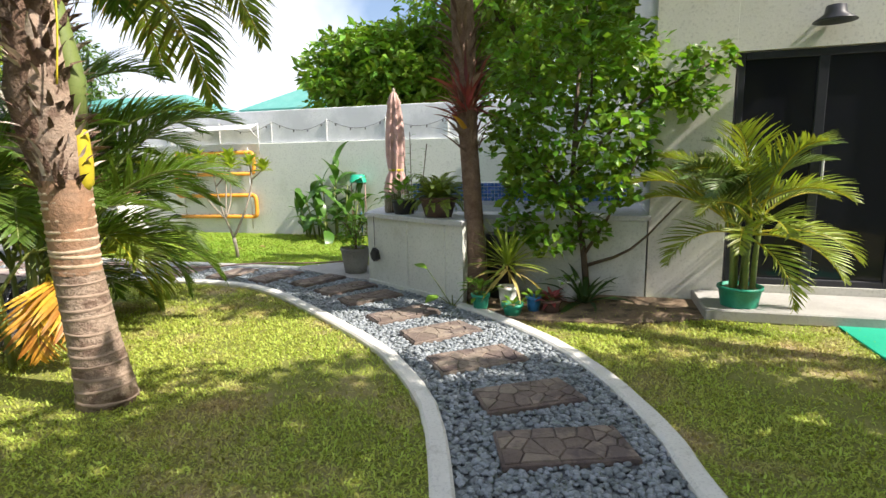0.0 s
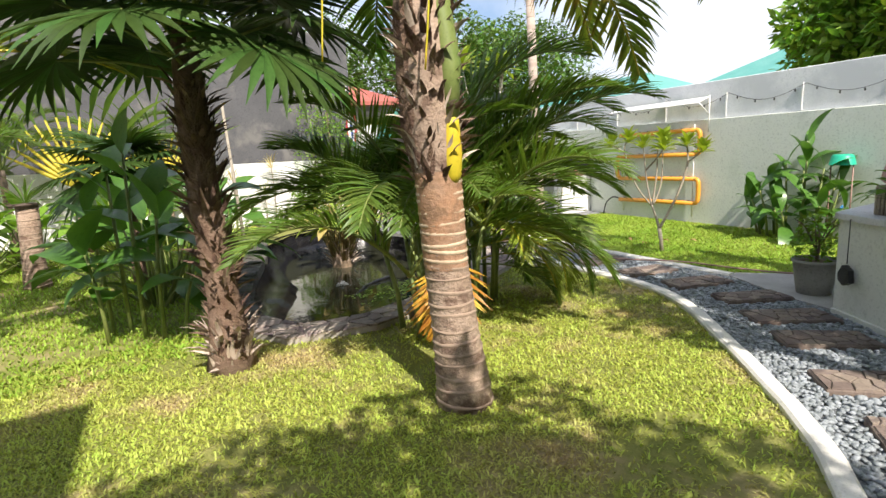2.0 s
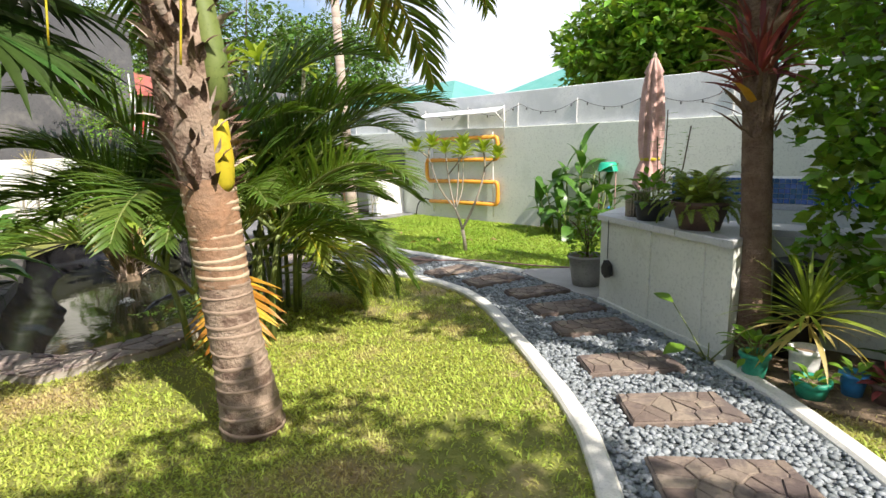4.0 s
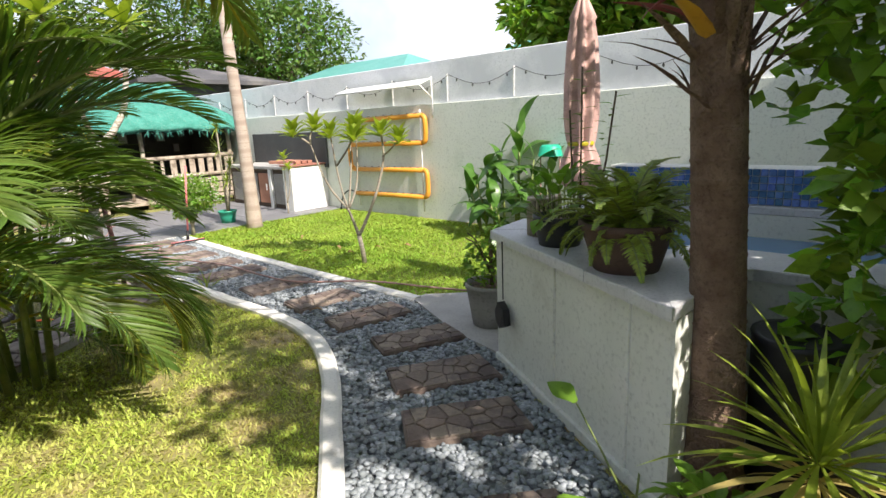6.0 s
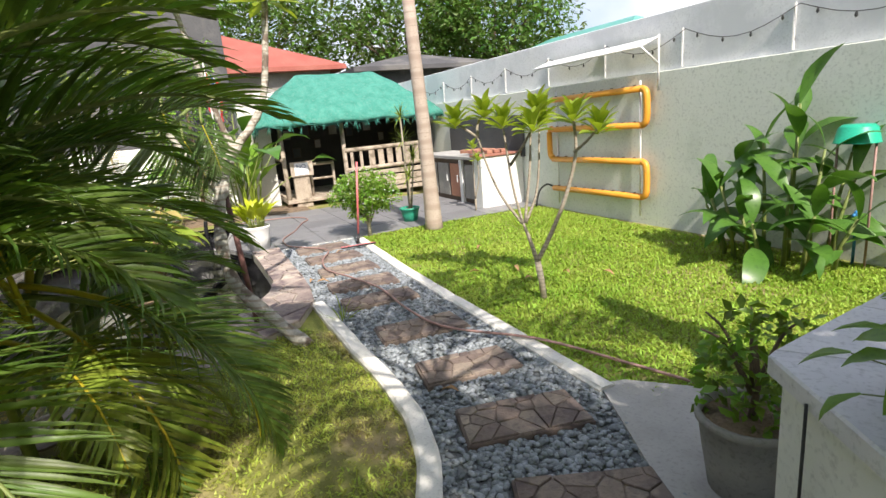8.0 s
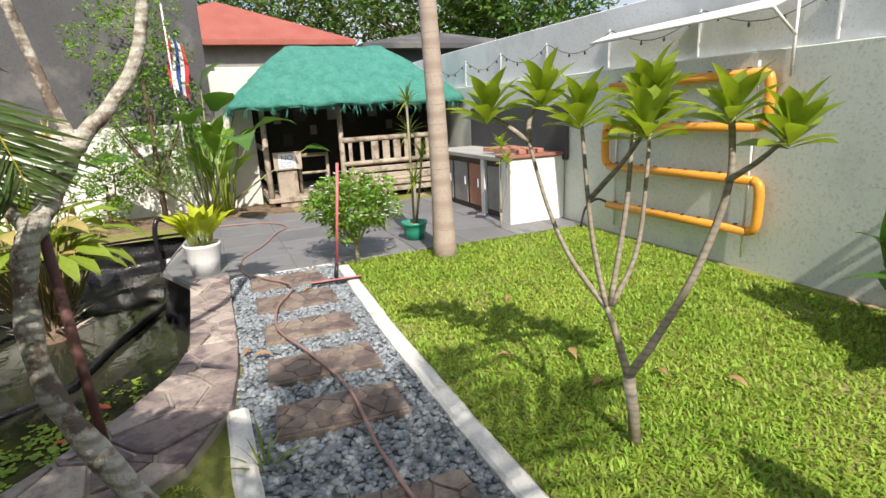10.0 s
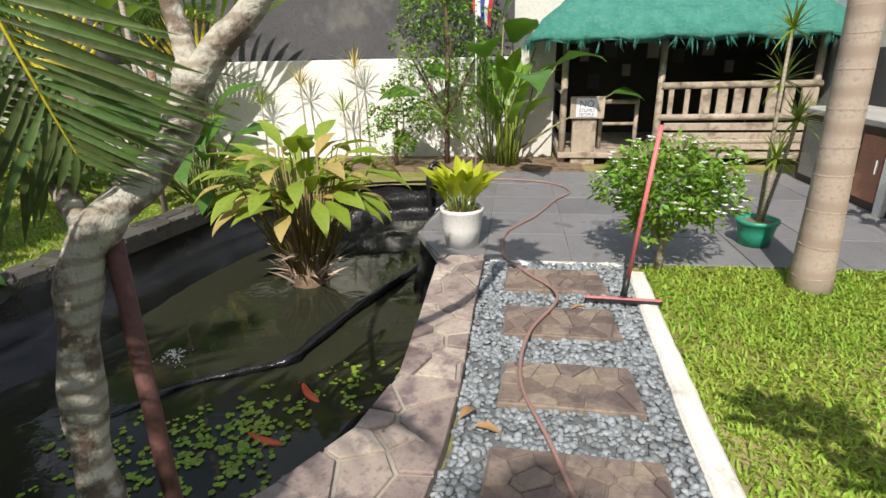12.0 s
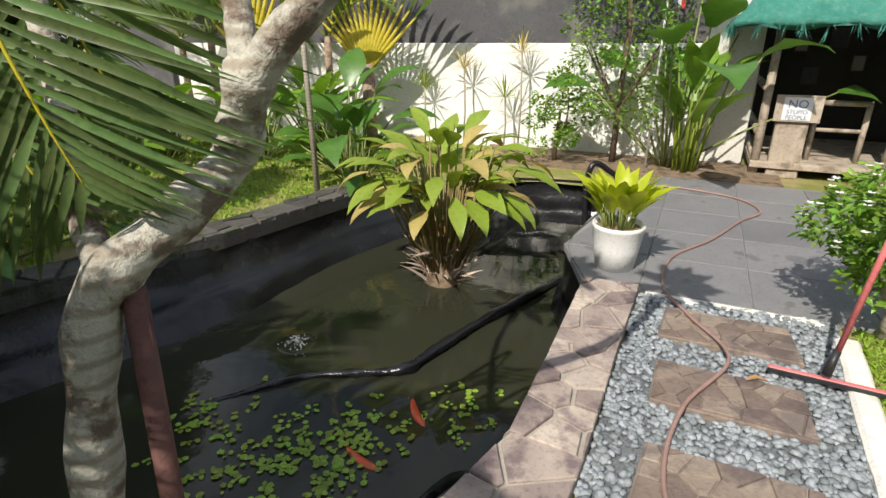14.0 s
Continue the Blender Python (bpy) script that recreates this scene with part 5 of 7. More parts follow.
for k in range(15):
    w = radians(-62 + 124 * k / 14)
    d = Vector((0.55 * math.sin(w), 0.83 * math.sin(w), math.cos(w)))
    mb = MB(); tube(mb, [(0, 0, 1.1), d * 0.5 + Vector((0, 0, 1.1)), d * 1.15 + Vector((0, 0, 1.12))], [0.035, 0.035, 0.014], 6)
    part("yellow_stalk", mb, L_yfan, tp)
    lv, lf = leafv(1.0, 0.26, 0.5, 0.3, 8, 1.5, 0.4, 0.2, 0.02)
    part("leaf_blade", MB().add(lv, lf), L_palm, tp, "", True, Matrix.Translation(d * 1.12 + Vector((0, 0, 1.12))) @ d.to_track_quat("Y", "Z").to_matrix().to_4x4())

tp2 = thing("yellow_fan_palm", pose(*P(11.75, 1.05)[:2], 0), "small traveller palm with a yellow fan before the white wall", "palm tree")
mb = MB(); tube(mb, [(0, 0, -0.02), (0, 0, 0.5), (0, 0, 1.1)], [0.10, 0.09, 0.09], 12, 0.1); part("trunk", mb, M_bark, tp2)
for k in range(15):
    w = radians(-48 + 96 * k / 14)
    d = Vector((0.25 * math.sin(w), 0.97 * math.sin(w), math.cos(w)))
    mb = MB(); tube(mb, [(0, 0, 1.0), d * 0.4 + Vector((0, 0, 1.0)), d * 1.0 + Vector((0, 0, 1.0))], [0.03, 0.034, 0.012], 6)
    part("yellow_stalk", mb, L_yfan, tp2)
    lv, lf = leafv(0.9, 0.2, 0.5, 0.3, 8, 1.5, 0.4, 0.2, 0.02)
    part("leaf_blade", MB().add(lv, lf), L_palm, tp2, "", True, Matrix.Translation(d * 0.98 + Vector((0, 0, 1.0))) @ d.to_track_quat("Y", "Z").to_matrix().to_4x4())

# --- areca clump by the pond ---
def areca(name, x, y, stems, label, fs, h=0.5, spread=0.3, scale=1.0, per=4, extra=()):
    t = thing(name, pose(x, y, 0), label, "palm")
    for k in range(stems):
        az = k * 137.5
        rr = spread * math.sqrt((k + 0.5) / stems)
        bx, by = math.cos(radians(az)) * rr, math.sin(radians(az)) * rr
        hh = h * random.uniform(0.6, 1.3)
        mb = MB(); tube(mb, [(bx, by, -0.02), (bx * 1.1, by * 1.1, hh * 0.5), (bx * 1.35, by * 1.35, hh)], [0.026, 0.022, 0.018], 7)
        part("cane", mb, M_green_sheath, t)
        for j in range(per):
            add_frond(fs, k * 3 + j, t, Matrix.Translation((bx * 1.35, by * 1.35, hh)) @ turn(az - 90 + random.uniform(-80, 80) + j * 90, random.uniform(35, 82)) @ Matrix.Scale(scale * random.uniform(0.75, 1.1), 4))
    for az, el, z, s in extra:
        add_frond(fs, int(az), t, Matrix.Translation((0, 0, z)) @ turn(az, el) @ Matrix.Scale(s, 4))
    return t


ar = areca("areca_palm", -3.10, 3.75, 11, "large clump of feathery green areca palm", FR_ARECA, 0.75, 0.36, 1.0, 4,
           ((-45, 40, 0.8, 1.0), (-30, 55, 1.0, 1.15), (-60, 20, 0.7, 0.95), (-10, 35, 0.9, 1.05), (15, 60, 0.9, 1.2), (30, 48, 1.0, 1.25), (-20, 68, 1.1, 1.2), (25, 30, 0.75, 1.05), (5, 15, 0.5, 0.9)))
ar2 = thing("areca_palm", pose(-3.30, 4.48, 0), "areca palm beside the kerb, fronds yellowed and coloured lighter as sunlit", "palm")
for k in range(6):
    w = k * 1.05
    mb = MB(); tube(mb, [(0.13 * math.cos(w), 0.13 * math.sin(w), -0.02), (0.16 * math.cos(w), 0.16 * math.sin(w), 0.4), (0.2 * math.cos(w), 0.2 * math.sin(w), 0.75)], [0.024, 0.02, 0.016], 7); part("cane", mb, M_green_sheath, ar2)
for k, (az, el, z, s) in enumerate(((20, 66, 0.75, 1.0), (75, 45, 0.75, 1.0), (35, 74, 0.75, 1.1), (110, 50, 0.7, 0.9), (150, 55, 0.7, 0.9), (-100, 70, 0.7, 0.8),
                                    (5, 40, 0.6, 0.62), (-40, 30, 0.5, 0.6), (-80, 25, 0.5, 0.62), (40, 25, 0.5, 0.7), (-20, 10, 0.4, 0.55), (-120, 35, 0.6, 0.8), (-65, 5, 0.35, 0.55), (170, 68, 0.8, 1.0), (-150, 60, 0.7, 0.9), (-45, -5, 0.85, 0.85), (-30, -15, 0.9, 0.9), (-60, -20, 0.8, 0.8))):
    # two of three fronds use the lighter set, brightening the clump as if sunlit
    add_frond(FR_ARECA if k % 3 == 0 else FR_ARECA_SUN, k, ar2, Matrix.Translation((0, 0, z)) @ turn(az, el) @ Matrix.Scale(s, 4))
# long fronds that hang over the pond's edge
for top, end, sc, k in (((-4.346, 5.656, 1.531), (-4.345, 5.722, 1.293), 0.45, 0), ((-4.394, 5.533, 1.437), (-4.388, 5.634, 1.197), 0.42, 1), ((-4.588, 5.486, 1.637), (-4.65, 5.52, 1.425), 0.62, 1)):
    b0 = Vector(top) - Vector((-3.30, 4.48, 0))
    yy = (Vector(end) - Vector(top)).normalized()
    zz = (Vector((0.95, 0.25, 0.1)) - yy * yy.dot(Vector((0.95, 0.25, 0.1)))).normalized()
    xx = yy.cross(zz)
    mb = MB(); tube(mb, smoothline([(-0.1, 0.05, 0.0), tuple(b0 * 0.5 + Vector((0.05, -0.1, 0.35))), tuple(b0 + Vector((0.02, -0.05, 0.12))), tuple(b0)], 5), [0.02 - 0.0008 * i for i in range(16)], 7); part("cane", mb, M_green_sheath, ar2)
    add_frond(FR_HANG, k, ar2, Matrix(((xx.x, yy.x, zz.x, b0.x), (xx.y, yy.y, zz.y, b0.y), (xx.z, yy.z, zz.z, b0.z), (0, 0, 0, 1))) @ Matrix.Scale(sc, 4))
for az, el in ((-130, -20), (-160, -35)):
    add_frond(FR_DEAD, 0, ar, Matrix.Translation((0.35, -0.15, 0.62)) @ turn(az, el), "dead_frond", "orange dead frond")

# --- areca in a green pot by the door ---
pot("green_pot", pose(2.50, 4.42, 0), 0.12, 0.165, 0.27, M_potgreen, "green plastic pot by the porch")
ap = areca("potted_areca", 2.50, 4.42, 6, "young sunlit areca palm growing in a green pot", FR_ARECA_Y[:1] + FR_ARECA_G, 0.55, 0.09, 1.0, 4)
ap.location.z = 0.25
for k, (az, el, s) in enumerate(((-75, 45, 1.15), (60, 45, 1.1), (-150, 10, 1.0), (-165, -15, 0.9), (110, 15, 1.0), (-110, 15, 1.05), (150, 25, 0.9))):
    add_frond(FR_ARECA_Y, k, ap, Matrix.Translation((0, 0, 0.45)) @ turn(az, el) @ Matrix.Scale(0.9 * s, 4))

# --- leafy bushes and trees made of many small leaves ---
def clump_leaves(mb, centres, radii, per, L, W, seed, flat=0.6, bend=0.5, n=2):
    r = np.random.default_rng(seed)
    lv, lf = leafv(L, W, bend, 0.25, n, 1.5, 0.45, 0.1)
    for c, rad in zip(centres, radii):
        k = int(per)
        d = r.normal(0, 1, (k, 3))
        d /= np.linalg.norm(d, axis=1)[:, None]
        rr = rad * r.uniform(0.35, 1.0, k) ** 0.5
        pos = np.array(c) + d * rr[:, None] * np.array((1, 1, 0.8))
        az = np.arctan2(-d[:, 0], d[:, 1]) + r.normal(0, 0.8, k)
        mb.many(lv, lf, rot_arrays(az, r.normal(-0.1, 0.5, k), r.normal(0, 0.7, k), pos, r.uniform(0.6, 1.25, k)))
    return mb


def leafy(name, m, label, category, trunk, limbs, centres, radii, per, L, W, lmat, tmat, seed, tr=0.03, group=""):
    t = thing(name, m, label, category, group)
    mb = MB(); tube(mb, trunk, [tr * (1 - 0.5 * i / (len(trunk) - 1)) for i in range(len(trunk))], 8, 0.1); part("trunk", mb, tmat, t)
    for l in limbs:
        mb = MB(); tube(mb, smoothline(l, 3), [tr * 0.5 * (1 - 0.75 * i / (3 * (len(l) - 1))) + 0.002 for i in range(3 * (len(l) - 1) + 1)], 5); part("limb", mb, tmat, t)
    part("crown", clump_leaves(MB(), centres, radii, per, L, W, seed), lmat, t)
    return t


def auto_crown(c, R, k, seed, zs=0.8, rad=0.4):
    r = random.Random(seed)
    out = []
    for i in range(k):
        z = 1 - 2 * (i + 0.5) / k
        w = i * 2.4
        q = math.sqrt(1 - z * z)
        f = r.uniform(0.55, 1.0)
        out.append((c[0] + R * q * math.cos(w) * f, c[1] + R * q * math.sin(w) * f, c[2] + R * z * zs * f))
    return out, [rad * R * r.uniform(0.7, 1.2) for _ in out]


# ixora bush with white flowers
cs, rs = auto_crown((0, 0, 0.57), 0.42, 34, 5, 0.62, 0.34)
ix = leafy("flowering_bush", pose(-6.42, 8.12, 0), "round clipped green bush with small white flowers", "bush", [(0, 0, -0.02), (0.01, 0, 0.2), (0, 0, 0.4)],
           [[(0, 0, 0.15), (0.08 * math.cos(k), 0.08 * math.sin(k), 0.3), (0.2 * math.cos(k), 0.2 * math.sin(k), 0.55)] for k in range(6)], cs, rs, 130, 0.055, 0.024, L_bush, M_frangbark, 11, 0.03)
mb = MB()
lv, lf = leafv(0.024, 0.018, 0.2, 0.1, 2)
for k in range(95):
    z = random.uniform(-0.3, 1)
    w = random.uniform(0, 6.28)
    q = math.sqrt(max(0, 1 - z * z))
    c = Vector((0.45 * q * math.cos(w), 0.45 * q * math.sin(w), 0.58 + 0.31 * z))
    for j in range(4):
        mb.add(lv, lf, Matrix.Translation(c) @ turn(j * 90 + k, 15))
tagged(part("flowers", mb, M_petal, ix, "small white flowers"), kind="stuff")

# vine bush over the pool, beside the house
cs, rs = auto_crown((0.0, 0.1, 1.95), 0.85, 34, 8, 1.25, 0.34)
cs2 = [(0.5, -0.15, 2.15), (0.75, -0.25, 1.95), (0.95, -0.35, 1.85), (1.05, -0.4, 2.15), (0.6, 0.0, 1.3), (-0.55, -0.1, 0.7), (-0.5, -0.15, 1.0), (-0.45, -0.05, 1.35), (-0.25, -0.25, 0.6), (0.1, -0.2, 0.7), (-0.5, -0.2, 1.2), (-0.2, -0.3, 1.0), (0.3, -0.3, 1.05), (-0.6, -0.1, 1.6), (-0.3, -0.1, 2.9), (0.4, 0, 2.9)]
leafy("climbing_shrub", pose(1.25, 5.15, 0), "tall loose shrub with glossy heart-shaped leaves beside the house", "shrub", [(0.15, -0.05, -0.02), (0.1, 0, 0.5), (0.0, 0.05, 1.2), (0.05, 0.1, 2.2)],
      [[(0.1, 0, 0.4), (0.35, -0.15, 0.9), (0.6, -0.2, 1.5)], [(0.05, 0, 0.8), (-0.3, -0.1, 1.3), (-0.6, 0, 1.9)], [(0, 0, 1.2), (0.5, -0.2, 1.8), (1.1, -0.4, 2.15)], [(0, 0, 1.4), (0.2, 0.2, 2), (0.1, 0.1, 2.8)], [(0.1, 0, 0.3), (0.5, -0.2, 0.5), (0.9, -0.3, 0.95)]],
      cs + cs2, rs + [0.2] * len(cs2), 120, 0.10, 0.068, L_vine, M_darkstem, 12, 0.035)

# palm trunk at the pool's corner; its dark fibre colour includes shade from above
p5 = thing("trimmed_palm", pose(0.31, 5.02, 0), "reddish-brown trimmed palm trunk, coloured dark for shade, dry red leaf bases on top", "palm tree")
ringed_trunk(p5, [(0, 0, -0.02), (0, 0, 0.4), (-0.03, 0, 1.0), (-0.06, 0.0, 1.5), (-0.1, 0, 2.5), (-0.12, 0, 3.0)], [0.12, 0.095, 0.085, 0.085, 0.105, 0.1], 0.08, M_fibre, M_fibre, 1.4)
fibre_tufts(p5, (-0.05, 0, 1.4), (-0.1, 0, 2.7), 0.09, 130, M_fibre, 0.26)
fibre_tufts(p5, (-0.06, 0, 1.7), (-0.08, 0, 2.1), 0.09, 55, L_bromel, 0.28, "red_leaf_base")
for az, z in ((150, 1.55), (90, 1.75), (-160, 1.9), (30, 1.6)):
    lv, lf = leafv(0.3, 0.07, 0.8, 0.5, 4, 1.2, 0.3, 0.8)
    part("dry_sheath", MB().add(lv, lf), L_dead if az in (150, 30) else M_husk, p5, "", True, Matrix.Translation((-0.06, 0, z)) @ turn(az, 40) @ Matrix.Translation((0, 0.08, 0)))
# crown fronds out of view, set low so they shade the path
for k in range(10):
    add_frond(FR_COCO, k, p5, Matrix.Translation((-0.11, 0, 2.95)) @ turn(k * 37, 62 - 3 * k) @ Matrix.Scale(0.85, 4))

rosette("bromeliad", pose(0.24, 4.93, 1.78), "dark red bromeliad perched on the trimmed trunk", "plant", L_bromel, 24, 0.34, 0.045, 80, -10, 0.9, 0.4)

# --- frangipani on the lawn ---
def frangipani(name, m, label, stems, leaf_L, fork=0.24, r=0.023, per=14):
    t = thing(name, m, label, "tree")
    mb = MB()
    lean = Vector(stems[0][0][0])
    tube(mb, [(lean.x * 0.6, lean.y * 0.6, -0.02), (lean.x * 0.75, lean.y * 0.75, fork * 0.5), (lean.x, lean.y, fork)], [r * 1.1, r, r * 1.05], 9, 0.05); part("trunk", mb, M_frangbark, t)
    lv0 = [MB().add(*leafv(leaf_L * s, leaf_L * 0.36, 0.55, 0.3, 6, 1.7, 0.62, 0.08)).mesh("leaf") for s in (0.8, 1.0, 1.1)]
    for q in lv0:
        q.materials.append(L_frang)
    for line, bare in stems:
        pts = smoothline(line, 5)
        mb = MB(); tube(mb, pts, [r * (0.8 if line[0][2] < 0.5 else 0.5) * (1 - 0.45 * i / len(pts)) for i in range(len(pts))], 7, 0.05)
        br = part("branch", mb, M_frangbark, t)
        if bare:
            continue
        tip = Vector(line[-1])
        for k in range(per):
            el = 78 - 68 * k / per + random.uniform(-8, 8)
            link("leaf", lv0[k % 3], None, br, "", Matrix.Translation(tip - Vector((0, 0, 0.05 * k / per))) @ turn(k * 137.5, el, random.uniform(-20, 20) + 0.01))
    return t


STEMS = [([(-0.09, -0.04, 0.31), (-0.13, -0.06, 0.46), (-0.18, -0.08, 0.61)], 1),
         ([(-0.18, -0.08, 0.60), (-0.33, -0.13, 0.80), (-0.42, -0.17, 1.02), (-0.50, -0.2, 1.30)], 1), ([(-0.49, -0.2, 1.27), (-0.56, -0.26, 1.34), (-0.62, -0.3, 1.39)], 0), ([(-0.49, -0.2, 1.27), (-0.50, -0.18, 1.36), (-0.47, -0.14, 1.44)], 0),
         ([(-0.18, -0.08, 0.60), (-0.23, -0.12, 0.91), (-0.27, -0.15, 1.36)], 0), ([(-0.17, -0.07, 0.61), (-0.16, 0.0, 1.0), (-0.17, 0.05, 1.32), (-0.13, 0.08, 1.43)], 0),
         ([(-0.16, -0.07, 0.61), (-0.11, 0.02, 0.87), (-0.13, 0.1, 1.36)], 0), ([(-0.24, -0.12, 1.05), (-0.10, -0.12, 1.20), (-0.01, -0.12, 1.32)], 0),
         ([(-0.09, -0.04, 0.31), (-0.01, 0.01, 0.49), (0.10, 0.07, 0.78), (0.17, 0.12, 1.10), (0.16, 0.12, 1.36)], 0), ([(0.165, 0.11, 1.12), (0.25, 0.14, 1.19), (0.33, 0.17, 1.28)], 0)]
frangipani("frangipani", pose(-2.97, 7.57, 0), "young many-stemmed frangipani on the lawn", STEMS, 0.19, 0.31, 0.024, 20)
frangipani("frangipani_sapling", pose(-6.38, 10.02, 0), "thin frangipani sapling beside the counter", [([(0, 0, 0.2), (-0.02, 0.02, 0.5), (0, 0.02, 0.98)], 0), ([(0, 0, 0.2), (0.08, 0.02, 0.5), (0.1, 0, 0.8)], 0)], 0.17, 0.2, 0.014, 10)

# --- old leaning frangipani over the pond ---
t = thing("leaning_frangipani", pose(0, 0, 0), "old leaning frangipani with grey lichened forking trunk", "tree")
pts = smoothline([(-3.75, 5.91, -0.02), (-3.98, 5.82, 0.12), (-4.20, 5.71, 0.30), (-4.30, 5.65, 0.45), (-4.345, 5.635, 0.65), (-4.37, 5.655, 0.85), (-4.385, 5.69, 1.0), (-4.41, 5.73, 1.065), (-4.49, 5.77, 1.115), (-4.595, 5.835, 1.20), (-4.575, 5.885, 1.29), (-4.548, 5.925, 1.36)], 6)
mb = MB(); tube(mb, pts, [0.050 - 0.008 * min(1, i / 20) - 0.006 * max(0, i / len(pts) - 0.6) + 0.004 * math.sin(i * 0.8) for i in range(len(pts))], 16, 0.07); part("trunk", mb, M_lichen, t)
for l, r0 in (([(-4.55, 5.915, 1.33), (-4.585, 5.895, 1.42), (-4.61, 5.875, 1.50), (-4.66, 5.8, 1.9), (-4.68, 5.7, 2.4)], 0.027),
              ([(-4.55, 5.915, 1.33), (-4.55, 5.98, 1.41), (-4.555, 6.068, 1.495), (-4.57, 6.22, 1.75), (-4.6, 6.35, 2.4)], 0.034),
              ([(-4.40, 5.71, 1.03), (-4.44, 5.655, 1.15), (-4.494, 5.607, 1.262), (-4.573, 5.535, 1.405), (-4.68, 5.4, 1.75), (-4.75, 5.3, 2.3)], 0.026)):
    pp = smoothline(l, 5)
    mb = MB(); tube(mb, pp, [r0 * (1 - 0.35 * i / len(pp)) for i in range(len(pp))], 12, 0.07)
    br = part("limb", mb, M_lichen, t)
    me = MB().add(*leafv(0.3, 0.09, 0.4, 0.2, 6, 1.7, 0.6, 0.1)).mesh("leaf")
    me.materials.append(L_frang)
    for k in range(22):
        link("leaf", me, None, br, "", Matrix.Translation(l[-1]) @ turn(k * 137.5, 70 - 4 * k, 10))
mb = MB(); tube(mb, [(-4.30, 5.81, -0.6), (-4.36, 5.765, 0.5), (-4.41, 5.745, 1.03)], 0.020, 8)
sole("support_post", mb, M_rust, "rust-brown steel prop that leans against the trunk", "post", smooth=True)

# --- smooth palm trunk by the patio ---
pt = thing("royal_palm", pose(-5.98, 8.86, 0), "smooth grey palm trunk at the lawn's edge", "palm tree")
ringed_trunk(pt, [(0, 0, -0.02), (0, 0, 0.1), (-0.01, 0, 0.6), (-0.03, 0, 1.4), (-0.05, -0.02, 2.2), (-0.1, -0.04, 4.2)], [0.125, 0.115, 0.098, 0.088, 0.08, 0.07], 0.17, M_smoothtrunk, M_smoothring, 4.0, 0.4)

# --- pots and plants of the patio ---
pot("white_pot", pose(-7.10, 6.90, 0.02), 0.12, 0.16, 0.30, M_potwhite, "white glazed pot on the patio", 0.003)
rosette("lime_plant", pose(-7.10, 6.90, 0.27), "bright yellow-green plant in the white pot", "plant", L_lime, 58, 0.22, 0.085, 88, 58, 0.5, 0.3, spread=0.10, stalk=0.17, upright=66)
pot("dracaena_pot", pose(-6.72, 9.02, 0.02), 0.10, 0.135, 0.2, M_potgreen, "dark green pot with dracaena stems")
dr = thing("dracaena", pose(-6.72, 9.02, 0.18), "slender dracaena with spiky yellow-green tufts", "plant")
for dx, dy, h in ((0, 0, 1.32), (0.05, 0.06, 0.75), (-0.05, 0.04, 1.0), (0.08, -0.03, 0.5)):
    mb = MB(); tube(mb, [(dx * 0.3, dy * 0.3, 0), (dx, dy, h * 0.5), (dx * 1.6, dy * 1.6, h)], 0.013, 6); st = part("cane", mb, M_frangbark, dr)
    me = MB().add(*leafv(0.24, 0.022, 0.5, 0.3, 4, 1.2, 0.2, 0.8)).mesh("leaf"); me.materials.append(L_palm_yel)
    for k in range(26):
        link("leaf", me, None, st, "", Matrix.Translation((dx * 1.6, dy * 1.6, h)) @ turn(k * 137.5, 80 - 4.6 * k))

# island plant in the pond
isl = rosette("island_plant", pose(-7.66, 5.66, -0.42), "large leafy pond plant with yellowing leaves", "plant", L_pond, 100, 0.36, 0.15, 66, -8, 0.75, 0.22, spread=0.17, stalk=0.84, mat2=L_dry, stalkmat=M_redstalk, z=0.12, upright=60)
mb = MB(); tube(mb, [(0, 0, -0.3), (0, 0, 0.0), (0, 0, 0.22)], [0.2, 0.17, 0.12], 14, 0.2); part("root_ball", mb, M_litter, isl)
fibre_tufts(isl, (0, 0, 0.0), (0, 0, 0.3), 0.14, 120, M_husk, 0.25, "root_fibre")

# heliconia clump by the back wall
def paddle_clump(name, m, label, shoots, leaf, seed, wide=0.25):
    """Upright canes, each with paddle leaves that leave it at several heights and hang at the tip."""
    r_ = random.Random(seed)
    t = thing(name, m, label, "plant")
    meshes = []
    for k in range(4):
        me = MB().add(*leafv(leaf * (0.8 + 0.13 * k), leaf * (wide + 0.03 * k), 0.5 + 0.45 * k, 0.16 + 0.08 * (k % 2), 9, 1.9, 0.4, 0.1, 0.010)).mesh("leaf")
        me.materials.append(L_big)
        meshes.append(me)
    for dx, dy, h, count in shoots:
        lx, ly = dx * 0.35, dy * 0.35
        mb = MB(); tube(mb, [(dx, dy, -0.02), (dx + lx * 0.3, dy + ly * 0.3, h * 0.5), (dx + lx, dy + ly, h)], [0.02, 0.016, 0.010], 7)
        cane = part("cane", mb, M_green_sheath, t)
        az0 = r_.uniform(0, 360)
        for k in range(count):
            q = 0.28 + 0.72 * (k + 1) / count
            az = az0 + 180 * (k % 2) + r_.uniform(-45, 45)
            el = 15 + 62 * max(0, q - 0.45) / 0.55 + r_.uniform(-22, 12)
            link("leaf", meshes[r_.randrange(4)], None, cane, "", Matrix.Translation((dx + lx * q, dy + ly * q, h * q)) @ turn(az, el, r_.uniform(-30, 30) + 0.01) @ Matrix.Scale(r_.uniform(0.75, 1.1), 4))
    return t


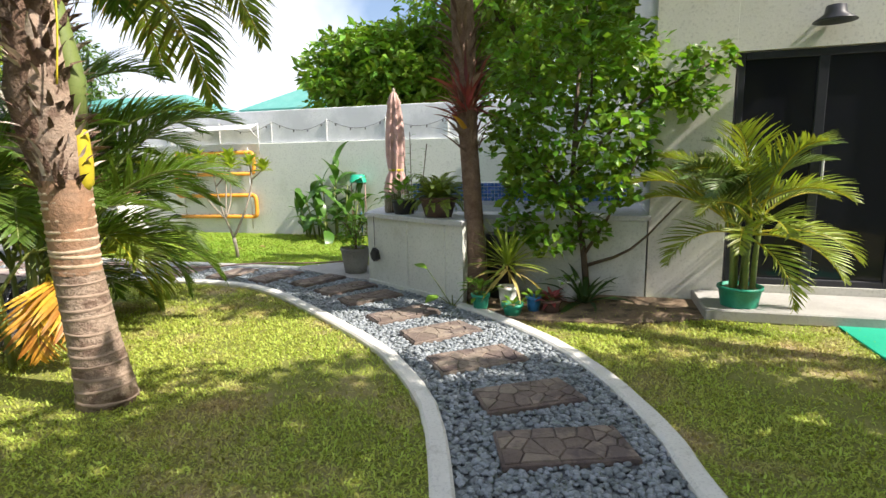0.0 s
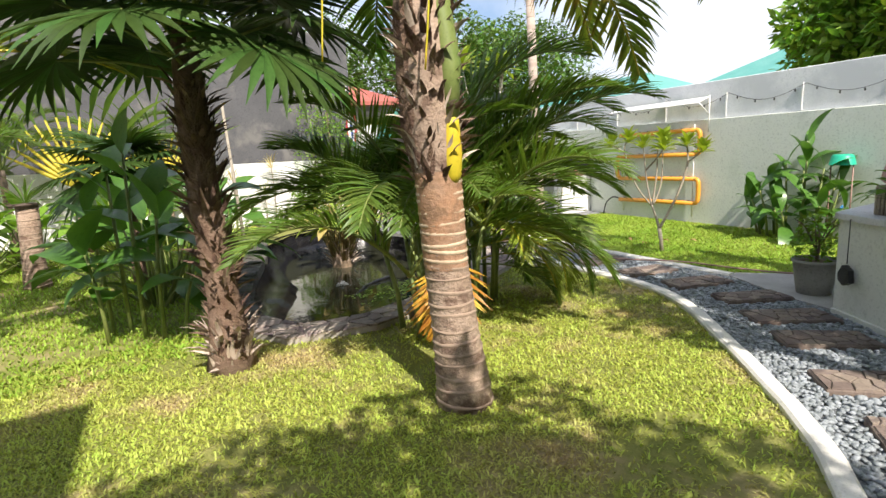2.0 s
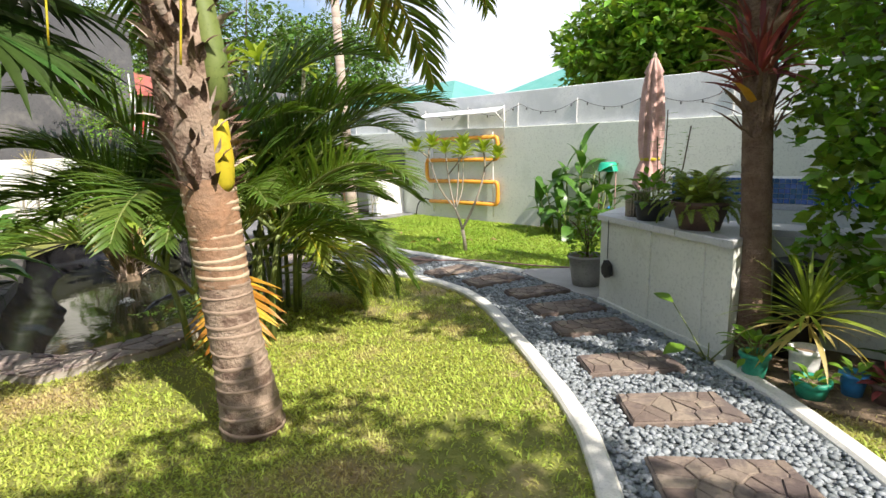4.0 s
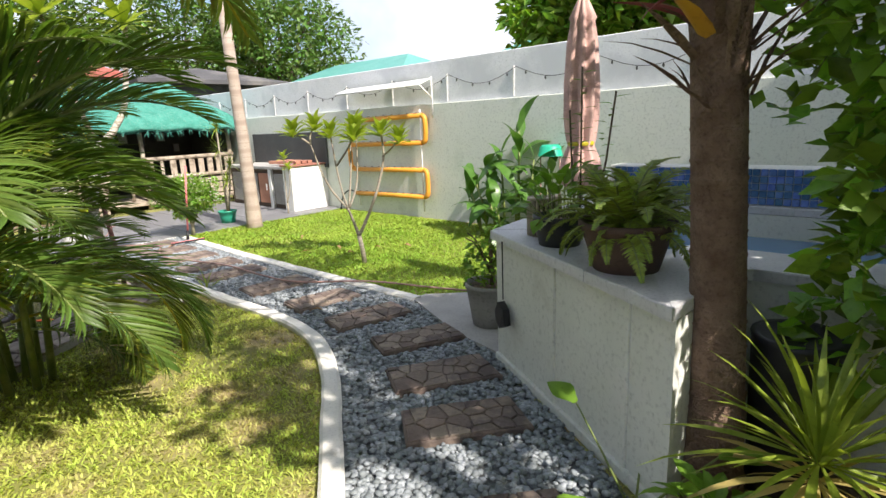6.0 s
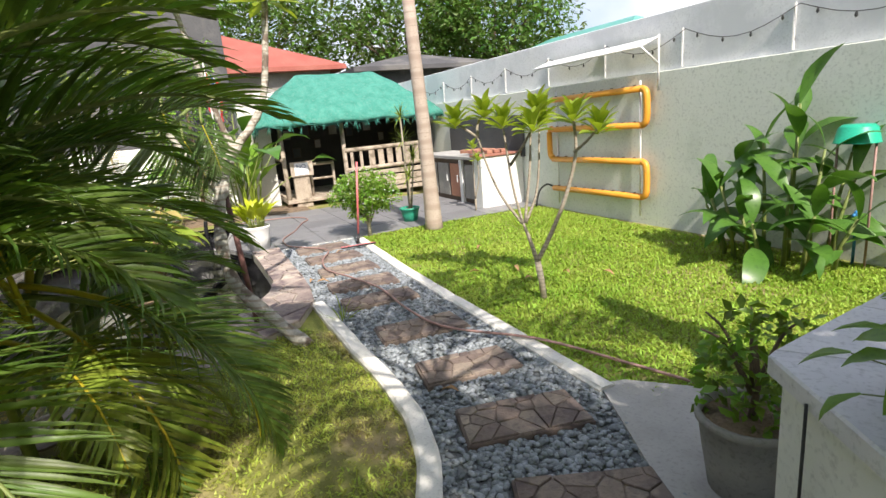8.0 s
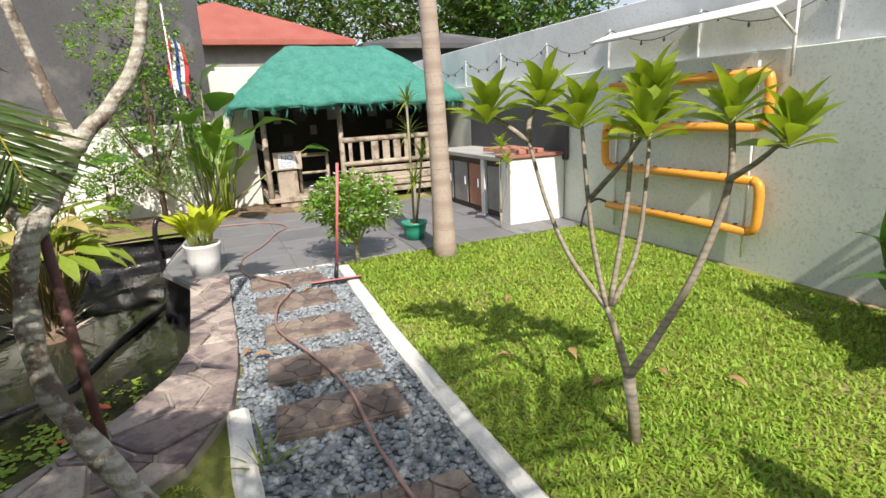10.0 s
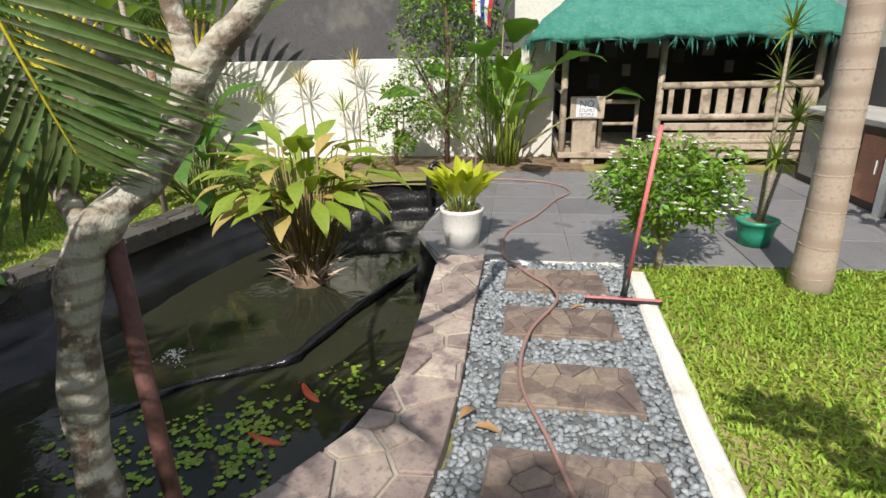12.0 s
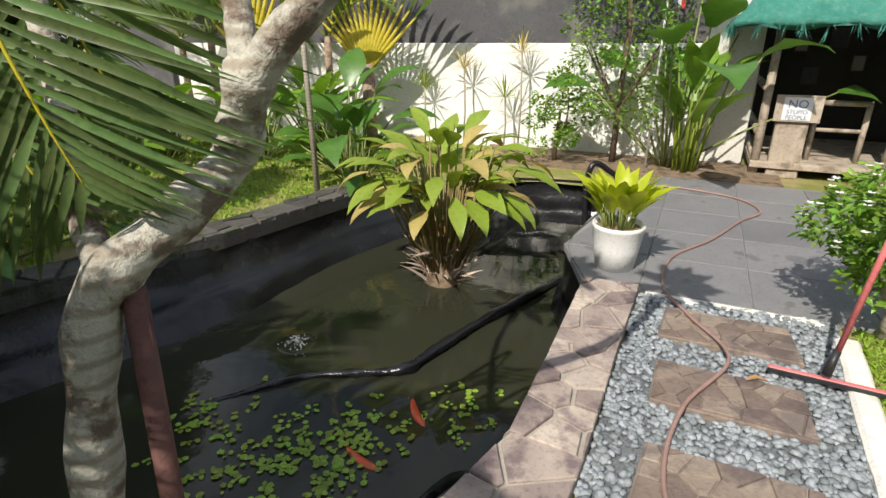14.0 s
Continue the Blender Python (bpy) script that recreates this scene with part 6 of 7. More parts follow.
paddle_clump("heliconia", pose(-2.05, 9.52, 0), "clump of large dark green paddle leaves by the wall",
             [(0.05, 0.0, 1.30, 7), (-0.12, -0.05, 1.0, 6), (0.22, -0.1, 0.95, 6), (-0.28, 0.02, 0.78, 6), (0.34, 0.05, 0.72, 6), (-0.42, -0.1, 0.58, 5), (0.1, -0.25, 0.62, 6), (-0.15, -0.28, 0.5, 5), (0.42, -0.18, 0.45, 5), (-0.5, 0.05, 0.42, 4), (0.0, 0.12, 1.05, 5), (-0.3, -0.2, 0.66, 5), (0.25, -0.3, 0.48, 5), (0.3, 0.1, 0.9, 5), (-0.05, -0.35, 0.4, 4)], 0.52, 5)

# big-leaved clump behind the fan palm
paddle_clump("elephant_ear", pose(-4.80, 1.9, 0), "tall dark broad-leaved clump beside the pond",
             [(0.1, 0.05, 1.5, 6), (-0.15, 0.0, 1.35, 6), (0.25, 0.15, 1.15, 5), (-0.3, -0.1, 1.0, 5), (0.05, -0.2, 0.75, 4), (0.3, 0.3, 0.6, 3)], 0.52, 11, 0.50)
for a, b, k in ((7.0, 1.0, 0.8), (6.2, 0.8, 1.1), (10.2, 1.7, 0.9), (9.9, 2.0, 0.7)):
    q = P(a, b)
    rosette("elephant_ear", pose(q.x, q.y, 0), "broad-leaved plant on the pond's far bank", "plant", L_big, 20, 0.55 * k, 0.32 * k, 80, 5, 0.9, 0.2, spread=0.15, n=7, stalk=0.85 * k, group="plants on the far bank")
fp2 = thing("young_fan_palm", pose(*P(7.6, 0.6)[:2], 0), "small dark fan palm on the far lawn", "palm tree")
mb = MB(); tube(mb, [(0, 0, -0.02), (0, 0, 0.5), (0.02, 0, 1.2)], [0.09, 0.07, 0.06], 10, 0.2); part("trunk", mb, M_fibre, fp2)
for k in range(13):
    az, el = k * 137.5, 72 - k * 6
    tip = Vector((0.02, 0, 1.2)) + turn(az, el).to_3x3() @ Vector((0, 0.5, 0))
    mb = MB(); tube(mb, [(0.02, 0, 1.18), tip], [0.012, 0.008], 5); part("stalk", mb, M_green_sheath, fp2)
    link("fan_leaf", FAN[k % 3], None, fp2, "", Matrix.Translation(tip) @ turn(az, el - 40) @ Matrix.Scale(0.8, 4))
rosette("broad_leaf_plant", pose(-1.72, 0.28, 0), "low plant with broad pale green leaves at the lawn's edge", "plant", L_bush, 12, 0.5, 0.2, 60, 15, 0.8, 0.2, stalk=0.3, n=8)
mb = MB(); lathe(mb, [(0, 0), (0.13, 0), (0.15, 0.6), (0.155, 0.62), (0.13, 0.62), (0, 0.6)], 18)
sole("black_bin", mb, M_potblack, "black plastic bin between the palm and the pool", "bin", pose(0.56, 5.16, 0.02), smooth=True)
for a, b, n_ in ((11.3, -1.3, 9), (9.6, -1.75, 8), (11.9, -2.6, 9), (11.9, 0.3, 7)):
    q = P(a, b)
    g = thing("backyard_palm", pose(q.x, q.y, 0), "feathery palm before the neighbouring wall", "palm tree", "palms by the far wall")
    mb = MB(); tube(mb, [(0, 0, -0.02), (0.02, 0, 0.7), (0, 0, 1.45)], [0.07, 0.055, 0.05], 10, 0.08); part("trunk", mb, M_bark, g)
    for k in range(n_):
        add_frond(FR_ARECA, k, g, Matrix.Translation((0, 0, 1.42)) @ turn(k * 137.5, 75 - 6 * k) @ Matrix.Scale(0.95, 4))
# philodendron by the far wall
for x, y, s in ((-9.1, 1.0, 1.0), (-9.8, 1.7, 0.9), (-8.8, 0.3, 0.8), (-9.9, 2.9, 1.0), (-10.6, 3.4, 1.0)):
    rosette("philodendron", pose(x, y, 0), "sunlit green lobed-leaf plant by the wall", "plant", L_bush, 30, 0.5 * s, 0.26 * s, 78, 10, 0.8, 0.25, spread=0.15, stalk=0.75 * s, group="plants by the far wall")
rosette("banana_plant", pose(*P(11.75, 5.15)[:2], 0.02), "tall yellow-green banana-like plant before the wall", "plant", L_bush, 22, 0.55, 0.24, 88, 55, 0.7, 0.3, spread=0.12, n=8, stalk=0.95, upright=78, stalkmat=L_palm_yel)
rosette("taro_plant", pose(*P(11.9, 4.95)[:2], 0.02), "tall plant with big heart-shaped leaves", "plant", L_big, 14, 0.55, 0.42, 75, 10, 0.9, 0.2, spread=0.08, n=7, stalk=1.45)
rosette("spiky_plant", pose(-3.92, 6.28, 0), "small grassy tuft at the kerb", "plant", L_palm_yel, 14, 0.2, 0.012, 85, 30, 0.6)
# far shrub with small dark leaves
cs, rs = auto_crown((0, 0, 1.25), 0.75, 26, 21, 1.35, 0.34)
leafy("small_tree", pose(*P(11.9, 4.35)[:2], 0.02), "slender garden tree with small dark leaves", "tree", [(0, 0, -0.02), (0.02, 0, 0.6), (0, 0.03, 1.5), (0, 0, 2.4)],
      [[(0, 0, 0.6), (0.2 * math.cos(k), 0.25 * math.sin(k), 1.0), (0.5 * math.cos(k), 0.55 * math.sin(k), 1.5)] for k in range(6)], cs + auto_crown((0, 0, 2.5), 0.7, 16, 3, 1, 0.34)[0], rs + [0.24] * 16, 130, 0.06, 0.03, L_tree, M_darkstem, 31, 0.04)
cs, rs = auto_crown((0, 0, 0.55), 0.4, 12, 22, 1.2, 0.36)
leafy("low_shrub", pose(*P(11.7, 3.7)[:2], 0.02), "low dark-leaved shrub by the white wall", "shrub", [(0, 0, -0.02), (0.02, 0, 0.3), (0, 0.03, 0.6)], [[(0, 0, 0.2), (0.15, 0.1, 0.5), (0.3, 0.1, 0.8)]], cs, rs, 130, 0.06, 0.03, L_tree, M_darkstem, 32, 0.03)
for a, b, h in ((12.15, 2.3, 1.05), (12.1, 2.9, 0.7), (12.15, 1.7, 0.8), (12.1, 3.1, 1.25)):
    q = P(a, b)
    g = rosette("tufted_dracaena", pose(q.x, q.y, h), "thin-stemmed plant with a spiky buff tuft", "plant", L_dry if h > 1 else L_palm_yel, 30, 0.34, 0.018, 80, -5, 0.5, group="tufted plants by the white wall")
    mb = MB(); tube(mb, [(0, 0, -h), (0.03, 0.02, -h * 0.5), (0, 0, 0.02)], 0.012, 6); part("cane", mb, M_frangbark, g)
mb = MB(); tube(mb, [P(9.2, 2.05, 0), P(9.25, 2.0, 1.1), P(9.3, 1.95, 2.3)], [0.028, 0.024, 0.02], 8)
sole("thin_trunk", mb, M_frangbark, "thin bare tree stem beside the pond", "tree", smooth=True)

# --- potted things by the pool corner ---
pot("corner_pot", pose(-1.10, 6.36, 0.03), 0.13, 0.17, 0.3, M_potgrey, "grey concrete pot at the pool's corner")
cs, rs = auto_crown((0, 0, 0.22), 0.2, 14, 9, 1.2, 0.36)
leafy("potted_shrub", pose(-1.10, 6.36, 0.3), "dark small-leaved shrub in the grey pot", "shrub", [(0, 0, -0.03), (0.02, 0, 0.15), (0, 0, 0.32)], [[(0, 0, 0.1), (0.1 * math.cos(k), 0.1 * math.sin(k), 0.3), (0.18 * math.cos(k), 0.18 * math.sin(k), 0.36)] for k in range(5)], cs, rs, 28, 0.055, 0.03, L_vine, M_darkstem, 14, 0.014)
for k, (x, y, r, h, mm, lab) in enumerate(((0.60, 4.50, 0.085, 0.10, M_potgreen, "shallow green plastic pot by the path"), (0.33, 4.66, 0.075, 0.15, M_potgreen, "dark green pot at the pool's corner"), (0.58, 4.72, 0.08, 0.2, M_potwhite, "white pot beside the palm trunk"),
                                          (0.80, 4.62, 0.06, 0.13, M_potblue, "small blue plastic pot"), (0.95, 4.58, 0.08, 0.11, M_potbrown, "brown clay bowl with a reddish plant"), (1.18, 4.95, 0.09, 0.2, M_potwhite, "white pot under the shrub"))):
    pot("plant_pot", pose(x, y, 0.02), r * 0.8, r, h, mm, lab)
    if k == 2:
        rosette("variegated_dracaena", pose(x, y, h), "spiky dracaena with cream-edged leaves", "plant", L_palm_yel, 64, 0.40, 0.026, 86, -5, 0.5, z=0.22)
        rosette("drooping_dracaena", pose(x, y, h - 0.02), "drooping dry dracaena leaves", "plant", L_dry, 20, 0.36, 0.03, 20, -30, 0.7, z=0.18)
    elif k == 1:
        rosette("small_leafy_plant", pose(x, y, h - 0.02), "small green leafy plant in the pot", "plant", L_bush, 30, 0.10, 0.05, 80, 0, 0.6, stalk=0.14)
    elif k == 4:
        rosette("red_leafed_plant", pose(x, y, h - 0.02), "small plant with dull red leaves", "plant", L_bromel, 22, 0.12, 0.05, 70, 0, 0.6, stalk=0.06)
    else:
        rosette("pot_seedling", pose(x, y, h - 0.02), "low green seedling in the pot", "plant", L_bush, 12, 0.09, 0.045, 70, 10, 0.6, stalk=0.05)
rosette("taro_by_pool", pose(0.08, 4.80, 0.02), "single-stemmed taro with scalloped leaves by the pool", "plant", L_bush, 4, 0.20, 0.12, 40, 5, 0.6, 0.15, stalk=0.40, spread=0.02, n=8)
rosette("dark_fern", pose(1.3, 4.85, 0.02), "dark drooping plant under the shrub", "plant", L_fan, 22, 0.45, 0.06, 70, 5, 1.0, spread=0.05)

# on the pool's coping: fern pot, planter, bamboo holder
pot("fern_pot", pose(-0.05, 5.27, PT), 0.13, 0.18, 0.2, M_potbrown, "wide dark clay pot on the pool's coping")
fe = thing("fern", pose(-0.05, 5.27, PT + 0.18), "dense sword fern with arching fronds", "fern")
for k in range(84):
    add_frond(FR_FERN, k, fe, Matrix.Translation((0.06 * math.cos(k), 0.06 * math.sin(k), 0)) @ turn(k * 137.5, 86 - 92 * (k / 84), 10) @ Matrix.Scale(random.uniform(0.5, 0.95), 4))
pot("planter", pose(-0.42, 5.62, PT), 0.1, 0.12, 0.15, M_potblack, "black plastic planter on the coping")
rosette("mint_plant", pose(-0.42, 5.62, PT + 0.12), "bushy dark leafy plant in the planter", "plant", L_vine, 60, 0.09, 0.06, 85, -10, 0.7, stalk=0.2, spread=0.08)
lea = thing("tall_leafy_stems", pose(-0.35, 5.75, PT + 0.1), "thin upright stems with small leaves", "plant")
for dx, dy, h in ((0, 0, 0.75), (0.14, -0.1, 0.62), (-0.06, 0.06, 0.55)):
    mb = MB(); tube(mb, [(dx * 0.4, dy * 0.4, -0.08), (dx, dy, h * 0.5), (dx * 1.3, dy * 1.3, h)], 0.005, 5); st = part("stem", mb, M_darkstem, lea)
    mb = MB(); lv, lf = leafv(0.08, 0.032, 0.4, 0.2, 3)
    for k in range(16):
        q = 0.3 + 0.7 * k / 16
        mb.add(lv, lf, Matrix.Translation((dx * q * 1.3, dy * q * 1.3, h * q)) @ turn(k * 137.5, 10))
    part("leaves", mb, L_vine, st)
hold = thing("bamboo_holder", pose(-0.56, 5.83, PT) @ Matrix.Scale(1.3, 4), "round brown slatted holder on the coping", "container")
mb = MB(); lathe(mb, [(0.0, 0.0), (0.062, 0.0), (0.064, 0.15), (0.05, 0.15), (0.05, 0.02), (0.0, 0.02)], 24); part("body", mb, M_darkwood, hold)
for k in range(22):
    w = k * 2 * math.pi / 22
    mb = MB(); tube(mb, [(0.065 * math.cos(w), 0.065 * math.sin(w), 0.0), (0.066 * math.cos(w), 0.066 * math.sin(w), 0.15)], 0.007, 5); part("slat", mb, M_wood, hold)
mb = MB(); lathe(mb, [(0.036, 0.152), (0.07, 0.150), (0.07, 0.16), (0.036, 0.162), (0.036, 0.152)], 24); part("lid_ring", mb, M_wood, hold)
# hanging lamp on the pool wall
so = thing("hanging_lantern", mface @ Matrix.Translation((0.17, 0.03, 0.0)), "black lantern that hangs on a cord from the coping", "lantern")
mb = MB(); tube(mb, [(0, 0.01, 0.77), (0, 0.01, 0.44)], 0.004, 5); part("cord", mb, M_cord, so)
mb = MB(); mb.add([(-0.05, 0, 0.36), (0.0, 0, 0.43), (0.06, 0, 0.40), (0.075, 0, 0.31), (0.02, 0, 0.28), (-0.04, 0, 0.31), (-0.05, 0.04, 0.36), (0.0, 0.045, 0.43), (0.06, 0.04, 0.40), (0.075, 0.04, 0.31), (0.02, 0.045, 0.28), (-0.04, 0.04, 0.31)],
                  [(0, 1, 2, 3, 4, 5), (11, 10, 9, 8, 7, 6)] + [(i, i + 6, (i + 1) % 6 + 6, (i + 1) % 6) for i in range(6)])
part("body", mb, M_potblack, so, smooth=False)

# --- closed parasol ---
um = thing("parasol", pose(-0.64, 7.0, PT), "closed faded pink parasol tied with a cord", "parasol")
mb = MB(); tube(mb, [(0, 0, -0.0), (0, 0, 1.42)], 0.02, 10); part("pole", mb, M_wood, um)
mb = MB()
v, f = [], []
prof = [(0.125, 0.14), (0.12, 0.22), (0.105, 0.33), (0.075, 0.42), (0.085, 0.47), (0.098, 0.62), (0.10, 0.85), (0.085, 1.12), (0.066, 1.26), (0.075, 1.28), (0.03, 1.40), (0.0, 1.43)]
NA = 40
for r, z in prof:
    for k in range(NA):
        w = 2 * math.pi * k / NA
        fold_ = 1 + 0.28 * math.sin(8 * w + 0.6 * math.sin(z * 4)) * (1 if r < 0.12 else 1.2)
        v.append((r * fold_ * math.cos(w), r * fold_ * math.sin(w), z + 0.03 * math.sin(8 * w) * (z < 0.2)))
f = [(i * NA + k, i * NA + (k + 1) % NA, (i + 1) * NA + (k + 1) % NA, (i + 1) * NA + k) for i in range(len(prof) - 1) for k in range(NA)]
mb.add(v, f); part("canopy", mb, M_pink, um)
mb = MB(); lathe(mb, [(0.088, 0.42), (0.095, 0.435), (0.088, 0.45)], 20); part("tie", mb, M_yellow_sheath, um, "yellow tie cord")
mb = MB(); lathe(mb, [(0.02, 1.42), (0.018, 1.45), (0.0, 1.47)], 10); part("finial", mb, M_wood, um)
# green basin on a stand, with a tap
q = P(3.96, WALL_B - 0.2)
bs = thing("basin_stand", pose(q.x, q.y, 0), "upturned green plastic basin on a thin stand with a tap", "basin")
mb = MB(); lathe(mb, [(0.0, 1.12), (0.10, 1.12), (0.125, 1.10), (0.15, 0.99), (0.158, 0.985), (0.145, 0.985), (0.1, 1.1), (0, 1.11)], 24); part("basin", mb, M_green, bs)
for dx in (-0.12, 0.12):
    mb = MB(); tube(mb, [(dx, 0, 0), (dx, 0, 0.99)], 0.009, 6); part("leg", mb, M_hose, bs)
mb = MB(); tube(mb, smoothline([(0.02, 0.1, 0), (0.02, 0.1, 0.4), (0.02, 0.06, 0.43), (0.02, 0.0, 0.42)], 4), 0.012, 7); part("tap_pipe", mb, M_potblue, bs, "blue water pipe")

# --- squeegee ---
sq = thing("squeegee", pose(-5.90, 7.63, 0.05, 0, 0, -18), "red floor squeegee leaning on the bush", "squeegee")
mb = MB(); box(mb, -0.014, 0.014, -0.21, 0.21, 0, 0.018, 0.005); part("head", mb, M_red, sq, smooth=False)
mb = MB(); box(mb, 0.012, 0.017, -0.21, 0.21, -0.006, 0.015, 0.002); part("blade", mb, M_potblack, sq, smooth=False)
mb = MB(); tube(mb, [(0, 0, 0.03), (-0.03, 0.02, 0.14)], [0.02, 0.016], 10); part("socket", mb, M_potblack, sq)
mb = MB(); tube(mb, [(-0.03, 0.02, 0.12), (0.0, 0.10, 0.98)], 0.012, 10); part("handle", mb, M_red, sq)

# --- hose ---
HOSE = [(-1.1, 7.2, 0.03), (-1.45, 6.98, 0.04), (-1.9, 6.95, 0.035), (-2.5, 6.85, 0.06), (-3.1, 6.62, 0.06), (-3.6, 6.66, 0.065), (-4.2, 6.82, 0.065), (-4.75, 6.85, 0.065), (-5.2, 6.85, 0.06), (-5.6, 7.0, 0.065), (-6.0, 7.28, 0.065),
        (-6.4, 7.2, 0.06), (-6.8, 7.15, 0.04), (-7.3, 7.3, 0.035), (-7.7, 7.65, 0.035), (-8.2, 8.0, 0.035), (-8.5, 8.25, 0.035), (-8.9, 8.2, 0.035), (-9.2, 7.8, 0.035), (-9.3, 7.3, 0.035)]
mb = MB(); tube(mb, smoothline(HOSE, 8), 0.009, 8)
sole("garden_hose", mb, M_hose, "faded pink garden hose snaking along the path", "hose", smooth=True)
mb = MB(); tube(mb, smoothline([P(6.55, 4.72, 0.02), P(6.6, 4.6, -0.1), P(6.5, 4.45, -0.3), P(6.2, 4.4, -0.5)], 6), 0.022, 8)
sole("pond_pipe", mb, M_black, "black corrugated pipe that dips into the pond", "pipe", smooth=True)
mb = MB(); tube(mb, smoothline([P(10.55, 4.35, -0.5), P(10.6, 4.3, 0.0), P(10.65, 4.35, 0.25), P(10.8, 4.5, 0.15), P(10.95, 4.6, 0.02)], 6), 0.03, 8)
sole("filter_pipe", mb, M_black, "thick black pipe looping over the pond's edge", "pipe", smooth=True)

# --- wall lamp over the door ---
q = P(-1.93, HB - 0.02, 2.46)
wl2 = thing("wall_lamp", Matrix.Translation(q), "dark metal barn lamp on the house wall", "lamp")
mb = MB(); lathe(mb, [(0.03, 0.13), (0.07, 0.12), (0.08, 0.06), (0.15, 0.01), (0.155, 0.0), (0.14, 0.0), (0.07, 0.05), (0.0, 0.07)], 24, Matrix.Translation((-0.04, -0.13, -0.06))); part("shade", mb, M_door, wl2)
mb = MB(); tube(mb, [(0, 0.02, 0.04), (-0.04, -0.12, 0.05)], 0.015, 8); part("arm", mb, M_door, wl2)
# green mat by the porch
mb = MB(); box(mb, -0.4, 0.4, -0.5, 0.5, 0.004, 0.02, 0.006)
sole("door_mat", mb, M_green, "green artificial turf mat on the lawn", "mat", pose(3.42, 3.75, 0, 0, 0, -14))

# --- flag ---
q = P(11.7, 4.75)
fl = thing("flag", pose(q.x, q.y, 0), "limp red, white and blue flag on a thin pole", "flag")
mb = MB(); tube(mb, [(0, 0, 0), (0, 0, 2.9)], 0.012, 6); part("pole", mb, M_steel, fl)
for k, mm in enumerate((M_clothred, M_clothwhite, M_blue, M_clothwhite, M_clothred)):
    v, f = [], []
    for i in range(9):
        for j in range(2):
            w = (k + j) * 0.045
            z = 2.55 - i * 0.085 - w * 0.8
            v.append((-0.02 + 0.03 * math.sin(i * 0.9 + k), w - 0.02 + 0.02 * math.sin(i * 0.7), z))
    f = [(2 * i, 2 * i + 1, 2 * i + 3, 2 * i + 2) for i in range(8)]
    me = MB().add(v, f)
    part("cloth_band", me, mm, fl)

# --- pond life: floating leaves, fish, splash ---
lv, lf = leafv(0.032, 0.032, 0.1, 0.15, 3, 2.0, 0.5, 0.5)
mb = MB()
N = 190
cl_ = np.array([(6.77, 3.16), (6.70, 3.70), (6.88, 3.95), (7.36, 4.34), (6.62, 4.0), (6.5, 3.45), (6.95, 3.8)])[rng.integers(0, 7, N)]
ca, cb = np.repeat(cl_[:, 0] + rng.normal(0, 0.17, N), 4) + rng.normal(0, 0.016, 4 * N), np.repeat(cl_[:, 1] + rng.normal(0, 0.13, N), 4) + rng.normal(0, 0.016, 4 * N)
px, py = ca * UA.x + cb * VB.x, ca * UA.y + cb * VB.y
ok = inside(POND, px, py)
px, py = px[ok], py[ok]
mb.many(lv, lf, rot_arrays(rng.uniform(0, 6.28, len(px)), rng.normal(0, 0.08, len(px)), rng.normal(0, 0.1, len(px)), np.stack([px, py, np.full(len(px), WATER_Z + 0.008)], 1), rng.uniform(0.5, 1.2, len(px))))
tagged(link("water_lettuce", mb.mesh("water_lettuce"), L_lettuce), "floating bright green water plants", "water plant", kind="stuff")
for a, b, w, s in ((7.26, 4.12, 30, 1.0), (6.85, 4.04, 60, 0.9)):
    q = P(a, b)
    f_ = thing("koi", pose(q.x, q.y, WATER_Z + 0.001, 0, 0, w) @ Matrix.Diagonal((0.85, 0.8, 0.35, 1)), "orange koi just under the surface", "fish", "koi in the pond")
    mb = MB(); tube(mb, smoothline([(-0.14, 0.02, -0.01), (-0.07, 0, 0), (0.02, -0.01, 0.003), (0.1, 0.0, 0), (0.14, 0.01, -0.005)], 3), [0.006, 0.012, 0.018, 0.022, 0.025, 0.028, 0.03, 0.03, 0.028, 0.024, 0.018, 0.012, 0.004], 10); part("body", mb, M_fish, f_)
    mb = MB(); lv2, lf2 = leafv(0.07, 0.06, 0.1, 0.1, 3); mb.add(lv2, lf2, Matrix.Translation((-0.13, 0.02, -0.005)) @ turn(100, 0)); part("tail", mb, M_fish, f_)

q = P(7.536, 3.109)
spl = thing("fountain_splash", pose(q.x, q.y, WATER_Z), "small white bubbling splash of the pond pump", "water splash")
mb = MB()
for k in range(2):
    rr = 0.05 + 0.06 * k
    v, f = [], []
    for i in range(40):
        w = i * 2 * math.pi / 40
        wob = 1 + 0.12 * noise.noise((math.cos(w) * 2, math.sin(w) * 2, k))
        v += [(rr * wob * math.cos(w) * (1 + o), rr * wob * math.sin(w) * (1 + o), z) for o, z in ((-0.14, 0.001), (0, 0.004), (0.14, 0.001))]
    f = [(3 * i + c, 3 * ((i + 1) % 40) + c, 3 * ((i + 1) % 40) + c + 1, 3 * i + c + 1) for i in range(40) for c in range(2)]
    mb.add(v, f)
part("ripple", mb, M_water, spl)
mb = MB()
for k in range(110):
    rr, w = abs(random.gauss(0, 0.06)), random.uniform(0, 6.28)
    s_ = random.uniform(0.002, 0.006)
    lathe(mb, [(0, -s_), (s_, -s_ * 0.4), (s_, s_ * 0.4), (0, s_)], 6, Matrix.Translation((rr * math.cos(w), rr * math.sin(w), max(0.004, random.uniform(0, 0.07) * (1 - rr / 0.12)))))
part("droplets", mb, M_foam, spl)

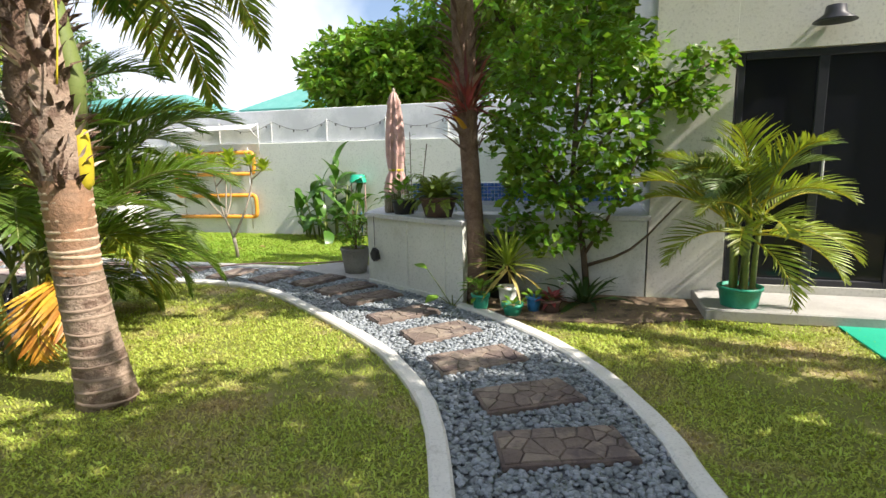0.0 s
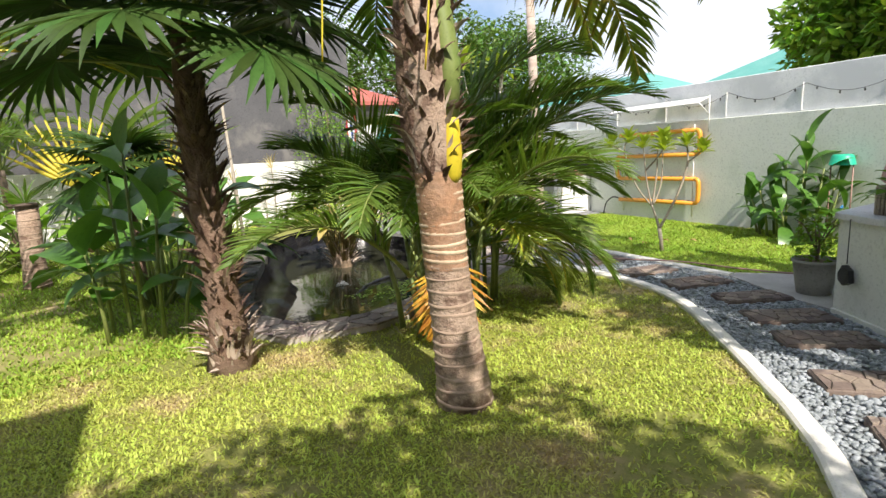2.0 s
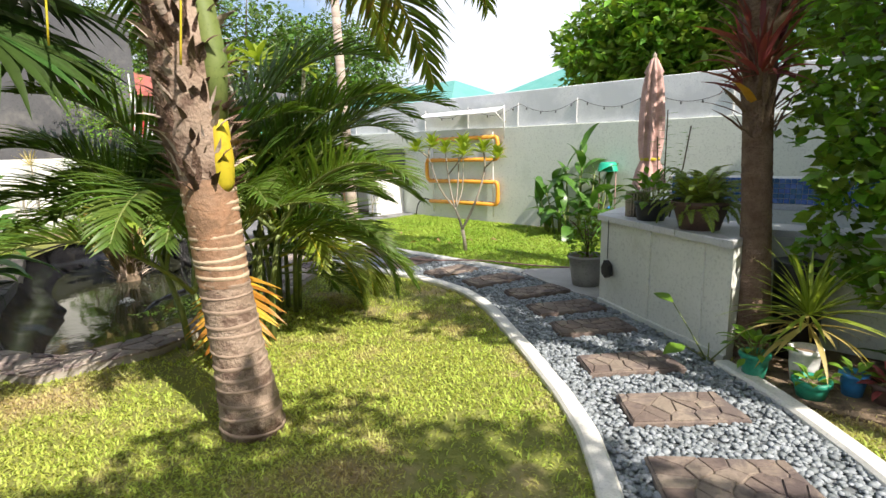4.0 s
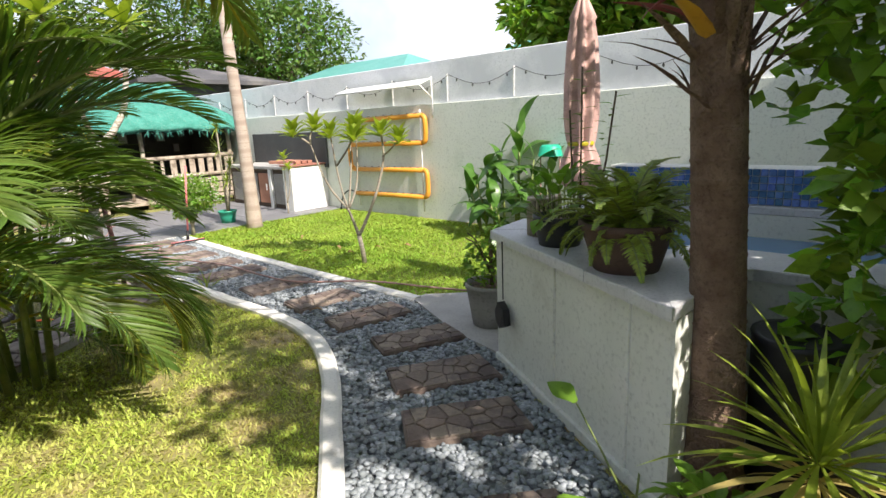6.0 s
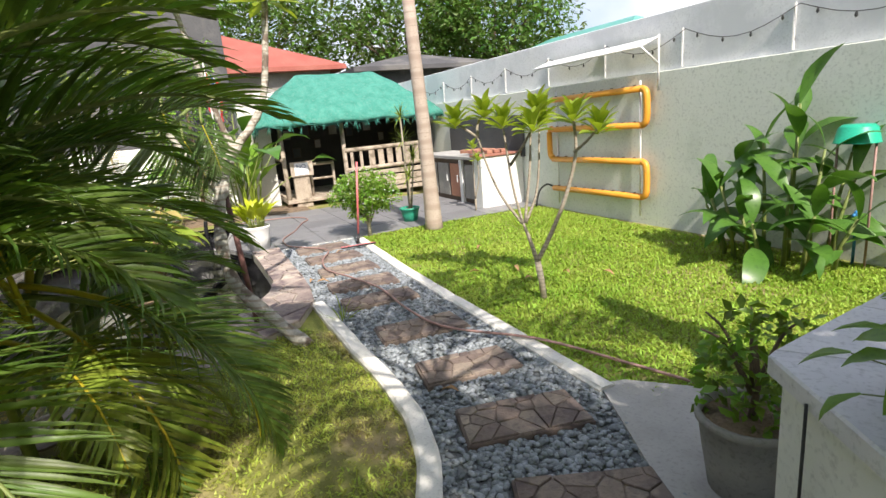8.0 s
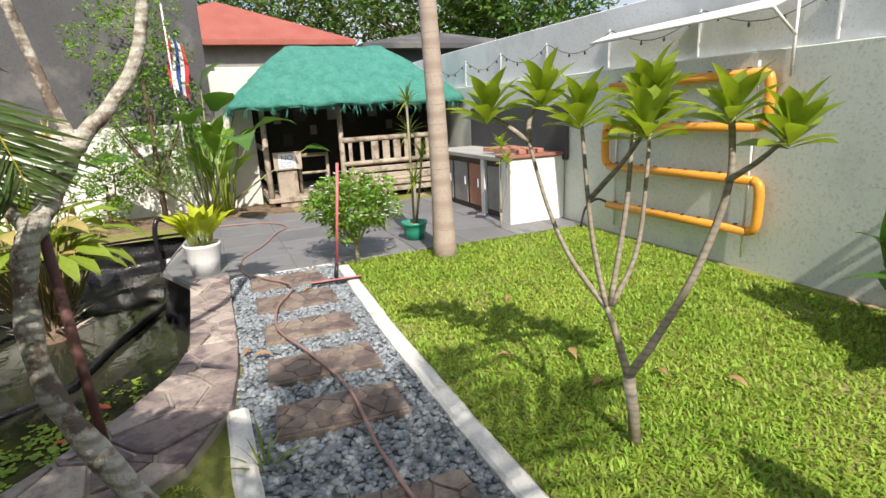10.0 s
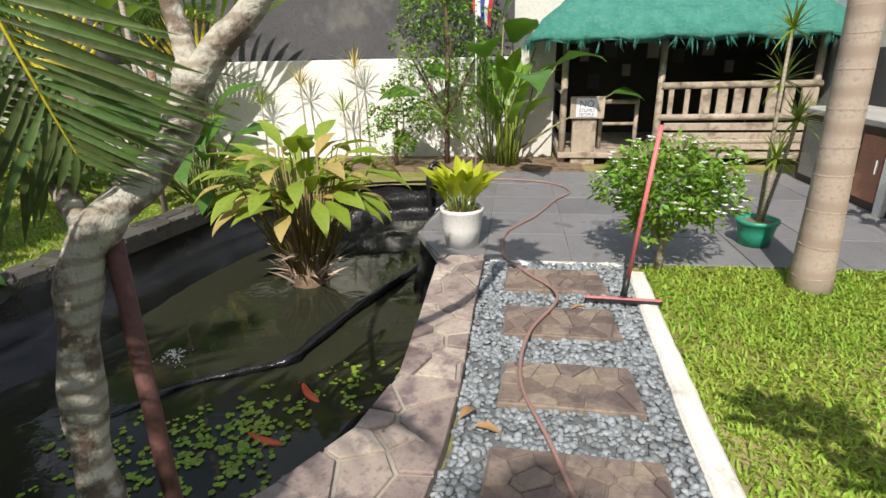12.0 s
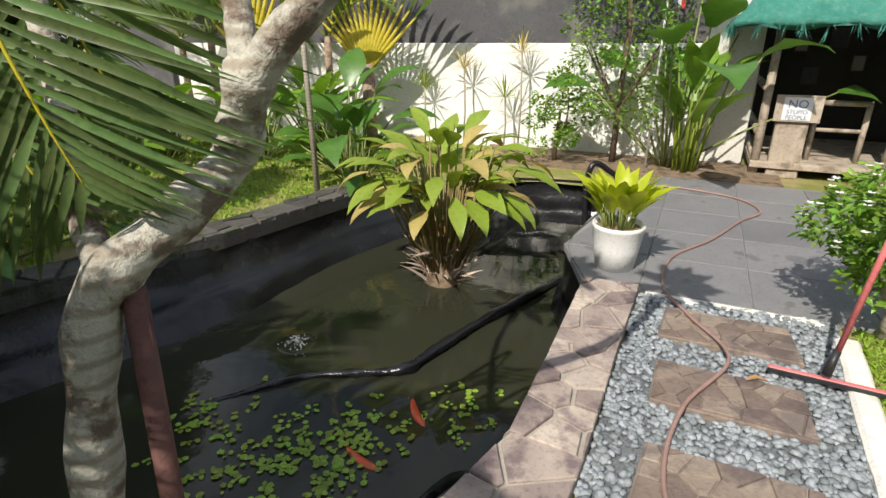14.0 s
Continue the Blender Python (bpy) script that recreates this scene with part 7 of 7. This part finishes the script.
# --- fallen leaves ---
for k, (x, y) in enumerate(((-3.4, 7.75), (-3.2, 8.1), (-3.9, 7.7), (-4.6, 8.4), (-3.0, 8.3), (-4.95, 6.6), (-5.0, 6.55), (-2.4, 6.1), (-5.85, 7.4), (-3.75, 8.0))):
    me = MB().add(*leafv(0.12, 0.04, 1.3, 0.7, 6, 1.5, 0.42, 0.1, 0.05))
    ob = sole("fallen_leaf", me, L_drybrown, "dry brown fallen leaf", "leaf", pose(x, y, 0.05, 12, 8, k * 67), "fallen leaves", smooth=True)

# ================= beyond the walls =================
def house(name, a, b, w, d, h, wallm, roofm, label, rise=1.0):
    t = thing(name, atp(a, b, 0), label, "house")
    mb = MB(); box(mb, 0, w, 0, d, 0, h, 0.02); part("wall", mb, wallm, t, smooth=False)
    o = 0.4
    mb = MB(); mb.add([(-o, -o, h), (w + o, -o, h), (w + o, d + o, h), (-o, d + o, h), (w * 0.25, d / 2, h + rise), (w * 0.75, d / 2, h + rise), (-o, -o, h - 0.12), (w + o, -o, h - 0.12), (w + o, d + o, h - 0.12), (-o, d + o, h - 0.12)],
                      [(0, 1, 5, 4), (1, 2, 5), (2, 3, 4, 5), (3, 0, 4), (0, 6, 7, 1), (1, 7, 8, 2), (2, 8, 9, 3), (3, 9, 6, 0), (9, 8, 7, 6)])
    part("roof", mb, roofm, t, smooth=False)
    for k in range(int(w // 2)):
        mb = MB(); box(mb, 0.6 + k * 2, 1.7 + k * 2, -0.03, 0.02, h - 1.5, h - 0.4, 0.01); wn_ = part("window", mb, M_steel, t, smooth=False)
        mb = MB(); box(mb, 0.66 + k * 2, 1.64 + k * 2, -0.04, -0.03, h - 1.44, h - 0.46, 0.004); part("pane", mb, M_glass, wn_, smooth=False)
    return t


house("teal_roof_house", 12.0, 14.0, 8, 5, 2.6, M_house, M_roofteal, "neighbour's house with a teal sheet roof", 1.2)
house("pale_roof_house", 4.0, 19.0, 9, 6, 3.4, M_house, M_roofteal, "further house with a pale green roof", 1.6)
house("grey_house", 17.0, 9.2, 5, 4, 3.0, M_greywall, M_greywall, "dark grey neighbouring house", 0.5)
house("red_roof_house", 18.0, 3.0, 7, 5.5, 3.2, M_potgrey, M_roofred, "neighbouring house with a rust-red roof", 1.2)


def bigtree(x, y, h, R, seed, k=60, per=190, L=0.26):
    cs, rs = auto_crown((0, 0, h), R, k, seed, 0.75, 0.33)
    return leafy("garden_tree", pose(x, y, 0), "leafy green tree beyond the garden wall", "tree", [(0, 0, -0.05), (0.1, 0, h * 0.4), (0, 0.1, h)],
                 [[(0, 0, h * 0.45), tuple(Vector(c) * 0.5 + Vector((0, 0, h * 0.35))), c] for c in cs[::4]], cs, rs, per, L, L * 0.45, L_treedark if x < -10 else L_tree, M_darkstem, seed, 0.16, "trees beyond the wall")


for x, y, h, R, s in ((-1.5, 13.5, 3.3, 1.7, 51), (1.8, 13.0, 4.6, 2.4, 52), (5.5, 12.0, 4.0, 2.5, 53), (-17.5, 22.0, 5.0, 3.2, 55), (-21.0, 20.0, 5.5, 3.8, 56), (-25, 15, 5.5, 3.6, 58), (-24, 5, 5.0, 3.2, 59)):
    bigtree(x, y, h, R, s)
# near-side trees out of view, whose crowns shade the lawn and the path
cs, rs = auto_crown((0, 0, 3.7), 1.75, 44, 71, 0.5, 0.30)
leafy("shade_tree", pose(3.03, 0.29, 0), "leafy tree beside the house that shades the lawn", "tree", [(0, 0, -0.05), (0.05, 0, 1.6), (0, 0.1, 3.4)], [[(0, 0, 1.8), tuple(Vector(c) * 0.5 + Vector((0, 0, 1.5))), c] for c in cs[::4]], cs, rs, 240, 0.14, 0.08, L_tree, M_darkstem, 72, 0.09)
# extra crown added out of view to darken the right lawn
cs, rs = auto_crown((0, 0, 3.3), 1.25, 26, 75, 0.5, 0.30)
q = P(-4.1, 2.25)
leafy("shade_tree", pose(q.x, q.y, 0), "unseen second leafy tree, added to shade the right lawn", "tree", [(0, 0, -0.05), (0.05, 0, 1.6), (0, 0.1, 3.2)], [[(0, 0, 1.8), tuple(Vector(c) * 0.5 + Vector((0, 0, 1.5))), c] for c in cs[::4]], cs, rs, 240, 0.14, 0.08, L_tree, M_darkstem, 76, 0.09)
# crown and trunk made up to cast dappled shade on the path
cs, rs = auto_crown((-2.25, 1.35, 3.75), 0.95, 22, 81, 0.45, 0.27)
leafy("shade_tree", pose(4.35, 2.75, 0), "unseen leaning leafy tree, added so its crown shades the path", "tree", [(0, 0, -0.05), (-0.1, 0.05, 1.6), (-0.9, 0.5, 3.3), (-2.1, 1.2, 3.8)], [[(-0.9, 0.4, 3.2), tuple(Vector(c) * 0.8 + Vector((0, 0, 0.7))), c] for c in cs[::4]], cs, rs, 62, 0.14, 0.075, L_tree, M_darkstem, 82, 0.10)
# stepped house front and breeze-block screen past the low wall
sc = thing("breeze_block_screen", atp(8.6, -4.3, 0), "grey breeze-block screen of the neighbouring house", "screen")
for i in range(9):
    for k in range(4):
        mb = MB()
        for x0, x1, z0, z1 in ((0, 0.19, 0, 0.04), (0, 0.19, 0.15, 0.19), (0, 0.04, 0.04, 0.15), (0.15, 0.19, 0.04, 0.15), (0.075, 0.115, 0.04, 0.15)):
            box(mb, x0 + i * 0.2, x1 + i * 0.2, 0, 0.1, z0 + k * 0.2 + 1.25, z1 + k * 0.2 + 1.25, 0.004)
        part("block", mb, M_potgrey, sc, smooth=False)
mb = MB(); box(mb, -2.5, 1.9, -0.02, 0.12, 0, 1.2, 0.01); box(mb, -2.5, 1.9, 0.0, 0.12, 2.1, 3.2, 0.01); part("wall", mb, M_house, sc, smooth=False)
for k, (a, mm) in enumerate(((8.3, M_potblue), (7.9, M_potblack), (7.5, M_potblack))):
    q = P(a, -2.6)
    mb = MB(); lathe(mb, [(0, 0), (0.14, 0), (0.15, 0.62), (0.16, 0.65), (0.13, 0.65), (0.12, 0.1), (0, 0.1)], 18)
    sole("barrel", mb, mm, "blue plastic barrel behind the low wall" if k == 0 else "black plastic barrel behind the low wall", "barrel", pose(q.x, q.y, 0), smooth=True)


# ================= grass and pebbles =================
def in_ab(poly, x, y):
    return inside([tuple(P(*q))[:2] for q in poly], x, y)


def grass(name, region, density, material, label, L=0.055, W=0.008, seed=1, skip=(), patchy=0.8):
    r = np.random.default_rng(seed)
    A = np.array(region)
    a0, b0, a1, b1 = A[:, 0].min(), A[:, 1].min(), A[:, 0].max(), A[:, 1].max()
    N = int((a1 - a0) * (b1 - b0) * density)
    a, b = r.uniform(a0, a1, N), r.uniform(b0, b1, N)
    x, y = a * UA.x + b * VB.x, a * UA.y + b * VB.y
    ok = inside(region, a, b)
    for s in skip:
        ok &= ~inside(s, x, y)
    x, y = x[ok], y[ok]
    # thin out in bare patches
    bare = np.array([noise.noise((p * 1.1, q * 1.1, 5.0)) + 0.5 * noise.noise((p * 3.5, q * 3.5, 9.0)) for p, q in zip(x, y)])
    ok = r.uniform(0, 1, len(x)) > np.clip(bare * 2.2 - 0.1, 0, patchy)
    x, y = x[ok], y[ok]
    n = len(x)
    az, tilt = r.uniform(0, 2 * math.pi, n), r.uniform(0.55, 1.5, n)
    h = L * r.uniform(0.5, 1.3, n)
    w = W * r.uniform(0.6, 1.4, n)
    dx, dy = np.cos(az), np.sin(az)
    base = np.stack([x, y, np.full(n, -0.004)], 1)
    side = np.stack([-dy * w / 2, dx * w / 2, np.zeros(n)], 1)
    mid = base + np.stack([dx * h * 0.45 * np.sin(tilt * 0.6), dy * h * 0.45 * np.sin(tilt * 0.6), h * 0.5 * np.cos(tilt * 0.6)], 1)
    tip = mid + np.stack([dx * h * 0.55 * np.sin(tilt * 1.5), dy * h * 0.55 * np.sin(tilt * 1.5), h * 0.5 * np.cos(np.minimum(tilt * 1.5, 1.5))], 1)
    V = np.concatenate([base - side * 0.7, base + side * 0.7, mid + side, mid - side, tip], 1).reshape(-1, 3)
    o = np.arange(n) * 5
    loops = np.stack([o, o + 1, o + 2, o + 3, o + 3, o + 2, o + 4], 1).reshape(-1)
    starts = np.stack([np.arange(n) * 7, np.arange(n) * 7 + 4], 1).reshape(-1)
    me = bpy.data.meshes.new(name)
    me.vertices.add(n * 5)
    me.vertices.foreach_set("co", V.reshape(-1).astype(np.float32))
    me.loops.add(n * 7)
    me.loops.foreach_set("vertex_index", loops.astype(np.int32))
    me.polygons.add(n * 2)
    me.polygons.foreach_set("loop_start", starts.astype(np.int32))
    me.update(calc_edges=True)
    return tagged(link(name, me, material), label, "grass", kind="stuff")


RIM_POLY = [tuple(P(*q[1]))[:2] for q in RIM] + [tuple(P(*q))[:2] for q in ((10.8, 2.9), (11.0, 4.9), (8.4, 5.06))]
KL = [(p.x, p.y) for p in KERB_L]
WIDE_PATH = [(x - 0.05, y) for x, y in PATH_POLY]
SKIP = (PATH_POLY, RIM_POLY, PATIO, POOL)
grass("lawn_grass", [(-3.4, -1.0), (4.5, -1.0), (5.6, 4.6), (5.0, 5.2), (1.5, 5.3), (-3.4, 4.7)], 6200, M_grass, "short worn sunlit lawn grass", 0.036, 0.0085, 3, SKIP)
grass("lush_lawn_grass", [(3.4, 6.02), (7.0, 6.03), (8.3, 6.12), (8.4, 8.9), (2.5, 8.9), (2.6, 7.3)], 6500, M_grass2, "lush bright green lawn grass", 0.05, 0.010, 4, SKIP, 0.35)
grass("far_lawn_grass", [(4.2, -2.0), (12.3, -2.0), (12.3, 3.0), (9.4, 2.2), (6.6, 1.55), (4.2, 1.4)], 1700, M_grass2, "green lawn grass on the far side of the pond", 0.06, 0.012, 5, SKIP)

# pebbles of the path
ico = bmesh.new()
bmesh.ops.create_icosphere(ico, subdivisions=1, radius=1.0)
iv = np.array([v.co[:] for v in ico.verts])
iff = [tuple(v.index for v in f.verts) for f in ico.faces]
ico.free()
r = np.random.default_rng(9)
X0, X1, Y0, Y1 = -7.0, 1.3, 0.2, 8.2
N = 150000
x, y = r.uniform(X0, X1, N), r.uniform(Y0, Y1, N)
ok = inside(PATH_POLY, x, y)
kx = np.array([(p.x, p.y) for p in list(KERB_L) + list(KERB_R)])
x, y = x[ok], y[ok]
keep = np.ones(len(x), bool)
for i in range(0, len(kx)):
    keep &= (x - kx[i, 0]) ** 2 + (y - kx[i, 1]) ** 2 > 0.06 ** 2
for sx, sy, ang in SLABS:
    c_, s_ = math.cos(radians(ang)), math.sin(radians(ang))
    lx, ly = (x - sx) * c_ + (y - sy) * s_, -(x - sx) * s_ + (y - sy) * c_
    keep &= ~((np.abs(lx) < 0.30) & (np.abs(ly) < 0.155))
x, y = x[keep], y[keep]
n = len(x)
sz = r.uniform(0.009, 0.0205, n)
M = rot_arrays(r.uniform(0, 6.28, n), r.normal(0, 0.22, n), r.normal(0, 0.22, n), np.stack([x, y, 0.008 + r.uniform(0, 0.012, n)], 1), sz)
M[:, :3, 0] *= r.uniform(1.0, 1.5, n)[:, None]
M[:, :3, 2] *= r.uniform(0.42, 0.7, n)[:, None]
W_ = (np.einsum("nij,kj->nki", M[:, :3, :3], iv) + M[:, None, :3, 3]).reshape(-1, 3)
F_ = (np.array(iff)[None] + (np.arange(n) * len(iv))[:, None, None]).reshape(-1)
me = bpy.data.meshes.new("pebbles")
me.vertices.add(len(W_))
me.vertices.foreach_set("co", W_.reshape(-1).astype(np.float32))
me.loops.add(len(F_))
me.loops.foreach_set("vertex_index", F_.astype(np.int32))
me.polygons.add(len(F_) // 3)
me.polygons.foreach_set("loop_start", (np.arange(len(F_) // 3) * 3).astype(np.int32))
me.polygons.foreach_set("use_smooth", np.ones(len(F_) // 3, bool))
me.update(calc_edges=True)
tagged(link("pebbles", me, M_pebble), "blue-grey rounded pebbles of the path", "pebbles", kind="stuff")
